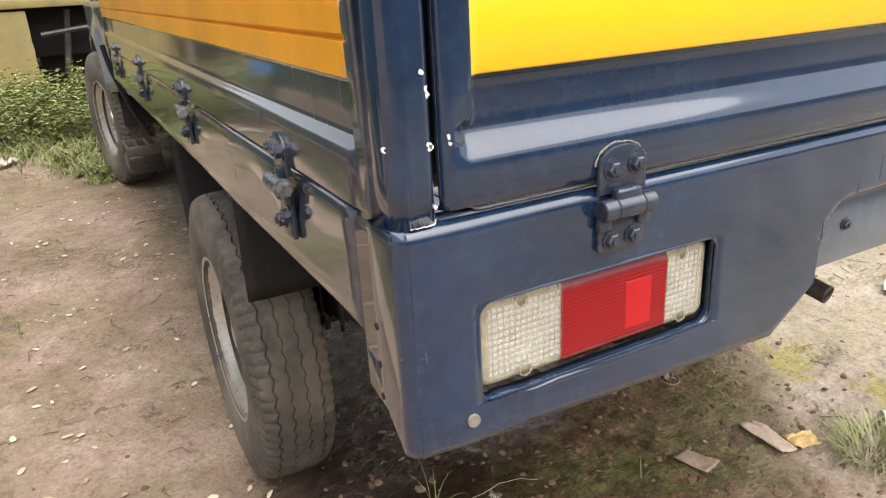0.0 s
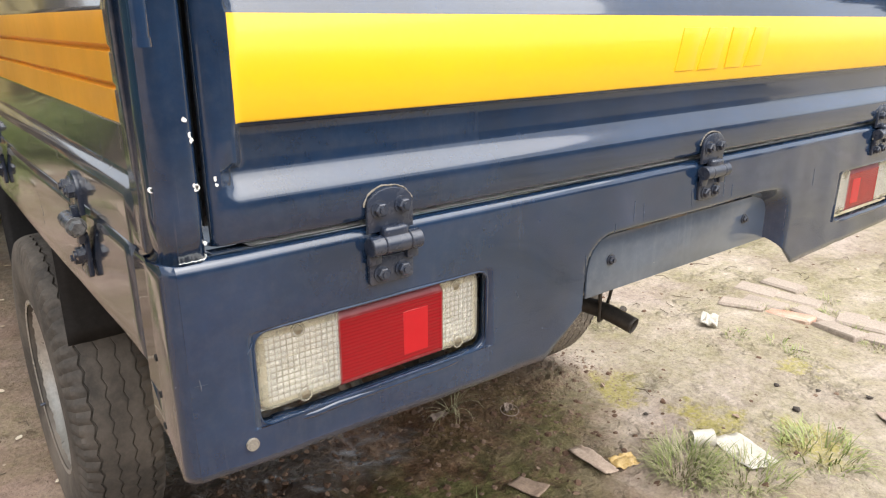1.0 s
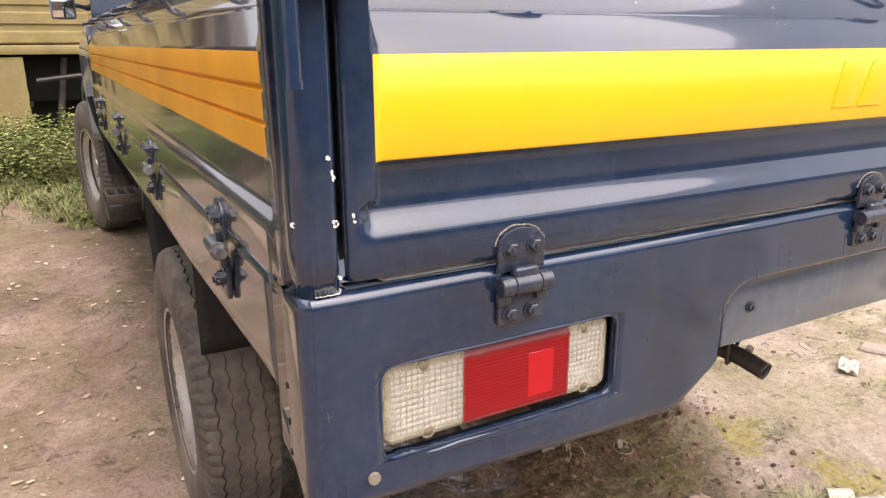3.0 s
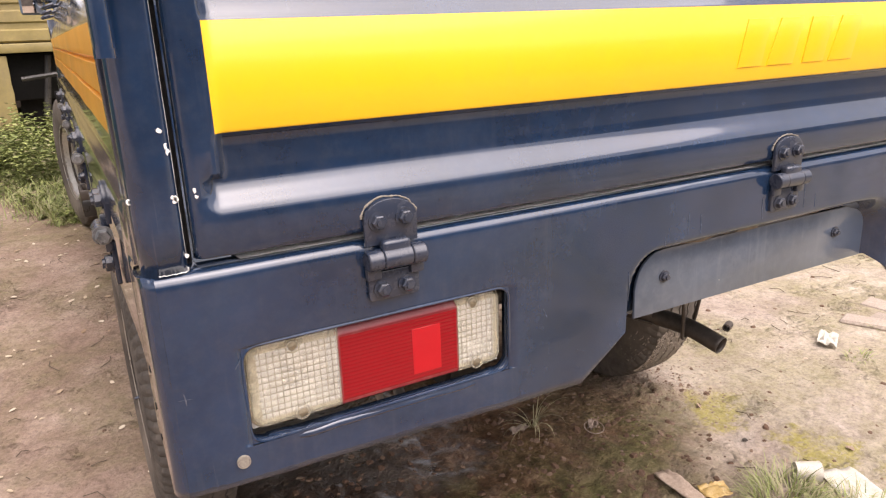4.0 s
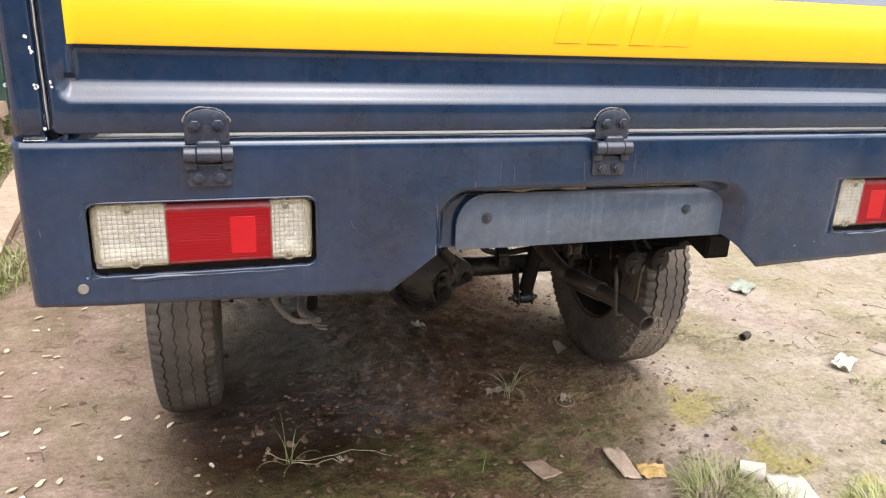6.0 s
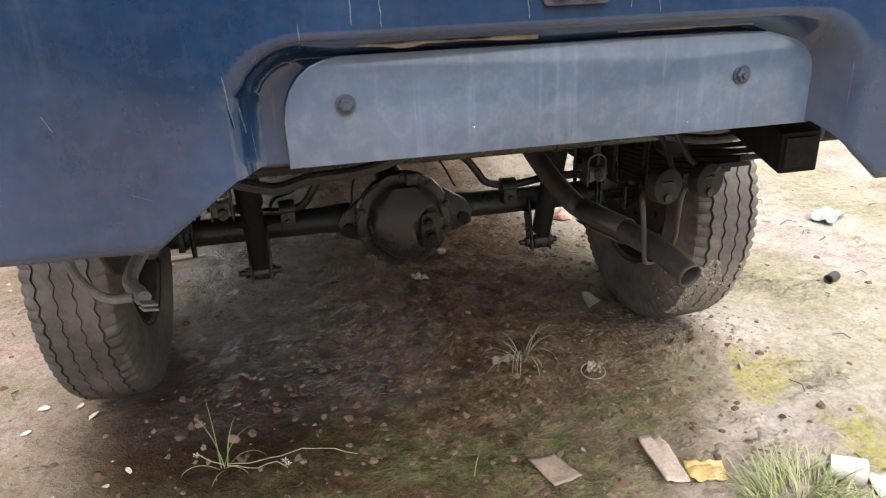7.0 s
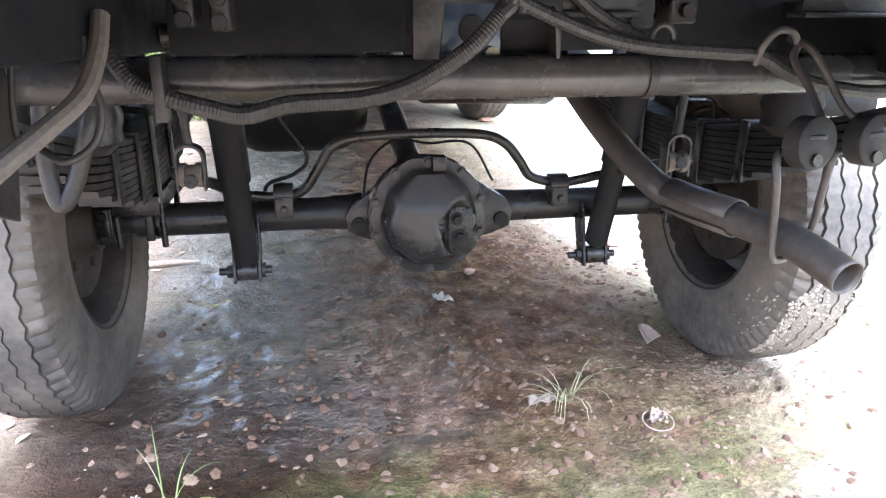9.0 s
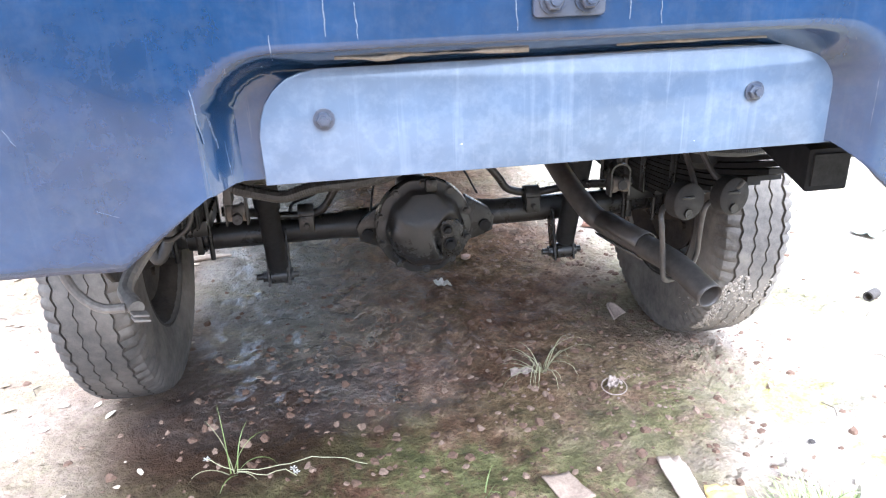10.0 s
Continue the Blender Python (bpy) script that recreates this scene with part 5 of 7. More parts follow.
LEAF_STEEL = rough_stuff("rusty_spring_steel", (0.008, 0.0075, 0.007), (0.026, 0.024, 0.022), 16, 0.42, 0.2, 0.5, 0.002, (0.07, 0.06, 0.05), 0.4)
for cx, s in ((0.335, 1), (1.505, -1)):
    bm = bmesh.new()
    leaf(bm, cx, 0.035, 0.582, 0.86, 0.9, 0.0112, 0.24)
    add_tube(bm, [(cx - 0.036, 0.40, 0.755), (cx + 0.036, 0.40, 0.755)], 0.022, 14)
    # the right pack and its clips are blackened to paint the deep shade
    steel = LEAF_STEEL if s > 0 else OIL
    spring = part("leaf_spring", bm, steel, truck, "thick rusty leaf spring pack" if s > 0 else "thick leaf spring pack, painted black for the deep shade there")
    for i in range(1, 11):
        bm = bmesh.new()
        leaf(bm, cx, 0.035, 0.582 - i * 0.0114, 0.80 - 0.062 * i, 0.82 - 0.062 * i, 0.0114, 0.24 - 0.006 * i)
        part("leaf", bm, steel, spring)
    for y in (1.18, 1.34):
        bm = bmesh.new()
        for dx in (-0.043, 0.043):
            add_tube(bm, [(cx + dx, y, 0.615), (cx + dx, y, 0.352)], 0.0065, 8)
        add_tube(bm, spline([(cx - 0.043, y, 0.61), (cx - 0.03, y, 0.624), (cx + 0.03, y, 0.624), (cx + 0.043, y, 0.61)], 4), 0.0065, 8)
        part("u_bolt", bm, BLACK_METAL, spring)
    for y, zt, zb in ((1.085, 0.597, 0.47), (0.93, 0.617, 0.505)):
        bm = bmesh.new()
        for dx in (-0.039, 0.039):
            add_box(bm, (cx + dx - 0.003, y - 0.012, zb), (cx + dx + 0.003, y + 0.012, zt), 0.001)
        add_box(bm, (cx - 0.042, y - 0.012, zt - 0.004), (cx + 0.042, y + 0.012, zt + 0.002), 0.001)
        part("spring_clip", bm, LEAF_STEEL if s > 0 else BLACK_METAL, spring)
    bm = bmesh.new()
    add_box(bm, (cx - 0.045, AXLE_Y - 0.10, 0.42), (cx + 0.045, AXLE_Y + 0.10, 0.462), 0.006)
    part("spring_seat", bm, BLACK_METAL, spring)
    # shackle at the rear eye
    for dx in (-0.042, 0.042):
        bm = bmesh.new()
        add_prism(bm, rounded(0.034, 0.11, 0.016, 4, 0.395, 0.79), "X", cx + dx - 0.005, cx + dx + 0.005, 0.001)
        part("shackle", bm, DUSTY, spring)
    # rubber bump stop hung below the rail
    bm = bmesh.new()
    bx = cx + 0.045 * s
    add_lathe(bm, [(0.74, 0.0), (0.74, 0.045), (0.70, 0.05), (0.68, 0.044), (0.665, 0.049), (0.645, 0.043), (0.63, 0.045), (0.612, 0.025), (0.61, 0.0)], 20, "Z", (bx, 0.80, 0.0))
    # right stop is black too, painting the same deep shade
    part("bump_stop", bm, DUSTY if s > 0 else OIL, truck, "ribbed rubber bump stop")

# chassis rails and cross tube
LEFT_RAIL = [(0.15, 0.770), (0.15, 0.824), (0.7, 0.832), (1.2, 0.86), (4.6, 0.86), (4.6, 0.74), (1.1, 0.74)]
RIGHT_RAIL = [(0.30, 0.720), (0.30, 0.779), (0.60, 0.80), (1.2, 0.86), (4.6, 0.86), (4.6, 0.74), (1.1, 0.74), (0.60, 0.735)]
for x0, w, side, flare in ((0.415, 0.060, LEFT_RAIL, 0.0), (1.329, 0.066, RIGHT_RAIL, 0.09)):
    bm = bmesh.new()
    add_prism(bm, side, "X", x0, x0 + w, 0.004)
    for v in bm.verts:
        v.co.x += flare * min(max((v.co.y - 0.30) / 0.30, 0.0), 1.0)
    rail = part("chassis_rail", bm, RAIL_BLACK, truck, "black box-section chassis rail")
    # black face paints the shade in the rail's hollow end
    bm = bmesh.new()
    y0, z0, z1 = side[0][0], side[0][1], side[1][1]
    add_box(bm, (x0 + 0.008, y0 - 0.003, z0 + 0.008), (x0 + w - 0.008, y0 + 0.002, z1 - 0.007))
    part("rail_end", bm, SOOT_AND_SHADE, rail)
bm = bmesh.new()
add_tube(bm, [(0.30, 0.60, 0.730), (0.31, 0.60, 0.730), (1.47, 0.60, 0.730), (1.48, 0.60, 0.730)], 0.0265, 28)
beam = part("cross_tube", bm, TUBE_GREY, truck, "thick grey painted cross tube, dusty on top")
bm = bmesh.new()
add_tube(bm, [(0.48, 0.86, 0.772), (0.49, 0.86, 0.772), (1.31, 0.86, 0.768), (1.32, 0.86, 0.768)], 0.017, 16)
part("brake_line_tube", bm, DUSTY, truck, "dusty brown thin tube behind the cross tube")
# dark panel added to block the bright sky gap behind the cross tube
bm = bmesh.new()
add_prism(bm, [(0.50, 0.748), (1.70, 0.752), (1.70, 0.93), (0.50, 0.93)], "Y", 0.80, 0.81, 0.002)
part("sky_gap_blocker", bm, RAIL_BLACK, truck)
# hitch bracket on the tube
bm = bmesh.new()
add_prism(bm, [(0.808, 0.738), (0.840, 0.738), (0.842, 0.818), (0.979, 0.814), (0.980, 0.738), (0.987, 0.738), (0.987, 0.828), (0.808, 0.830)], "Y", 0.585, 0.66, 0.003)
hitch = part("hitch_bracket", bm, DUSTY, truck, "dusty folded hitch bracket with a blue plate")
bm = bmesh.new()
add_box(bm, (0.842, 0.61, 0.742), (0.918, 0.616, 0.818), 0.001)
part("hitch_plate", bm, BLUE_FLAT, hitch, "blue-grey plate")
# black disc paints the hole's shade
bm = bmesh.new()
add_tube(bm, [(0.883, 0.612, 0.784), (0.883, 0.606, 0.784)], 0.017, 18)
part("hitch_hole", bm, SOOT_AND_SHADE, hitch)
bm = bmesh.new()
add_tube(bm, [(0.907, 0.61, 0.756), (0.907, 0.602, 0.756)], 0.009, 12)
part("bolt", bm, SCREW, hitch)
bm = bmesh.new()
add_box(bm, (0.922, 0.62, 0.742), (0.979, 0.66, 0.795))
part("hitch_box", bm, SOOT_AND_SHADE, hitch)
# strap and ring on the tube
for x in (0.531, 1.105):
    bm = bmesh.new()
    add_lathe(bm, [(-0.006, 0.0275), (-0.006, 0.0295), (0.006, 0.0295), (0.006, 0.0275)], 24, "X", (x, 0.60, 0.730))
    if x > 1:
        add_tube(bm, [(x + 0.014 * math.cos(a), 0.565, 0.775 + 0.016 * math.sin(a)) for a in steps(0, 2 * math.pi, 16)], 0.004, 8)
    else:
        add_box(bm, (x - 0.006, 0.545, 0.69), (x + 0.006, 0.575, 0.76), 0.002)
    part("hose_strap", bm, DUSTY, beam)


def conduit(name, pts, r, label, parent=truck, ribs=True, material=CONDUIT):
    """A ribbed plastic conduit along a curve."""
    p = spline(pts, 10)
    fine = [p[0]]
    for a, b in zip(p, p[1:]):
        k = max(1, int((b - a).length / 0.0017))
        fine += [a.lerp(b, (i + 1) / k) for i in range(k)]
    bm = bmesh.new()
    add_tube(bm, fine, r, 10, radii=[r * (1.0 if not ribs or i % 2 else 0.94) for i in range(len(fine))])
    return part(name, bm, material, parent, label, 25)


conduit("conduit", [(0.477, 0.575, 0.765), (0.504, 0.56, 0.731), (0.537, 0.555, 0.716), (0.583, 0.55, 0.703), (0.618, 0.55, 0.696), (0.668, 0.55, 0.707), (0.75, 0.55, 0.712), (0.809, 0.55, 0.729), (0.867, 0.545, 0.766), (0.899, 0.55, 0.799), (0.919, 0.56, 0.82), (0.925, 0.60, 0.86)], 0.0105, "grey ribbed wiring conduit sagging below the tube")
conduit("conduit", [(0.90, 0.60, 0.85), (0.919, 0.56, 0.822), (0.952, 0.56, 0.805), (1.022, 0.56, 0.779), (1.086, 0.56, 0.766), (1.181, 0.555, 0.759), (1.227, 0.555, 0.755), (1.277, 0.55, 0.73), (1.342, 0.55, 0.715), (1.412, 0.55, 0.711), (1.50, 0.56, 0.73)], 0.009, "grey ribbed wiring conduit along the tube")
conduit("conduit", [(0.486, 0.54, 0.80), (0.486, 0.51, 0.765), (0.478, 0.47, 0.728), (0.456, 0.42, 0.702), (0.434, 0.36, 0.678), (0.428, 0.315, 0.664), (0.445, 0.28, 0.660)], 0.0095, "dusty conduit hanging beside the rail", ribs=False, material=CONDUIT_DUST)
conduit("conduit", [(0.365, 0.30, 0.735), (0.375, 0.285, 0.70), (0.392, 0.274, 0.677), (0.413, 0.268, 0.664), (0.437, 0.272, 0.660)], 0.0058, "dusty thin conduit sagging to the plug", ribs=False, material=CONDUIT_DUST)
conduit("conduit", [(0.98, 0.58, 0.85), (1.01, 0.58, 0.815), (1.05, 0.58, 0.79), (1.09, 0.57, 0.77)], 0.009, "short ribbed conduit")
for name, pts, r, mat_ in (("hose", [(0.474, 0.51, 0.78), (0.476, 0.5, 0.755), (0.486, 0.495, 0.715), (0.478, 0.49, 0.681), (0.449, 0.49, 0.662), (0.425, 0.5, 0.672)], 0.004, CONDUIT),
                           ("brake_hose", [(0.405, 0.62, 0.80), (0.398, 0.60, 0.735), (0.390, 0.60, 0.647), (0.399, 0.595, 0.592), (0.419, 0.60, 0.62), (0.439, 0.60, 0.678), (0.445, 0.62, 0.72)], 0.010, CONDUIT),
                           ("brake_pipe", [(0.58, 1.30, 0.75), (0.606, 1.3, 0.61), (0.666, 1.3, 0.509), (0.64, 1.29, 0.47), (0.584, 1.28, 0.452), (0.57, 1.27, 0.425)], 0.0045, BLACK_METAL),
                           ("brake_pipe", [(0.78, 1.22, 0.42), (0.80, 1.25, 0.50), (0.86, 1.28, 0.54), (0.93, 1.28, 0.53), (1.02, 1.26, 0.53), (1.07, 1.24, 0.45)], 0.003, BLACK_METAL),
                           ("wire", [(0.415, 0.50, 0.79), (0.407, 0.49, 0.70), (0.42, 0.48, 0.66)], 0.003, CONDUIT)):
    bm = bmesh.new()
    add_tube(bm, spline(pts, 8), r, 10)
    part(name, bm, mat_, truck)
bm = bmesh.new()
add_tube(bm, [(0.438, 0.29, 0.661), (0.450, 0.270, 0.658)], 0.010, 10)
add_box(bm, (0.447, 0.249, 0.6555), (0.466, 0.265, 0.6585), 0.001, turn=Euler((0, 0.3, 0.5)).to_matrix().to_4x4())
add_box(bm, (0.447, 0.249, 0.649), (0.466, 0.265, 0.652), 0.001, turn=Euler((0, 0.3, 0.5)).to_matrix().to_4x4())
part("plug_connector", bm, CONDUIT_DUST, truck, "loose pale plug at the conduit's end")
# torn white tag end and the cluster of tape where the conduits meet
bm = bmesh.new()
for i in range(9):
    q = Vector((0.92 + 0.012 * math.sin(i * 2.1), 0.555 + 0.006 * math.cos(i), 0.822 + 0.012 * math.cos(i * 1.7)))
    add_tube(bm, [q, q + Vector((0.016 * math.sin(i * 3.3), -0.004, 0.018 * math.cos(i * 2.9)))], 0.007, 7, radii=[0.009, 0.004])
tagged(part("tape_knot", bm, CONDUIT, truck, "knot of frayed tape on the wiring"), kind="stuff")

# rusty plates of the left hanger
bm = bmesh.new()
add_prism(bm, [(0.34, 0.79), (0.34, 0.70), (0.40, 0.64), (0.50, 0.60), (0.53, 0.68), (0.53, 0.79)], "X", 0.385, 0.393, 0.002)
hang = part("spring_hanger", bm, DUSTY, truck, "dusty riveted spring hanger plate")
for y, z in ((0.40, 0.75), (0.40, 0.69), (0.48, 0.75), (0.47, 0.66)):
    bm = bmesh.new()
    add_bolt(bm, (0.393, y, z), (1, 0, 0), 0.008, 0.007)
    part("bolt", bm, DUSTY, hang)
bm = bmesh.new()
add_box(bm, (0.06, 0.10, 0.95), (0.42, 0.42, 0.956), 0.001)
part("sill_tray", bm, DUSTY, truck, "dusty tray behind the sill")
bm = bmesh.new()
add_box(bm, (1.36, 0.10, 0.95), (1.72, 0.42, 0.956), 0.001)
part("sill_tray", bm, BLACK_METAL, truck)

# sway bar, its clamps and links
bm = bmesh.new()
add_tube(bm, spline([(0.49, 0.90, 0.545), (0.487, 0.96, 0.535), (0.50, 1.08, 0.50), (0.53, 1.18, 0.455), (0.57, 1.215, 0.440), (0.616, 1.22, 0.437), (0.66, 1.215, 0.452), (0.695, 1.205, 0.505), (0.722, 1.20, 0.545), (0.775, 1.20, 0.560), (0.90, 1.20, 0.565), (1.03, 1.20, 0.560), (1.085, 1.20, 0.540), (1.12, 1.205, 0.500), (1.15, 1.215, 0.462), (1.214, 1.225, 0.444), (1.26, 1.215, 0.450), (1.30, 1.16, 0.475), (1.33, 1.02, 0.52), (1.333, 0.90, 0.55)], 6), 0.0105, 12)
bar = part("sway_bar", bm, AXLE_STEEL, truck, "bent black sway bar over the differential")
for cx in (0.616, 1.214):
    bm = bmesh.new()
    add_tube(bm, [(cx - 0.02, 1.222, 0.441), (cx + 0.02, 1.222, 0.441)], 0.024, 18)
    add_box(bm, (cx - 0.019, 1.195, 0.395), (cx + 0.019, 1.25, 0.44), 0.003)
    add_bolt(bm, (cx, 1.197, 0.415), (0, -1, 0), 0.008, 0.01)
    part("bar_clamp", bm, DUSTY, bar)
for cx, y, s in ((0.485, 0.945, 1), (1.331, 0.923, -1)):
    bm = bmesh.new()
    for d in (-0.0215, 0.0215):
        add_box(bm, (cx + d - 0.002, y - 0.014, 0.522), (cx + d + 0.002, y + 0.014, 0.580), 0.0008)
    arch = [(cx + 0.0235 * math.cos(a), 0.578 + 0.021 * math.sin(a)) for a in steps(0, math.pi, 10)]
    add_prism(bm, arch + [(cx - 0.0195 * math.cos(a), 0.578 + 0.017 * math.sin(a)) for a in steps(0, math.pi, 10)], "Y", y - 0.014, y + 0.014)
    link = part("link", bm, DUSTY, bar, "stirrup link with rubber bush")
    bm = bmesh.new()
    add_tube(bm, [(cx - 0.0185, y, 0.548), (cx - 0.008, y, 0.548), (cx - 0.0075, y, 0.548), (cx + 0.0075, y, 0.548), (cx + 0.008, y, 0.548), (cx + 0.0185, y, 0.548)], 0.019, 18, radii=[0.02, 0.02, 0.0165, 0.0165, 0.02, 0.02])
    part("bush", bm, RUBBER, link)
    bm = bmesh.new()
    add_tube(bm, [(cx - 0.03 * s, y, 0.552), (cx - 0.018 * s, y, 0.552)], 0.011, 6)
    part("nut", bm, CAST, link)
    bm = bmesh.new()
    add_tube(bm, [(cx, y, 0.594), (cx - 0.02 * s, y + 0.01, 0.80)], 0.0075, 10)
    part("link_rod", bm, DUSTY, link)

# shock absorbers
for bx, bz, tx, ty, tz, s in ((0.533, 0.285, 0.533, 1.04, 0.66, 1), (1.299, 0.280, 1.316, 1.09, 0.66, -1)):
    a, b = Vector((bx, 1.195, bz)), Vector((tx, ty, tz))
    up = (b - a).normalized()
    bm = bmesh.new()
    add_tube(bm, [a + up * 0.028, a + up * 0.036, a + up * 0.24], 0.026, 20, radii=[0.018, 0.026, 0.026])
    shock = part("shock_absorber", bm, OIL, truck, "black telescopic shock absorber")
    bm = bmesh.new()
    add_tube(bm, [a + up * 0.235, a + up * 0.24, a + up * 0.52], 0.031, 20)
    part("dust_cover", bm, OIL, shock)
    bm = bmesh.new()
    add_tube(bm, [a + Vector((-0.02, 0, 0)), a + Vector((0.02, 0, 0))], 0.021, 18)
    part("eye", bm, CAST, shock)
    bm = bmesh.new()
    add_tube(bm, [a + Vector((-0.058, 0, 0)), a + Vector((0.05, 0, 0))], 0.008, 10)
    add_tube(bm, [a + Vector((-0.042, 0, 0)), a + Vector((-0.030, 0, 0))], 0.014, 6)
    add_tube(bm, [a + Vector((0.030, 0, 0)), a + Vector((0.036, 0, 0))], 0.016, 14)
    part("pin", bm, CAST, shock)
    for d in (-0.026, 0.026):
        bm = bmesh.new()
        add_prism(bm, [(1.172, bz - 0.02), (1.215, bz - 0.022), (1.262, bz + 0.11), (1.205, bz + 0.12)], "X", bx + d - 0.003, bx + d + 0.003, 0.001)
        part("bracket", bm, CAST, shock)

# exhaust tail pipe, patched with a sleeve, on rubber hangers
EX = [(1.13, 1.35, 0.82), (1.147, 1.1, 0.722), (1.159, 0.90, 0.638), (1.172, 0.79, 0.592), (1.188, 0.718, 0.562), (1.2005, 0.69, 0.5515), (1.207, 0.662, 0.5475), (1.219, 0.615, 0.546), (1.234, 0.56, 0.5455), (1.2465, 0.50, 0.545), (1.253, 0.45, 0.541), (1.264, 0.387, 0.526)]
p = spline(EX, 8)
bm = bmesh.new()
add_tube(bm, p, 0.0215, 24, caps=False)
pipe = part("exhaust_pipe", bm, EXHAUST, truck, "dull brown-grey exhaust tail pipe, cut open end")
thicken(pipe, 0.0018)
bm = bmesh.new()
add_tube(bm, [Vector(p[-1]) + Vector((-0.004, 0.03, 0.008)), Vector(p[-1]) + Vector((-0.006, 0.05, 0.013))], 0.0185, 16)
part("pipe_soot", bm, SOOT_AND_SHADE, pipe)
bm = bmesh.new()
half = []
for q in (Vector((1.2025, 0.682, 0.5495)), Vector((1.2185, 0.617, 0.5468)), Vector((1.2335, 0.562, 0.5462))):
    half.append([bm.verts.new(q + 0.0238 * (math.cos(a) * Vector((0.965, 0.26, 0)) + math.sin(a) * Vector((0, 0, 1)))) for a in steps(-2.6, math.pi * 0.95, 16)])
for a, b in zip(half, half[1:]):
    for i in range(16):
        bm.faces.new((a[i], a[i + 1], b[i + 1], b[i]))
thicken(part("sleeve", bm, EXHAUST, pipe, "wrapped sheet sleeve"), 0.002, 1)
RUBBER_HANGER = rough_stuff("grey_hanger_rubber", (0.012, 0.0115, 0.011), (0.035, 0.032, 0.03), 25, 0.6, 0.0, 0.3, 0.001, (0.045, 0.04, 0.036), 0.3, spec=0.2)
for cx, cy in ((1.240, 0.455), (1.321, 0.462)):
    bm = bmesh.new()
    t = Vector((0.25, -1, 0.05)).normalized()
    c = Vector((cx, cy, 0.666))
    add_tube(bm, [c - t * 0.013, c - t * 0.011, c + t * 0.011, c + t * 0.013], 0.030, 28, radii=[0.0275, 0.030, 0.030, 0.0275])
    disc = part("hanger_disc", bm, RUBBER_HANGER, pipe, "round rubber exhaust hanger")
    bm = bmesh.new()
    add_tube(bm, [c + t * 0.012 + Vector((-0.004, 0, -0.018)), c + t * 0.019 + Vector((-0.004, 0, -0.018))], 0.0075, 10)
    add_box(bm, (c.x - 0.013, c.y - 0.017, c.z + 0.006), (c.x + 0.009, c.y - 0.009, c.z + 0.011), 0.001)
    part("pin", bm, CAST, disc)
for pts in ([(1.238, 0.474, 0.650), (1.216, 0.470, 0.653), (1.205, 0.458, 0.645), (1.205, 0.452, 0.62), (1.211, 0.456, 0.585), (1.217, 0.461, 0.552), (1.224, 0.467, 0.526), (1.242, 0.476, 0.5185), (1.262, 0.484, 0.522)],
            [(1.318, 0.480, 0.648), (1.294, 0.473, 0.652), (1.284, 0.470, 0.638), (1.289, 0.484, 0.59), (1.295, 0.496, 0.553), (1.287, 0.50, 0.527), (1.262, 0.498, 0.5205)],
            [(1.224, 0.555, 0.745), (1.226, 0.545, 0.768), (1.239, 0.54, 0.784), (1.257, 0.54, 0.783), (1.267, 0.54, 0.768), (1.258, 0.53, 0.752), (1.262, 0.50, 0.722), (1.262, 0.47, 0.690), (1.258, 0.455, 0.678)],
            [(1.27, 0.56, 0.775), (1.272, 0.52, 0.764), (1.288, 0.50, 0.729), (1.302, 0.48, 0.696), (1.324, 0.455, 0.681), (1.338, 0.455, 0.69)]):
    bm = bmesh.new()
    line = spline(pts, 6)
    thick = [0.0078 - 0.0032 * smooth_step((i - 26) / 10) for i in range(len(line))] if pts[0][2] > 0.75 and pts[0][0] < 1.25 else [0.0046] * len(line)
    add_tube(bm, line, 0.0046, 10, radii=thick)
    part("hanger_rod", bm, EXHAUST, pipe)

# things further forward under the truck
bm = bmesh.new()
add_box(bm, (0.45, 1.62, 0.44), (0.83, 2.15, 0.80), 0.10, 6)
part("fuel_tank", bm, OIL, truck, "black rounded fuel tank")
bm = bmesh.new()
add_tube(bm, [(0.91, 1.36, 0.44), (0.91, 2.7, 0.64)], 0.033, 18)
add_tube(bm, [(0.91, 1.33, 0.435), (0.91, 1.40, 0.446)], 0.045, 14)
part("propeller_shaft", bm, DUSTY, truck)
bm = bmesh.new()
add_tube(bm, [(1.0, 1.95, 0.62), (1.02, 1.95, 0.615), (1.42, 1.98, 0.60), (1.44, 1.98, 0.60)], 0.08, 22, radii=[0.07, 0.08, 0.08, 0.07])
part("silencer", bm, BLACK_METAL, truck, "dark exhaust silencer")
bm = bmesh.new()
add_box(bm, (0.78, 2.6, 0.50), (1.04, 3.3, 0.84), 0.06, 3)
add_box(bm, (0.70, 3.3, 0.50), (1.12, 4.0, 0.95), 0.07, 3)
part("gearbox", bm, BLACK_METAL, truck)
bm = bmesh.new()
add_tube(bm, [(0.2, 4.12, 0.56), (1.6, 4.12, 0.56)], 0.04, 14)
part("front_axle", bm, BLACK_METAL, truck)
for y in (1.45, 1.95, 2.9):
    bm = bmesh.new()
    add_box(bm, (0.47, y - 0.03, 0.75), (1.23, y + 0.03, 0.83), 0.006)
    part("cross_member", bm, BLACK_METAL, truck)
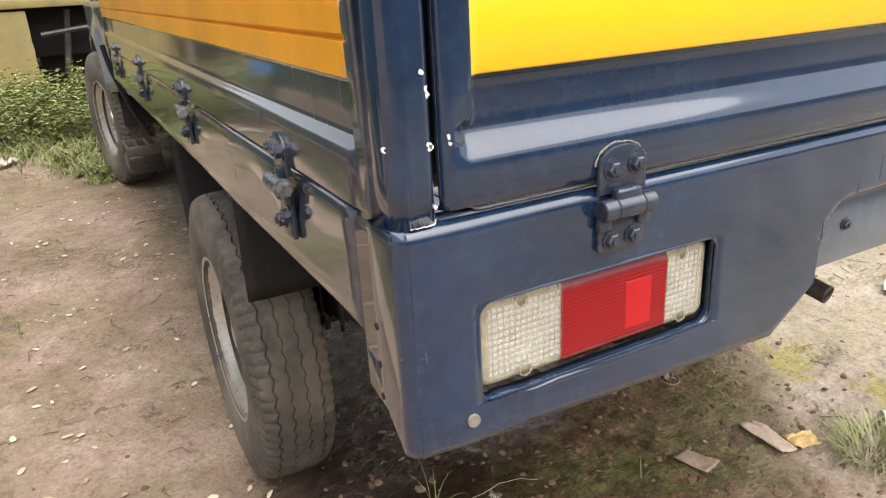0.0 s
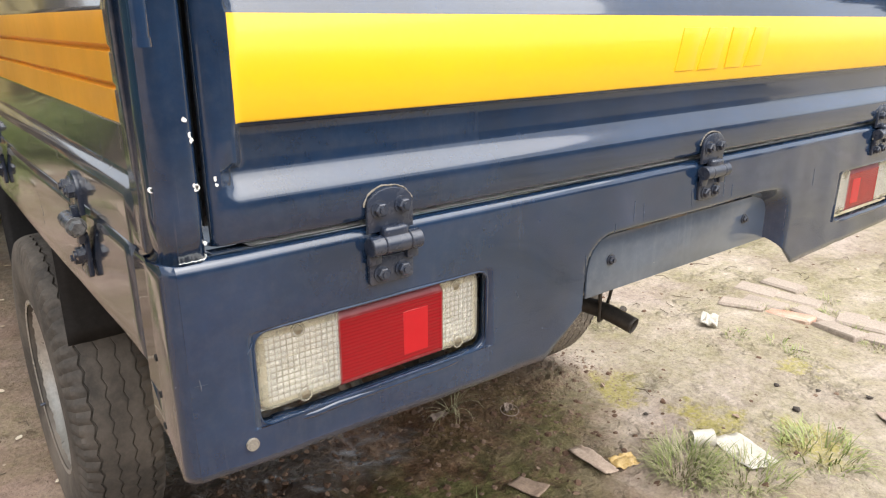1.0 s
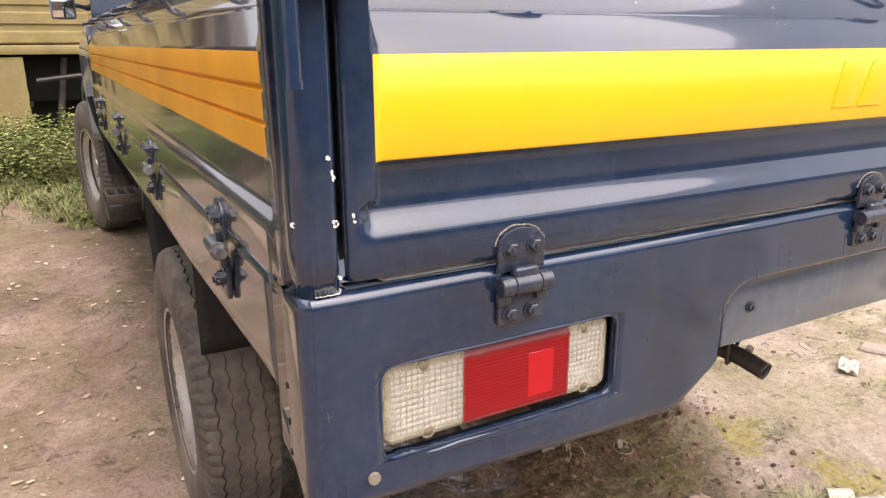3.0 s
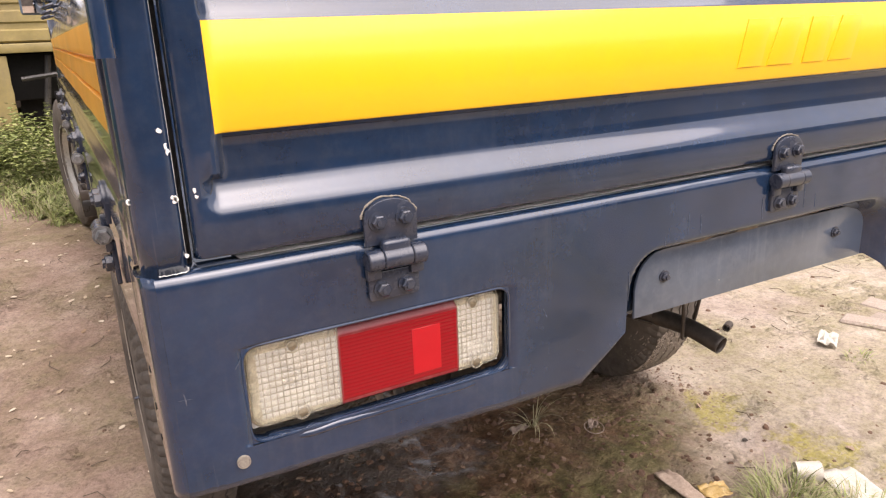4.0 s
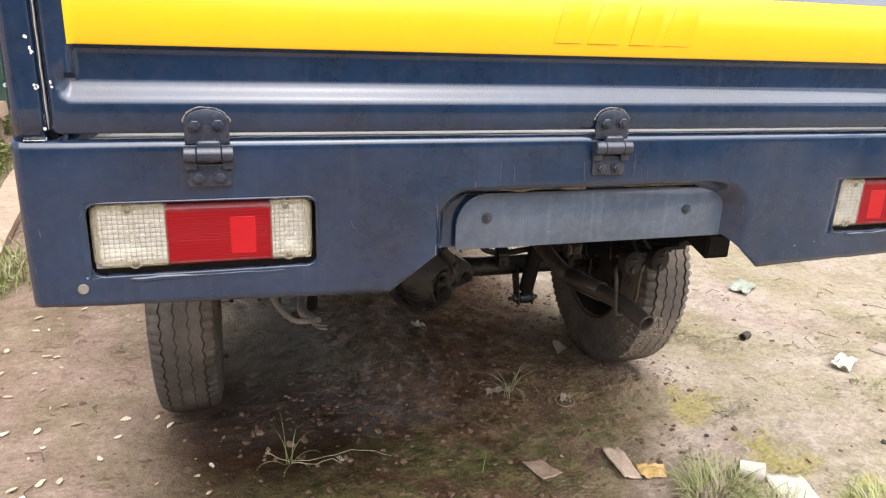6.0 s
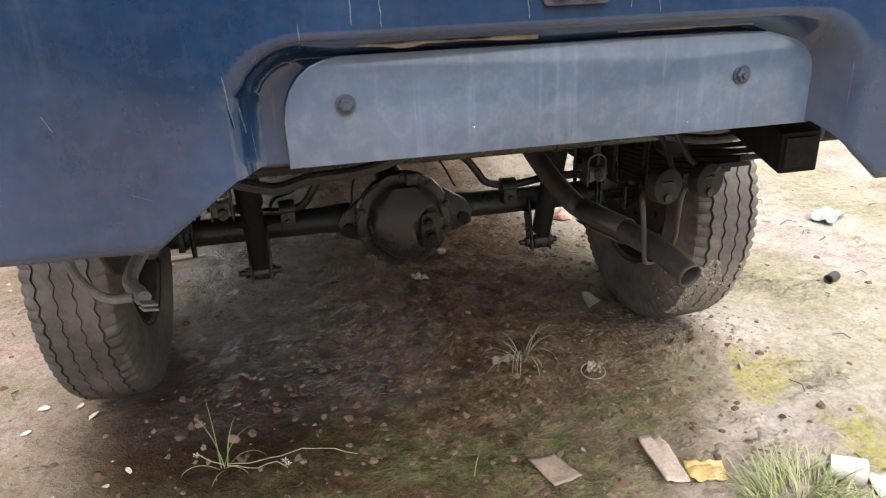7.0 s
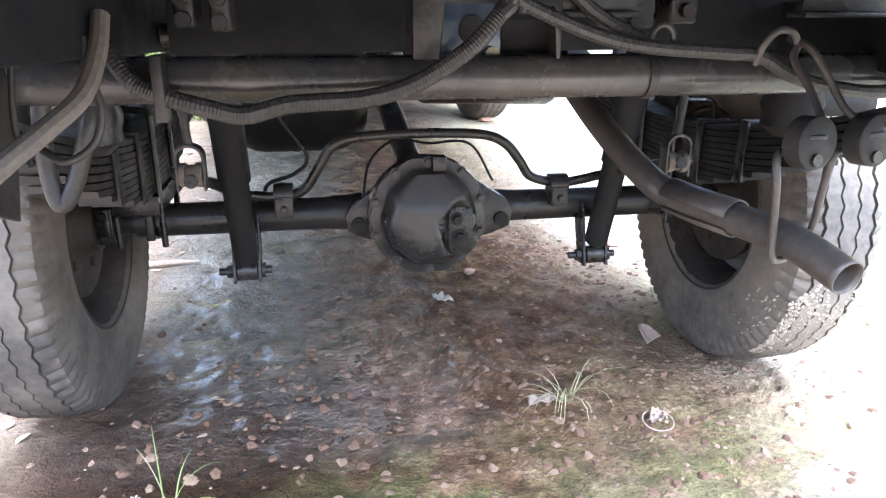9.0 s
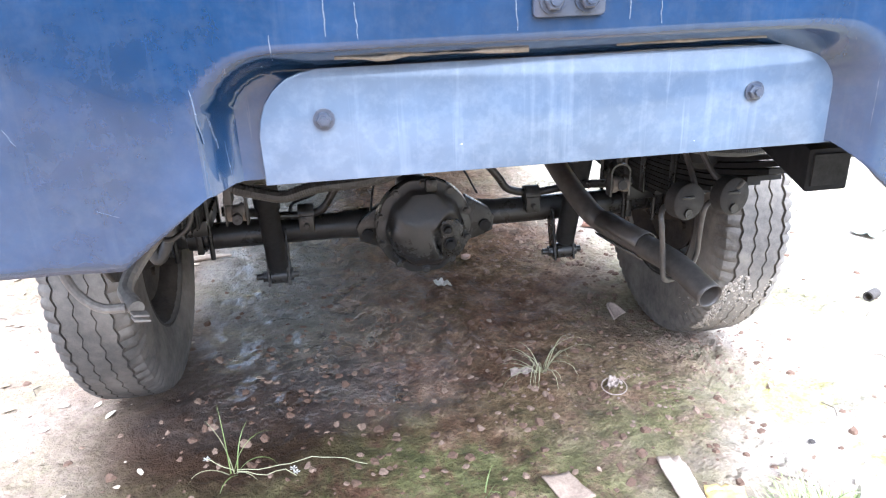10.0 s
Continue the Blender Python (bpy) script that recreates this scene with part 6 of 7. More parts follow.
# black lumps of brackets above the tube
for lo, hi in (((1.07, 0.64, 0.785), (1.13, 0.70, 0.84)), ((1.16, 0.66, 0.79), (1.20, 0.72, 0.86)), ((0.530, 0.68, 0.785), (0.556, 0.74, 0.84)), ((0.572, 0.68, 0.78), (0.598, 0.74, 0.84))):
    bm = bmesh.new()
    add_box(bm, lo, hi, 0.006, 3)
    c = (Vector(lo) + Vector(hi)) / 2
    add_bolt(bm, (c.x, lo[1], c.z + 0.008), (0, -1, 0), 0.009, 0.012)
    add_tube(bm, [(c.x, lo[1] + 0.01, c.z - 0.018), (c.x, lo[1] - 0.014, c.z - 0.018)], 0.009, 12)
    part("bracket_block", bm, DUSTY, truck)
# folded bed-mount brackets on the rail, with an open window
for cx in (1.02, 1.37):
    bm = bmesh.new()
    outer = [(cx - 0.05, 0.905), (cx - 0.062, 0.806), (cx + 0.066, 0.806), (cx + 0.054, 0.905)]
    inner = [(cx - 0.030, 0.905), (cx - 0.036, 0.838), (cx - 0.022, 0.826), (cx + 0.024, 0.826), (cx + 0.038, 0.838), (cx + 0.032, 0.905)]
    add_prism(bm, outer + inner[::-1], "Y", 0.60, 0.612, 0.001)
    add_box(bm, (cx - 0.062, 0.59, 0.799), (cx + 0.066, 0.63, 0.806), 0.001)
    part("bed_mount", bm, DUSTY, truck, "dusty grey folded bed bracket")

# mud flaps
for x0, x1 in ((0.088, 0.27), (1.52, 1.702)):
    bm = bmesh.new()
    ys, zs = steps(x0, x1, 8), steps(0.628, 0.95, 10)
    add_sheet(bm, ys, zs, lambda u, v: Vector((u, 0.90 + 0.006 * noise.noise((u * 9, v * 8, 0)), v)))
    thicken(part("mud_flap", bm, OIL, truck, "black rubber mud flap above the tyre"), 0.005)
    bm = bmesh.new()
    add_sheet(bm, ys, zs, lambda u, v: Vector((u, 1.72 - 0.15 * (0.95 - v) + 0.006 * noise.noise((u * 9, v * 8, 3)), v - 0.1)))
    thicken(part("mud_flap", bm, OIL, truck), 0.005)
    bm = bmesh.new()
    add_sheet(bm, steps(0.91, 1.72, 18), [x0, x1], lambda u, v: Vector((v, u, 0.93 - 0.25 * (u - 1.26) ** 2)))
    thicken(part("wheel_guard", bm, OIL, truck), 0.004)

# ---- cab and front end ----
CAB = paint("pale_blue_cab_paint", (0.145, 0.19, 0.245), dirt=(0.3, 0.26, 0.21), amount=0.3, rough=0.3)
k = Nodes("dark_window_glass")
k.put(Base_Color=(0.02, 0.025, 0.03), Roughness=0.06, Specular_IOR_Level=0.6)
k.bump(k.noise(3, 2), 0.05, 0.001)
GLASS = k.mat
WY, WR = 4.12, 0.455
WZ = 0.583


def cab_side(x0, s):
    """One flank of the cab: an outline with a wheel arch, pressed out over the wheel."""
    bm = bmesh.new()
    ys = steps(2.86, WY - WR, 8) + steps(WY - WR, WY + WR, 24)[1:] + steps(WY + WR, 5.0, 5)[1:]
    vs = steps(0, 1, 12)

    def place(y, v):
        low = 0.84 - 0.06 * smooth_step((y - 3.1) / 0.5)
        d = (y - WY) / WR
        if abs(d) <= 1:
            low = WZ + WR * math.sqrt(max(0, 1 - d * d)) * 0.98
            low = max(low, 0.78)
        z = low + (1.38 - low) * v
        out = 0.04 * math.exp(-(((math.hypot(y - WY, z - WZ) - WR) / 0.09) ** 2)) if z > 0.62 else 0
        tuck = 0.05 * smooth_step((z - 1.2) / 0.2)
        return Vector((x0 + s * (0.05 + tuck - out), y, z))
    add_sheet(bm, ys, vs, place)
    return bm


for x0, s in ((0.045, 1), (1.735, -1)):
    f = part("cab_side", cab_side(x0, s), CAB, truck, "pale blue-white cab side with flared wheel arch")
    thicken(f, 0.012, -1 if s > 0 else 1)
    bm = bmesh.new()
    add_sheet(bm, steps(0, math.pi, 16), steps(0, 0.3, 3), lambda a, v: Vector((x0 + s * (0.06 + v), WY + (WR + 0.002) * math.cos(a), WZ + 0.98 * (WR + 0.002) * math.sin(a))))
    part("arch_liner", bm, OIL, truck)
bm = bmesh.new()
add_box(bm, (0.10, 2.87, 0.9), (1.68, 2.90, 1.40), 0.01)
add_prism(bm, [(2.88, 1.37), (4.05, 1.37), (3.75, 2.0), (3.0, 2.05), (2.88, 1.95)], "X", 0.13, 1.65, 0.03)
add_prism(bm, [(4.05, 0.9), (5.0, 0.8), (5.0, 1.22), (4.05, 1.40)], "X", 0.16, 1.62, 0.04)
cabin = part("cabin", bm, CAB, truck, "pale blue cab with bonnet")
bm = bmesh.new()
add_prism(bm, [(2.98, 1.42), (3.93, 1.42), (3.70, 1.92), (3.02, 1.94)], "X", 0.122, 0.132, 0.004)
part("side_window", bm, GLASS, cabin)
bm = bmesh.new()
add_box(bm, (0.35, 2.865, 1.5), (1.43, 2.882, 1.85), 0.02)
part("rear_window", bm, GLASS, cabin)
bm = bmesh.new()
add_box(bm, (-0.055, 3.80, 1.395), (0.065, 3.835, 1.55), 0.016, 3)
mir = part("door_mirror", bm, CAB, truck, "pale plastic door mirror")
bm = bmesh.new()
add_box(bm, (-0.045, 3.794, 1.405), (0.055, 3.80, 1.54), 0.001)
k = Nodes("mirror_silver")
k.put(Base_Color=k.mix(k.noise(20, 4), (0.85, 0.86, 0.88), (0.7, 0.71, 0.72)), Metallic=1.0, Roughness=0.04)
part("mirror_glass", bm, k.mat, mir)
bm = bmesh.new()
add_tube(bm, spline([(0.05, 3.82, 1.47), (0.10, 3.83, 1.46), (0.15, 3.85, 1.44)], 4), 0.011, 8)
part("mirror_arm", bm, BLACK_IRON, mir)
bm = bmesh.new()
add_tube(bm, spline([(0.032, 2.9, 1.053), (0.046, 2.9, 0.959), (0.071, 2.9, 0.861), (0.106, 2.9, 0.747), (0.152, 2.9, 0.654)], 6), 0.011, 8)
part("fender_hose", bm, OIL, truck, "black rubber hose hanging behind the front wheel")
# unseen floor and bumper, added to keep light off the ground below
bm = bmesh.new()
add_box(bm, (0.14, 2.88, 0.80), (1.64, 4.95, 0.83), 0.008)
part("unseen_cab_floor", bm, RAIL_BLACK, truck)
bm = bmesh.new()
add_box(bm, (0.06, 5.0, 0.46), (1.72, 5.08, 0.84), 0.03, 3)
part("unseen_front_bumper", bm, CAB, truck)
# slotted side step
bm = bmesh.new()
add_box(bm, (0.045, 3.02, 0.46), (0.20, 3.24, 0.545), 0.012)
step = part("side_step", bm, BLACK_METAL, truck, "black box step with slotted tread")
for i in range(4):
    bm = bmesh.new()
    add_box(bm, (0.048 + i * 0.0455, 3.03, 0.572), (0.062 + i * 0.0455, 3.23, 0.586), 0.004)
    part("tread_bar", bm, EXHAUST, step)
for y in (3.025, 3.222):
    bm = bmesh.new()
    add_box(bm, (0.046, y, 0.540), (0.198, y + 0.016, 0.588), 0.004)
    part("tread_bar", bm, EXHAUST, step)

# ---- surroundings ----
WOOD = rough_stuff("weathered_wood", (0.16, 0.11, 0.075), (0.34, 0.26, 0.19), 8, 0.9, 0.0, 0.5, 0.003, (0.42, 0.35, 0.28), 0.5)
PALE_WOOD = rough_stuff("pale_sawn_board", (0.35, 0.25, 0.18), (0.54, 0.415, 0.315), 6, 0.85, 0.0, 0.4, 0.002, (0.2, 0.15, 0.11), 0.4)
GREEN = paint("faded_green_paint", (0.022, 0.075, 0.058), dirt=(0.26, 0.25, 0.21), amount=0.55, rough=0.5)
DARK_SHED = rough_stuff("old_dark_timber", (0.035, 0.027, 0.022), (0.13, 0.10, 0.078), 5, 0.9)
OLD_YELLOW = paint("dusty_yellow_paint", (0.27, 0.21, 0.075), dirt=(0.2, 0.16, 0.10), amount=0.8, rough=0.5, coat=0.2, shade=(0.7, 1.15))
CLEAN_YELLOW = paint("bright_yellow_cab_paint", (0.85, 0.55, 0.02), dirt=(0.5, 0.4, 0.2), amount=0.2, rough=0.3)
LEAF_G = [rough_stuff("weed_leaf_" + n, a, b, 40, 0.6) for n, a, b in (("dark", (0.075, 0.10, 0.025), (0.16, 0.19, 0.055)), ("light", (0.16, 0.20, 0.055), (0.30, 0.33, 0.11)), ("dry", (0.2, 0.18, 0.09), (0.34, 0.31, 0.18)))]


def wobble_box(bm, lo, hi, n, amp, seed):
    """A sawn board: a box cut along its length with slightly uneven faces."""
    axis = max(range(3), key=lambda i: hi[i] - lo[i])
    rows = []
    for t in steps(0, 1, n):
        c = [lo[axis] + (hi[axis] - lo[axis]) * t]
        u, v = [i for i in range(3) if i != axis]
        row = []
        for a, b in ((0, 0), (1, 0), (1, 1), (0, 1)):
            p = [0.0] * 3
            p[axis] = c[0]
            p[u] = (lo[u], hi[u])[a] + amp * noise.noise((t * 7 + a * 3, b * 5, seed))
            p[v] = (lo[v], hi[v])[b] + amp * noise.noise((t * 6 + a * 4, b * 2, seed + 9))
            row.append(bm.verts.new(p))
        rows.append(row)
    for a, b in zip(rows, rows[1:]):
        for i in range(4):
            bm.faces.new((a[i], a[(i + 1) % 4], b[(i + 1) % 4], b[i]))
    bm.faces.new(rows[0][::-1]), bm.faces.new(rows[-1])


# unseen plain wall behind the walk, added to darken what the paint reflects
bm = bmesh.new()
wobble_box(bm, (-12, -7.2, -0.05), (14, -7.0, 2.7), 30, 0.02, 4)
tagged(solo("unseen_wall_south", bm, rough_stuff("old_grey_brown_render", (0.14, 0.12, 0.10), (0.27, 0.235, 0.2), 1.5, 0.9, 0.0, 0.4, 0.004, (0.09, 0.08, 0.065), 0.6), "plain unseen wall added to darken the paint's reflections", "wall"), kind="structure")

# long board lying on the ground
bm = bmesh.new()
rows = []
for t in steps(0, 1, 40):
    y = 1.02 + 3.05 * t
    xr = -0.628 - 0.066 * (y - 1.0)
    z = rise(xr, y) + 0.012
    th = 0.042 + 0.004 * noise.noise((t * 9, 0, 0))
    w = 0.165 + 0.01 * noise.noise((t * 14, 3, 0)) - (0.06 * smooth_step((t - 0.97) / 0.03))
    rows.append([bm.verts.new(p) for p in ((xr, y, z), (xr - w, y + 0.02, z + 0.008), (xr - w, y + 0.02, z + th + 0.008), (xr + 0.004 * noise.noise((t * 20, 1, 1)), y, z + th))])
for a, b in zip(rows, rows[1:]):
    for i in range(4):
        bm.faces.new((a[i], a[(i + 1) % 4], b[(i + 1) % 4], b[i]))
bm.faces.new(rows[0][::-1]), bm.faces.new(rows[-1])
solo("plank", bm, PALE_WOOD, "long pale sawn board lying on the earth", "plank", smooth=30)

# green wooden lorry body standing on its joists
gx, gy0, gy1 = -1.22, 1.2, 4.9
lorry = thing("wooden_lorry_body", "faded green boarded lorry body set down on timber joists", "lorry body", at=(0, 0, 0))
bm = bmesh.new()
wobble_box(bm, (gx - 0.10, gy0, 0.475), (gx + 0.02, gy1, 0.575), 20, 0.006, 3)
part("bottom_rail", bm, PALE_WOOD, lorry, "bare weathered bottom rail")
for i in range(9):
    y = gy0 + 0.1 + i * 0.43
    if y > gy1:
        break
    bm = bmesh.new()
    zlow = rise(gx, y) - 0.02
    wobble_box(bm, (gx - 1.6, y, 0.30), (gx - 0.01, y + 0.09, 0.50), 8, 0.006, i)
    j = part("joist", bm, WOOD, lorry)
    bm = bmesh.new()
    wobble_box(bm, (gx - 0.16, y - 0.02, zlow), (gx - 0.05, y + 0.11, 0.31), 4, 0.01, i + 20)
    part("packing_block", bm, WOOD, lorry)
n = 20
for i in range(n):
    y = gy0 + (gy1 - gy0 - 0.03) * i / n
    bm = bmesh.new()
    wobble_box(bm, (gx - 0.035 - 0.006 * (i % 3), y + 0.014, 0.577), (gx - 0.008 + 0.004 * (i % 2), y + (gy1 - gy0) / n - 0.016, 1.75), 6, 0.003, i + 40)
    part("board", bm, GREEN, lorry)
for z in (0.90, 1.35):
    bm = bmesh.new()
    wobble_box(bm, (gx - 0.006, gy0, z), (gx + 0.022, gy1 + 0.01, z + 0.055), 20, 0.003, z)
    part("batten", bm, GREEN, lorry)
for y in (gy1 - 0.04, gy1 - 0.9, gy1 - 1.8, gy1 - 2.7):
    bm = bmesh.new()
    wobble_box(bm, (gx - 0.006, y, 0.577), (gx + 0.035, y + 0.06, 1.75), 6, 0.003, y)
    part("upright", bm, GREEN, lorry)
    for z in (1.12, 1.5):
        bm = bmesh.new()
        add_tube(bm, spline([(gx + 0.03, y + 0.03, z + 0.06), (gx + 0.06, y + 0.03, z + 0.04), (gx + 0.055, y + 0.03, z - 0.02), (gx + 0.03, y + 0.03, z - 0.03)], 4), 0.008, 6)
        part("hook", bm, DUSTY, lorry)
bm = bmesh.new()
wobble_box(bm, (gx - 1.6, gy1 - 0.03, 0.577), (gx - 0.03, gy1, 1.75), 8, 0.004, 77)
part("end_board", bm, GREEN, lorry)
bm = bmesh.new()
wobble_box(bm, (gx - 1.6, gy0, 0.50), (gx - 1.5, gy1, 1.75), 6, 0.004, 78)
part("far_side", bm, GREEN, lorry)
bm = bmesh.new()
wobble_box(bm, (gx - 1.6, gy0, 0.545), (gx - 0.1, gy1, 0.575), 6, 0.004, 79)
part("floor_boards", bm, WOOD, lorry)
# short dark board leaning on the lorry's corner
bm = bmesh.new()
wobble_box(bm, (-0.05, -0.02, 0), (0.05, 0.02, 0.45), 6, 0.004, 5)
lean = solo("leaning_board", bm, DARK_SHED, "short dark board leaning against the green lorry body", "board", smooth=30)
lean.matrix_world = pose(-1.02, 4.98, rise(-1.02, 4.98) - 0.01, 0, -28, 15)

# yellow goods vehicle ahead of the truck
van = thing("yellow_goods_vehicle", "dusty yellow ribbed box vehicle with dark underside, parked ahead", "truck", at=(0, 0, 0))
vy = 6.9
bm = bmesh.new()
prof = []
z = 1.27
while z < 3.0:
    prof += [(z, 0.0), (z + 0.015, -0.02), (z + 0.10, -0.02), (z + 0.115, 0.0)]
    z += 0.16
zz = [p[0] for p in prof]
off = dict(prof)
add_sheet(bm, steps(-0.78, 2.6, 20), zz, lambda u, v: Vector((u, vy + off[v], v)))
add_box(bm, (-0.78, vy + 0.01, 1.27), (2.6, vy + 2.0, 3.0))
part("box_body", bm, OLD_YELLOW, van)
bm = bmesh.new()
add_box(bm, (-0.8, vy - 0.05, 1.18), (2.65, vy + 0.03, 1.262), 0.012)
part("lower_sill", bm, OLD_YELLOW, van)
bm = bmesh.new()
wobble_box(bm, (-0.78, vy - 0.02, 0.5), (-0.28, vy + 0.02, 1.16), 8, 0.006, 4)
part("side_locker", bm, OLD_YELLOW, van, "dented yellow locker panel")
bm = bmesh.new()
add_box(bm, (-0.26, vy + 0.5, 0.55), (2.4, vy + 0.8, 1.16), 0.02)
add_box(bm, (-0.7, vy + 0.3, 0.75), (2.4, vy + 1.8, 1.17), 0.02)
part("underframe", bm, OIL, van)
for x in (-0.05, 0.35):
    bm = bmesh.new()
    add_tube(bm, [(x, vy + 0.1, 0.6), (x + 0.1, vy + 0.12, 1.15)], 0.03, 8)
    add_tube(bm, [(x - 0.15, vy + 0.1, 0.95), (x + 0.3, vy + 0.1, 1.0)], 0.025, 8)
    part("strut", bm, DUSTY, van)
for wx in (-0.4, 1.6):
    bm = bmesh.new()
    add_lathe(bm, [(0.0, 0.25), (-0.02, 0.3), (0.0, 0.44), (0.03, 0.48), (0.25, 0.48), (0.28, 0.44), (0.28, 0.2)], 36, "Y", (wx, vy + 0.9, 0.80))
    part("wheel", bm, RUBBER, van)

# dark timber shed far behind
shed = thing("timber_shed", "dark open timber shed with rough posts at the yard's end", "shed", at=(0, 0, 0))
bm = bmesh.new()
wobble_box(bm, (-6.5, 11.0, 0.2), (3.5, 11.1, 3.0), 12, 0.03, 1)
part("back_wall", bm, DARK_SHED, shed)
bm = bmesh.new()
add_box(bm, (-6.6, 9.3, 2.6), (3.6, 11.2, 2.68))
part("roof", bm, DARK_SHED, shed)
for i, x in enumerate((-4.4, -3.2, -2.35, -1.45)):
    bm = bmesh.new()
    wobble_box(bm, (x, 9.4, 0.2), (x + 0.09, 9.5, 2.62), 6, 0.015, i)
    part("post", bm, WOOD, shed)
for i, z in enumerate((0.75, 1.05, 1.5)):
    bm = bmesh.new()
    wobble_box(bm, (-5.5, 10.2, z), (-1.0, 10.28, z + 0.13), 8, 0.02, i + 8)
    part("rail", bm, DARK_SHED, shed)
bm = bmesh.new()
wobble_box(bm, (-1.36, 6.45, 0.3), (-1.30, 6.50, 1.25), 6, 0.004, 2)
solo("stake", bm, rough_stuff("orange_brown_stake", (0.3, 0.15, 0.05), (0.45, 0.25, 0.1), 10, 0.8), "thin orange-brown wooden stake standing in weeds", "stake", smooth=30)
TARP = rough_stuff("blue_tarp", (0.02, 0.12, 0.42), (0.06, 0.22, 0.6), 8, 0.5)
bm = bmesh.new()
add_sheet(bm, steps(-2.3, -1.5, 16), steps(7.6, 8.3, 14), lambda u, v: Vector((u, v, 0.36 + 0.14 * math.exp(-(((u + 1.9) / 0.3) ** 2) - ((v - 7.95) / 0.25) ** 2) + 0.05 * noise.noise((u * 6, v * 6, 0)))))
solo("tarpaulin", bm, TARP, "crumpled bright blue tarpaulin heaped on the weeds", "tarpaulin")

# ---- parked lorry on the open side ----
big = thing("yellow_lorry", "heavy lorry with yellow cab, black mudguard and ten-stud wheel", "truck", at=(0, 0, 0))
bx, by, bz = 7.05, 1.60, 0.51
bm = bmesh.new()
prof = [(0.13, 0.27), (0.14, 0.30), (0.15, 0.38), (0.145, 0.46), (0.12, 0.495)]
tread = [(-0.12, 0.495), (-0.145, 0.46), (-0.15, 0.38), (-0.14, 0.30), (-0.13, 0.27)]
add_lathe(bm, tread[::-1] + [(-0.11, 0.508), (-0.03, 0.512), (-0.028, 0.502), (0.028, 0.502), (0.03, 0.512), (0.11, 0.508)] + prof[::-1], 168, "X", closed=True, wave=lambda j, k2, h, r: (h * 0.93, r - 0.02) if r > 0.455 and abs(h) > 0.1 and k2 % 3 == 0 else (h, r))
bw = part("wheel", bm, RUBBER, big)
bw.matrix_basis = pose(bx, by, bz)
GREY_RIM = rough_stuff("blue_grey_rim_paint", (0.3, 0.33, 0.36), (0.5, 0.52, 0.53), 9, 0.4, 0.4, 0.3, 0.001, (0.25, 0.2, 0.16), 0.5)
bm = bmesh.new()
add_lathe(bm, [(-0.145, 0.275), (-0.15, 0.285), (-0.135, 0.283), (-0.125, 0.265), (-0.08, 0.25), (-0.075, 0.18), (-0.06, 0.175), (0.1, 0.25)], 48, "X")
part("rim", bm, GREY_RIM, bw)
bm = bmesh.new()
add_lathe(bm, [(-0.06, 0.19), (-0.085, 0.18), (-0.09, 0.11), (-0.12, 0.095), (-0.15, 0.07), (-0.155, 0.045), (-0.175, 0.04), (-0.178, 0.0)], 36, "X")
HUB = rough_stuff("dusty_grey_hub", (0.2, 0.17, 0.145), (0.42, 0.38, 0.33), 12, 0.7, 0.2, 0.4)
part("hub", bm, HUB, bw, "dusty hub")
for i in range(10):
    a = i * math.pi / 5
    bm = bmesh.new()
    add_tube(bm, [(-0.085, 0.145 * math.cos(a), 0.145 * math.sin(a)), (-0.125, 0.145 * math.cos(a), 0.145 * math.sin(a))], 0.021, 6)
    part("stud", bm, HUB, bw)
    if i % 2:
        # black disc paints the shade in the vent
        bm = bmesh.new()
        add_tube(bm, [(-0.0785, 0.215 * math.cos(a + 0.3), 0.215 * math.sin(a + 0.3)), (-0.08, 0.215 * math.cos(a + 0.3), 0.215 * math.sin(a + 0.3))], 0.018, 10)
        part("vent_hole", bm, SOOT_AND_SHADE, bw)
bm = bmesh.new()
add_sheet(bm, steps(-0.35, math.pi + 0.15, 24), steps(0.0, 1.0, 5), lambda a, v: Vector((bx - 0.12 + (0.0 if v < 0.99 else 0.05), by + (0.66 + 0.28 * v) * math.cos(a), bz + (0.66 + 0.22 * v) * math.sin(a))))
thicken(part("mudguard", bm, rough_stuff("black_mudguard", (0.012, 0.012, 0.013), (0.03, 0.03, 0.032), 6, 0.6), big, "dented black mudguard"), 0.02)
bm = bmesh.new()
add_sheet(bm, steps(-0.3, math.pi + 0.3, 18), [0, 0.6], lambda a, v: Vector((bx - 0.12 + v, by + 0.66 * math.cos(a), bz + 0.66 * math.sin(a))))
part("arch_liner", bm, OIL, big)
bm = bmesh.new()
add_box(bm, (bx - 0.135, 1.27, 1.335), (bx - 0.12, 1.47, 1.385), 0.004)
part("side_marker", bm, rough_stuff("amber_plastic", (0.5, 0.12, 0.04), (0.6, 0.2, 0.08), 20, 0.3), big, "amber side marker")
bm = bmesh.new()
add_box(bm, (bx - 0.10, -0.6, 1.44), (bx + 2.1, 1.02, 2.9), 0.05, 3)
add_box(bm, (bx - 0.10, 1.035, 1.44), (bx + 2.1, 2.7, 2.9), 0.05, 3)
part("cab", bm, CLEAN_YELLOW, big, "bright yellow cab side with a panel joint")
bm = bmesh.new()
add_box(bm, (bx + 0.1, -0.5, 0.6), (bx + 2.0, 6.0, 1.2), 0.03)
part("chassis", bm, OIL, big)
bm = bmesh.new()
add_box(bm, (bx - 0.1, 2.9, 1.3), (bx + 2.2, 8.5, 2.9), 0.03)
part("load_body", bm, CLEAN_YELLOW, big)
for wy in (5.5, 7.0):
    again("wheel", bw, big, pose(bx, wy, bz))

# ---- litter, stones and plants ----
rg = random.Random(21)


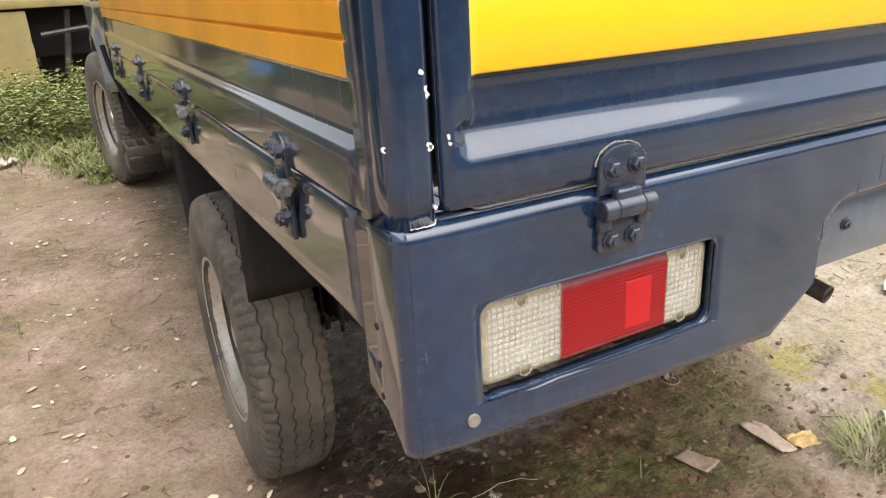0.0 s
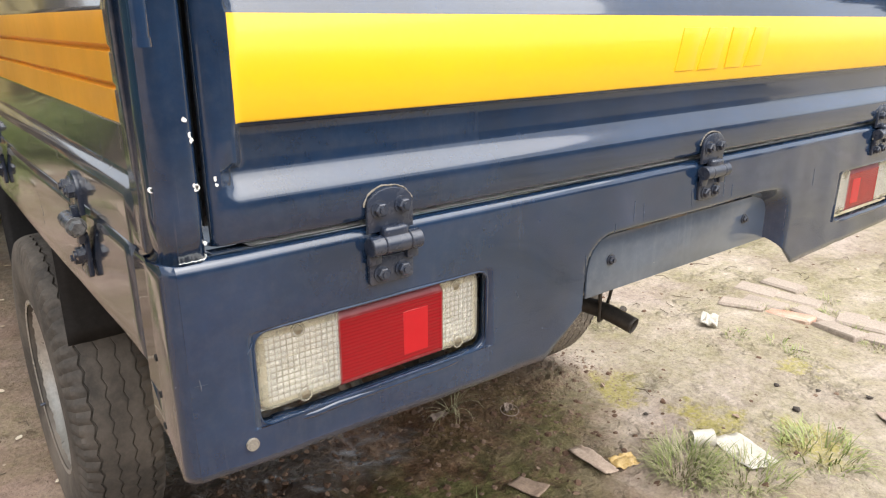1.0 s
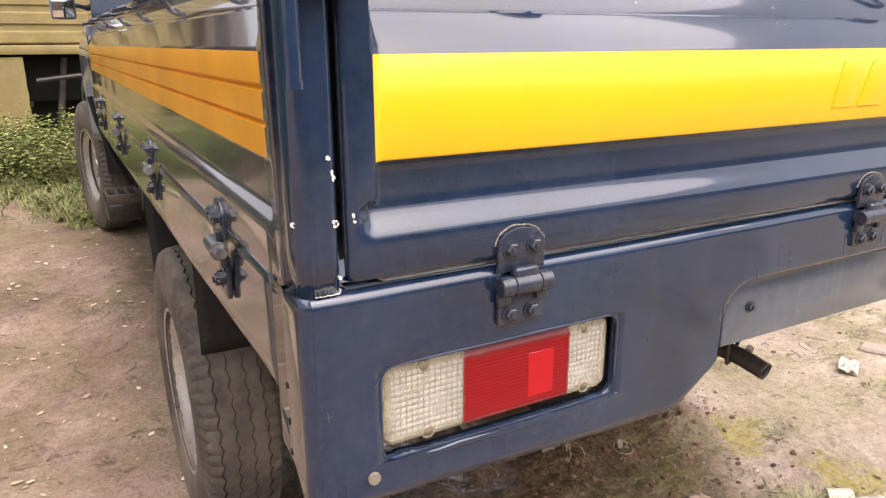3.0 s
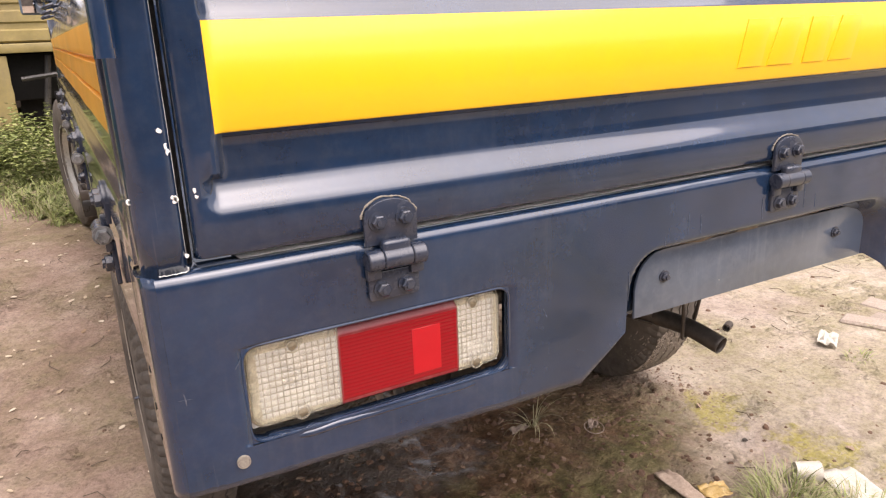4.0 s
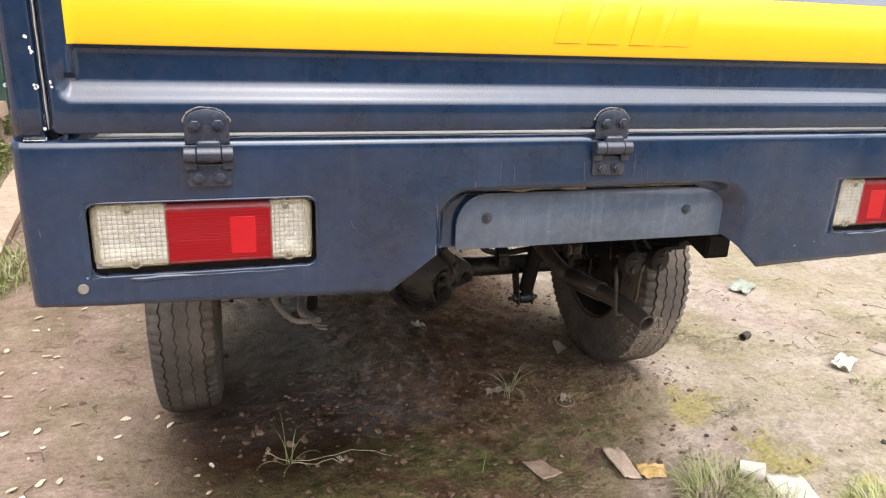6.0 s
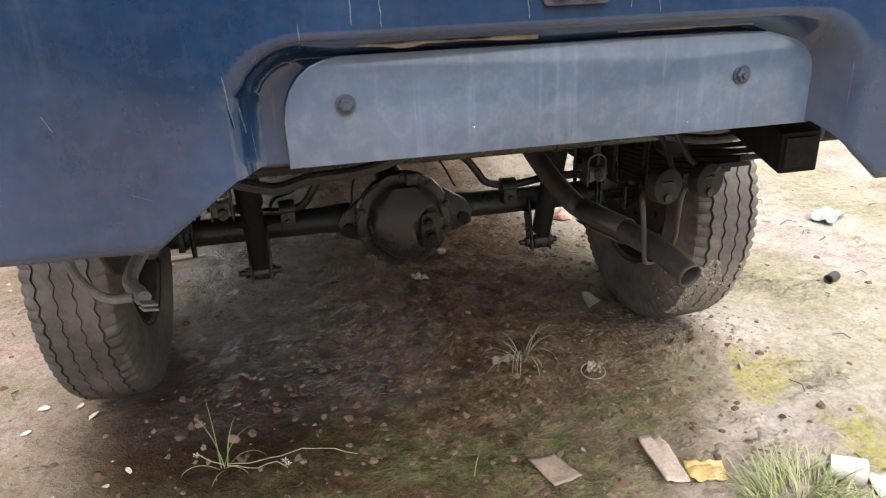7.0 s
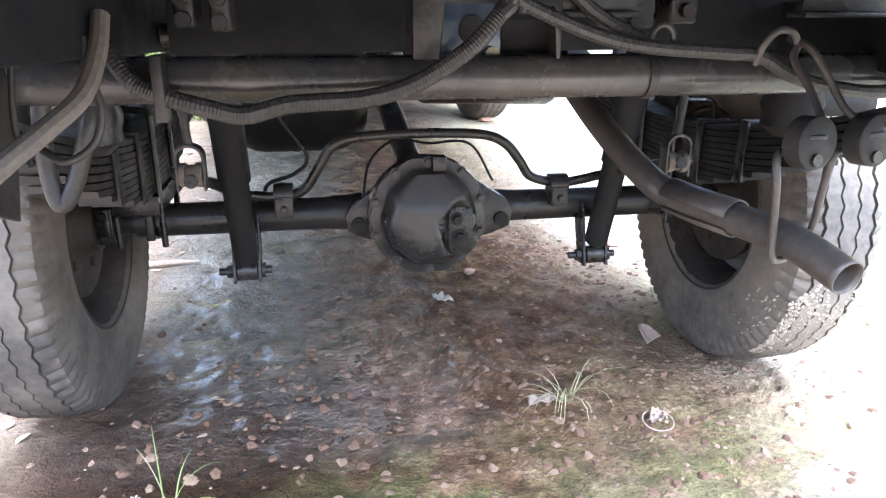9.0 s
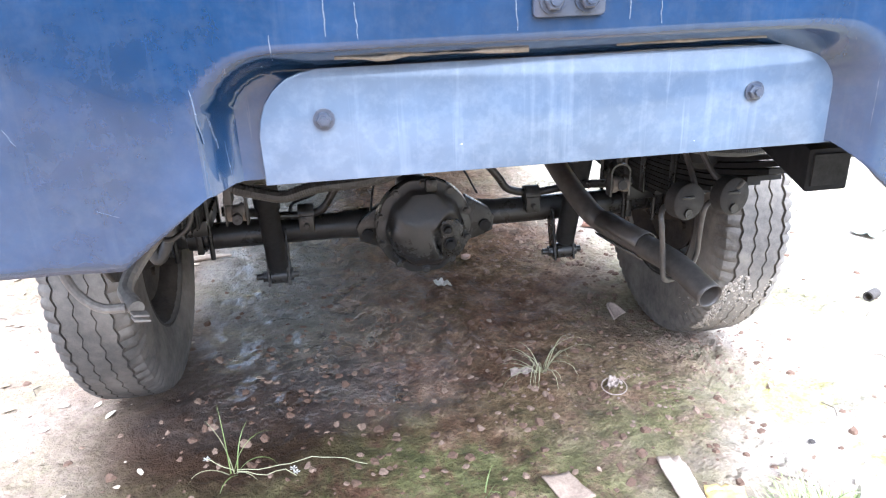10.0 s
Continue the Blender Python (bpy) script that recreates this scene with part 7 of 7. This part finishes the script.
def on_ground(x, y, lift=0.0):
    return Vector((x, y, ground_height(x, y) + lift))


def crumpled(bm, c, a, b, turn, amp, seed, n=9, curl=0.0):
    """A thin crumpled sheet lying at c."""
    ca, sa = math.cos(turn), math.sin(turn)

    def place(u, v):
        x, y = c[0] + ca * u * a - sa * v * b, c[1] + sa * u * a + ca * v * b
        z = amp * (0.5 + 0.9 * noise.noise((u * 3.1, v * 3.1, seed)) + 0.4 * noise.noise((u * 8, v * 8, seed + 3)))
        return Vector((x, y, ground_height(x, y) + 0.006 + max(0, z) + curl * u * u))
    add_sheet(bm, steps(-0.5, 0.5, n), steps(-0.5, 0.5, n), place)


def sheet_thing(name, label, category, c, a, b, turn, amp, seed, material, t=0.0015, curl=0.0):
    bm = bmesh.new()
    crumpled(bm, c, a, b, radians(turn), amp, seed, curl=curl)
    return thicken(solo(name, bm, material, label, category), t, 0)


CARD = rough_stuff("brown_card", (0.17, 0.115, 0.08), (0.30, 0.22, 0.16), 14, 0.9, 0.0, 0.3)
CARD_PALE = rough_stuff("stained_pale_card", (0.18, 0.13, 0.10), (0.29, 0.225, 0.18), 18, 0.85)
CARD_DRY = rough_stuff("dry_cardboard", (0.27, 0.195, 0.145), (0.43, 0.335, 0.26), 18, 0.85)
PAPER = rough_stuff("dirty_white_paper", (0.33, 0.30, 0.25), (0.48, 0.45, 0.385), 16, 0.8, 0.0, 0.3)
FOIL = rough_stuff("amber_wrapper", (0.34, 0.21, 0.06), (0.50, 0.35, 0.14), 25, 0.35, 0.0, 0.5)
PLASTIC = rough_stuff("milky_plastic", (0.40, 0.365, 0.30), (0.56, 0.52, 0.44), 20, 0.4)
sheet_thing("cardboard_strip", "curled strip of pale brown cardboard on the earth", "cardboard", (1.352, 0.552), 0.052, 0.155, -4, 0.006, 2, CARD_DRY, 0.003, 0.012)
sheet_thing("wrapper", "crumpled amber plastic wrapper on the earth", "litter", (1.415, 0.488), 0.078, 0.052, -15, 0.016, 5, FOIL)
sheet_thing("cardboard_piece", "flat brown piece of cardboard on damp earth", "cardboard", (1.117, 0.586), 0.068, 0.10, 14, 0.004, 7, CARD, 0.003)
sheet_thing("paper", "crumpled dirty white paper in grass", "paper", (1.755, 0.303), 0.11, 0.165, -14, 0.008, 9, PAPER)
sheet_thing("paper", "torn white paper scrap on pale earth", "paper", (2.53, 0.91), 0.11, 0.07, 30, 0.03, 12, PAPER)
sheet_thing("paper", "torn white paper scrap on pale earth", "paper", (2.30, 0.10), 0.08, 0.05, 60, 0.008, 14, CARD_PALE)
sheet_thing("rag", "faded greenish white rag trodden into the earth", "rag", (2.72, 1.72), 0.17, 0.09, 35, 0.02, 15, rough_stuff("faded_rag", (0.16, 0.19, 0.15), (0.26, 0.285, 0.235), 14, 0.9))
sheet_thing("paper", "scrap of white paper below the axle", "paper", (1.024, 1.61), 0.05, 0.045, 15, 0.02, 16, PAPER)
sheet_thing("dry_leaf", "curled pale dry leaf beside the grass tuft", "leaf", (1.14, 1.03), 0.06, 0.03, -10, 0.012, 17, CARD_PALE)
sheet_thing("paper", "folded white packet lying by the weeds", "paper", (-0.57, 4.80), 0.16, 0.09, 30, 0.06, 18, PAPER)
sheet_thing("paper", "white scrap on the path", "paper", (-0.95, 4.75), 0.14, 0.07, 5, 0.03, 19, PAPER)
sheet_thing("paper", "white scrap of paper by the big lorry", "paper", (5.9, 1.2), 0.36, 0.2, 30, 0.05, 20, PAPER)
# cup, shell-like stone, ring
bm = bmesh.new()
add_lathe(bm, [(-0.035, 0.0), (-0.035, 0.022), (0.03, 0.03), (0.032, 0.031), (0.03, 0.028), (-0.03, 0.02)], 22, "X")
cup = solo("paper_cup", bm, PLASTIC, "white cup lying on its side in grass", "cup")
cup.matrix_world = pose(1.682, 0.402, ground_height(1.682, 0.402) + 0.029, 0, 5, -34)
bm = bmesh.new()
add_sheet(bm, steps(-1, 1, 12), steps(0, 1, 8), lambda u, v: Vector((0.032 * u * (1 - 0.35 * v), 0.012 * (1 - u * u) + 0.016 * v, 0.085 * v * (1 - 0.25 * u * u))))
shard = thicken(solo("broken_pot_shard", bm, CARD_PALE, "curved whitish broken cup shard by the tyre", "shard"), 0.006)
shard.matrix_world = pose(1.52, 1.28, 0.004, -38, -10, 24) @ Matrix.Diagonal((0.85, 0.8, 0.62, 1))
bm = bmesh.new()
add_tube(bm, [(0.032 * math.cos(a), 0.03 * math.sin(a), 0.004 + 0.006 * math.sin(a)) for a in steps(0, 2 * math.pi, 24)], 0.0016, 6)
ring = solo("plastic_ring", bm, CARD_PALE, "clear plastic lid ring on damp earth", "lid")
ring.location = on_ground(1.352, 0.915, 0.006)
sheet_thing("paper", "crumpled scrap inside the plastic ring", "paper", (1.355, 0.925), 0.04, 0.03, 40, 0.018, 23, CARD_PALE)


def lump(bm, c, r, seed, flat=0.6):
    """A rough stone or clod."""
    made = bmesh.ops.create_icosphere(bm, subdivisions=1, radius=1.0)["verts"]
    for v in made:
        d = v.co.normalized()
        q = r * (0.75 + 0.5 * noise.noise((d.x * 1.7 + seed, d.y * 1.7, d.z * 1.7)))
        v.co = Vector(c) + Vector((d.x * q, d.y * q, d.z * q * flat))


DARK_CLOD = rough_stuff("blackened_earth", (0.02, 0.016, 0.013), (0.06, 0.048, 0.04), 40, 0.95)
BRICK = rough_stuff("worn_red_brick", (0.28, 0.12, 0.07), (0.5, 0.3, 0.22), 18, 0.9, 0.0, 0.6, 0.003, (0.5, 0.44, 0.35), 0.7)
for (x, y), r in (((1.72, 2.06), 0.055), ((1.15, 1.84), 0.024), ((1.70, 4.0), 0.06)):
    bm = bmesh.new()
    lump(bm, on_ground(x, y, r * 0.3), r, x * 9)
    solo("brick_bit", bm, BRICK, "broken bit of red brick on the earth", "brick", "brick bits", smooth=30)

for (x, y), r in (((2.223, 0.445), 0.014), ((2.296, 0.334), 0.012), ((2.119, 0.32), 0.019), ((2.39, 0.202), 0.016), ((1.70, 0.62), 0.012)):
    bm = bmesh.new()
    lump(bm, on_ground(x, y, r * 0.3), r, x * 7)
    solo("dark_clod", bm, DARK_CLOD, "small black clod lying on the pale silt", "clod", "dark clods", smooth=30)
bm = bmesh.new()
add_lathe(bm, [(-0.024, 0.012), (-0.024, 0.016), (0.024, 0.016), (0.024, 0.012)], 16, "X", closed=True)
bit = solo("pipe_bit", bm, DARK_CLOD, "short dark offcut of pipe lying on the silt", "pipe")
bit.matrix_world = pose(2.325, 1.217, ground_height(2.325, 1.217) + 0.015, 0, 0, 25)

SILT_BRICK = rough_stuff("silted_brick", (0.18, 0.145, 0.115), (0.34, 0.285, 0.235), 16, 0.95, 0.0, 0.6, 0.003)
# old brick edging trodden into the ground on the open side
edge = thing("brick_edging", "row of half-buried worn bricks with grass in the joints", "bricks", at=(0, 0, 0))
for i in range(20):
    row, col = i // 5, i % 5
    x = 2.86 + 0.118 * row + 0.012 * col + rg.uniform(-0.03, 0.03)
    y = 0.93 - 0.198 * col - 0.09 * (row % 2) + 0.035 * row + rg.uniform(-0.015, 0.015)
    bm = bmesh.new()
    add_box(bm, (-0.10, -0.05, -0.03), (0.10, 0.05, 0.03), 0.008, 1)
    for v in bm.verts:
        v.co += Vector((noise.noise((v.co.x * 20, i, 0)), noise.noise((v.co.y * 20, i, 1)), noise.noise((v.co.z * 20, i, 2)))) * 0.022
    o = part("brick", bm, BRICK if i == 1 else SILT_BRICK, edge, smooth=30)
    o.matrix_basis = Matrix.Translation(on_ground(x, y, rg.uniform(-0.030, -0.014) + (0.006 if row == 0 else 0))) @ pose(0, 0, 0, rg.uniform(-7, 7), rg.uniform(-6, 6), -84 + rg.uniform(-20, 20))

# clods and pebbles
CLOD = [rough_stuff("earth_clod_" + n, a, b, 30, 0.95, 0.0, 0.6, 0.003) for n, a, b in (("dark", (0.08, 0.048, 0.03), (0.19, 0.125, 0.085)), ("pale", (0.22, 0.165, 0.115), (0.42, 0.34, 0.26)), ("brown", (0.05, 0.027, 0.015), (0.12, 0.068, 0.042)), ("tan", (0.115, 0.076, 0.054), (0.22, 0.155, 0.115)))]


def scatter(name, label, count, place, size, mats, seed):
    bm = bmesh.new()
    q = random.Random(seed)
    for i in range(count):
        x, y = place(q)
        r = size(q)
        before = len(bm.faces)
        base = [on_ground(x + r * math.cos(a) * q.uniform(0.7, 1.2), y + r * math.sin(a) * q.uniform(0.7, 1.2), -0.002) for a in steps(0, 5.24, 5)]
        top = [Vector((x, y, 0)).lerp(v, 0.55) for v in base]
        h = r * q.uniform(0.25, 0.6)
        vb = [bm.verts.new(v) for v in base]
        vt = [bm.verts.new(Vector((t.x, t.y, v.z + h * q.uniform(0.8, 1.2)))) for t, v in zip(top, base)]
        mi = q.randrange(len(mats))
        for j in range(6):
            f = bm.faces.new((vb[j], vb[(j + 1) % 6], vt[(j + 1) % 6], vt[j]))
            f.material_index = mi
        bm.faces.new(vt).material_index = mi
    return solo(name, bm, mats, label, "earth", kind="stuff", smooth=35)


scatter("stones", "flat tan stones trodden into the damp soil", 70, lambda q: (q.gauss(0.95, 0.42), q.gauss(1.15, 0.42)), lambda q: 0.005 + 0.011 * q.random() ** 2.5, [CLOD[0], CLOD[2], CLOD[0]], 11)
scatter("clods", "heap of dark crumbs ahead of the axle", 700, lambda q: (q.gauss(1.42, 0.13), q.gauss(1.85, 0.18)), lambda q: 0.003 + 0.012 * q.random() ** 3, [CLOD[2], CLOD[0]], 12)
scatter("clods", "crumbs and clods of damp earth", 3600, lambda q: (q.gauss(1.02, 0.42), q.gauss(1.1, 0.42)), lambda q: 0.002 + 0.014 * q.random() ** 4.5, [CLOD[2], CLOD[2], CLOD[0]], 1)
scatter("clods", "dry crumbs scattered by the tyre", 2200, lambda q: (q.gauss(1.62, 0.2), q.gauss(1.0, 0.16)), lambda q: 0.002 + 0.0065 * q.random() ** 4, [CLOD[0], CLOD[3]], 2)
scatter("clods", "sparse grit on the pale earth", 1300, lambda q: (q.uniform(1.5, 5.0), q.uniform(-0.4, 3.2)), lambda q: 0.003 + 0.012 * q.random() ** 5, CLOD[:3], 3)
scatter("clods", "sparse grit on the trodden path", 900, lambda q: (q.uniform(-1.0, 0.4), q.uniform(0.7, 4.5)), lambda q: 0.002 + 0.008 * q.random() ** 5, CLOD[:3], 4)


def flakes(name, label, count, place, size, material, seed):
    bm = bmesh.new()
    q = random.Random(seed)
    for i in range(count):
        x, y = place(q)
        a, r = q.uniform(0, 6.28), size(q)
        pts = []
        for t in steps(0, 5.4, 6):
            u, v = r * math.cos(t) * q.uniform(0.8, 1.15), r * 0.5 * math.sin(t) * q.uniform(0.7, 1.2)
            px, py = x + u * math.cos(a) - v * math.sin(a), y + u * math.sin(a) + v * math.cos(a)
            pts.append(on_ground(px, py, 0.004 + 0.004 * q.random()))
        lo = [bm.verts.new(p) for p in pts]
        hi = [bm.verts.new(p + Vector((0, 0, 0.0015))) for p in pts]
        bm.faces.new(hi)
        for j in range(7):
            bm.faces.new((lo[j], lo[(j + 1) % 7], hi[(j + 1) % 7], hi[j]))
    return solo(name, bm, material, label, "leaf litter", kind="stuff", smooth=0)


DRYLEAF = Nodes("pale_dry_leaf")
DRYLEAF.put(Base_Color=DRYLEAF.ramp(DRYLEAF.island(), [(0.0, (0.3, 0.2, 0.12)), (0.4, (0.52, 0.42, 0.3)), (1.0, (0.68, 0.6, 0.47))]), Roughness=0.85)
flakes("leaf_flakes", "pale flakes of dry leaf on the trodden path", 230, lambda q: (q.uniform(-1.1, 0.25), q.uniform(0.6, 4.6)), lambda q: q.uniform(0.005, 0.019), DRYLEAF.mat, 5)
flakes("leaf_flakes", "dry flakes below and beside the truck", 30, lambda q: (q.uniform(0.2, 2.6), q.uniform(0.3, 2.2)), lambda q: q.uniform(0.005, 0.014), CARD, 6)
DARKBIT = rough_stuff("dark_twig", (0.05, 0.035, 0.025), (0.12, 0.09, 0.06), 40, 0.9)
bm = bmesh.new()
for i in range(130):
    x, y = (rg.uniform(-0.9, 0.3), rg.uniform(0.7, 4.0)) if i < 60 else (rg.uniform(1.6, 4.2), rg.uniform(-0.2, 2.0))
    a, l = rg.uniform(0, 6.28), rg.uniform(0.02, 0.10)
    add_tube(bm, [on_ground(x, y, 0.004), on_ground(x + l * 0.5 * math.cos(a), y + l * 0.5 * math.sin(a), 0.01), on_ground(x + l * math.cos(a + 0.4), y + l * math.sin(a + 0.4), 0.004)], 0.0016, 5)
solo("twigs", bm, DARKBIT, "dark straws and twigs lying on the earth", "twigs", kind="stuff")
bm = bmesh.new()
add_tube(bm, [on_ground(0.13, 2.03, 0.01), on_ground(0.21, 2.045, 0.012), on_ground(0.285, 2.04, 0.01)], 0.010, 7, radii=[0.012, 0.010, 0.005])
solo("stick", bm, WOOD, "short split stick lying behind the axle", "stick")


def blade(bm, p, a, lean, l, w, mi, droop=0.6, seg=6):
    side = Vector((-math.sin(a), math.cos(a), 0))
    fwd = Vector((math.cos(a), math.sin(a), 0))
    q, row = Vector(p), None
    for i in range(seg + 1):
        t = i / seg
        th = lean + droop * t * t * 1.6
        if i:
            q = q + (fwd * math.sin(th) + Vector((0, 0, 1)) * math.cos(th)) * (l / seg)
        ww = w * (1 - t) ** 0.7 + 0.0003
        nxt = [bm.verts.new(q - side * ww), bm.verts.new(q + Vector((0, 0, 0.3 * ww)) + fwd * 0.4 * ww), bm.verts.new(q + side * ww)]
        if row:
            for j in range(2):
                f = bm.faces.new((row[j], row[j + 1], nxt[j + 1], nxt[j]))
                f.material_index = mi
        row = nxt


def tuft(label, x, y, count, l, w, spread, seed, dry=0.4, droop=0.9):
    bm = bmesh.new()
    q = random.Random(seed)
    for _ in range(count):
        r, a = spread * math.sqrt(q.random()), q.uniform(0, 6.28)
        p = on_ground(x + r * math.cos(a), y + r * math.sin(a), -0.003)
        mi = 2 if q.random() < dry else (1 if q.random() < 0.6 else 0)
        blade(bm, p, a + q.gauss(0, 0.8), 0.1 + 0.9 * r / spread * q.uniform(0.4, 1.2), l * q.uniform(0.45, 1.1), w * q.uniform(0.7, 1.2), mi, droop * q.uniform(0.4, 1.2))
    return solo("grass_tuft", bm, LEAF_G, label, "grass", kind="stuff", smooth=60)


tuft("straggly pale grass tuft on damp earth", 1.195, 1.03, 28, 0.165, 0.0012, 0.012, 1, 0.92, 1.6)
tuft("dense green and straw grass tuft", 1.545, 0.365, 460, 0.10, 0.0014, 0.095, 2, 0.5, 0.8)
tuft("dense green and straw grass tuft", 1.655, 0.235, 300, 0.085, 0.0014, 0.11, 3, 0.45, 0.9)
tuft("short green grass tuft", 1.95, 0.16, 160, 0.10, 0.0022, 0.12, 4, 0.3)
tuft("thin grass shoots on damp earth", 0.943, 0.602, 5, 0.06, 0.0016, 0.015, 5, 0.3, 0.6)
for i, (x, y) in enumerate(((2.51, 0.77), (2.53, 0.53), (2.84, 0.86), (2.95, 0.74), (3.05, 0.63), (2.93, 0.50), (3.12, 0.42), (2.84, 0.36), (3.0, 0.25), (2.95, 0.12), (3.2, 0.72), (2.56, 0.62), (3.18, 0.2))):
    tuft("small straw-green grass tuft among bricks", x, y, 40, 0.05, 0.0017, 0.05, 30 + i, 0.5, 1.2)

# weed with tall blades and small pale flowers behind the truck
weed = thing("weed", "tall thin green weed with tiny pale flowers and trailing stem", "weed", at=(0, 0, 0))
for i, (a, lean, l, w, droop) in enumerate(((1.9, 0.05, 0.165, 0.0013, 0.3), (2.5, 0.16, 0.14, 0.0012, 0.5), (0.5, 0.30, 0.16, 0.0013, 1.35), (-0.1, 0.55, 0.12, 0.0022, 1.3), (3.4, 0.75, 0.10, 0.0020, 1.1), (4.3, 0.9, 0.085, 0.0018, 0.8), (1.2, 0.22, 0.12, 0.0016, 0.7), (5.6, 1.0, 0.075, 0.0018, 0.7))):
    bm = bmesh.new()
    blade(bm, on_ground(0.424 + rg.gauss(0, 0.006), 0.764 + rg.gauss(0, 0.005), -0.003), a, lean, l, w, (0, 2, 0)[i % 3], droop, 9)
    part("blade", bm, LEAF_G, weed, smooth=60)
bm = bmesh.new()
add_tube(bm, [on_ground(0.43 + 0.28 * t, 0.766 - 0.012 * math.sin(5 * t) - 0.04 * t, 0.012 + 0.022 * math.sin(3.1 * t)) for t in steps(0, 1, 12)], 0.0009, 6)
add_tube(bm, [on_ground(0.424 - 0.058 * t, 0.764 + 0.023 * t, 0.01 + 0.028 * t) for t in steps(0, 1, 6)], 0.0010, 6)
add_tube(bm, [on_ground(0.43 + 0.13 * t, 0.764 - 0.06 * t, 0.01 + 0.018 * t) for t in steps(0, 1, 6)], 0.0010, 6)
part("stem", bm, LEAF_G[2], weed)
for cx, cy in ((0.366, 0.787), (0.561, 0.704), (0.555, 0.712)):
    bm = bmesh.new()
    c = on_ground(cx, cy, 0.036)
    for j in range(5):
        a = j * 1.257
        v = [c, c + Vector((0.006 * math.cos(a - 0.35), 0.006 * math.sin(a - 0.35), 0.002)), c + Vector((0.009 * math.cos(a), 0.009 * math.sin(a), 0.003)), c + Vector((0.006 * math.cos(a + 0.35), 0.006 * math.sin(a + 0.35), 0.002))]
        bm.faces.new([bm.verts.new(p) for p in v])
    part("flower", bm, PAPER, weed, "tiny pale flower")


def leafy(bm, x, y, h, q):
    """One broad-leaved weed: a stem with pairs of small pointed leaves."""
    p0 = on_ground(x, y, -0.01)
    lean = Vector((q.gauss(0, 0.18), q.gauss(0, 0.18), 1))
    for i in range(q.randrange(5, 10)):
        t = (i + 1) / 9
        c = p0 + lean * h * t
        for s in range(3):
            a, l = q.uniform(0, 6.28), q.uniform(0.014, 0.042)
            d = Vector((math.cos(a), math.sin(a), q.uniform(-0.35, 0.4)))
            n = Vector((-math.sin(a), math.cos(a), 0)) * l * 0.42
            mid = c + d * l * 0.5 + Vector((0, 0, 0.004))
            vs = [bm.verts.new(v) for v in (c, mid - n, c + d * l * 1.1, mid + n)]
            m = bm.verts.new(mid - Vector((0, 0, 0.007)))
            mi = 0 if q.random() < 0.55 else (1 if q.random() < 0.8 else 2)
            for j in range(4):
                bm.faces.new((vs[j], vs[(j + 1) % 4], m)).material_index = mi


def weeds(name, label, count, place, height, seed, grassy=5):
    bm = bmesh.new()
    q = random.Random(seed)
    for _ in range(count):
        x, y = place(q)
        if q.random() < 5 / grassy:
            leafy(bm, x, y, height * q.uniform(0.4, 1.1), q)
        for _ in range(grassy):
            blade(bm, on_ground(x + q.gauss(0, 0.05), y + q.gauss(0, 0.05), -0.003), q.uniform(0, 6.28), q.uniform(0.1, 1.0), q.uniform(0.05, 0.16), 0.0028, q.choice((0, 1, 1, 2)), 0.8, 4)
    return solo(name, bm, LEAF_G, label, "weeds", kind="stuff", smooth=60)


weeds("weeds", "leafy weeds and grass along the yard's edge ahead of the truck", 1250, lambda q: (q.uniform(-1.35, 0.7), q.uniform(5.1, 6.8)), 0.42, 1)
weeds("weeds", "low grass and weeds beside the front wheel", 230, lambda q: (lambda y: (0.06 - abs(q.gauss(0, 0.04 + 0.28 * max(0, y - 4.0))), y))(q.uniform(4.15, 5.3)), 0.08, 2, 12)
weeds("weeds", "weeds round the green lorry body's joists", 380, lambda q: (lambda y: (-0.86 - 0.075 * (y - 1.0) - abs(q.gauss(0, 0.10)), y))(q.uniform(1.4, 4.6)), 0.13, 3)
weeds("weeds", "weeds at the far end of the path", 380, lambda q: (q.uniform(-2.6, -0.7), q.uniform(5.3, 8.5)), 0.35, 4)
weeds("weeds", "sprigs of grass between plank and path", 26, lambda q: (lambda y: (-0.60 - 0.066 * (y - 1.0) + abs(q.gauss(0, 0.025)), y))(q.choice((2.35, 2.65, 2.4, 1.95, 4.0, 4.05)) + q.gauss(0, 0.07)), 0.02, 5, 14)
weeds("weeds", "green growth seen below the truck", 160, lambda q: (q.uniform(0.3, 1.5), q.uniform(5.2, 6.5)), 0.3, 6)
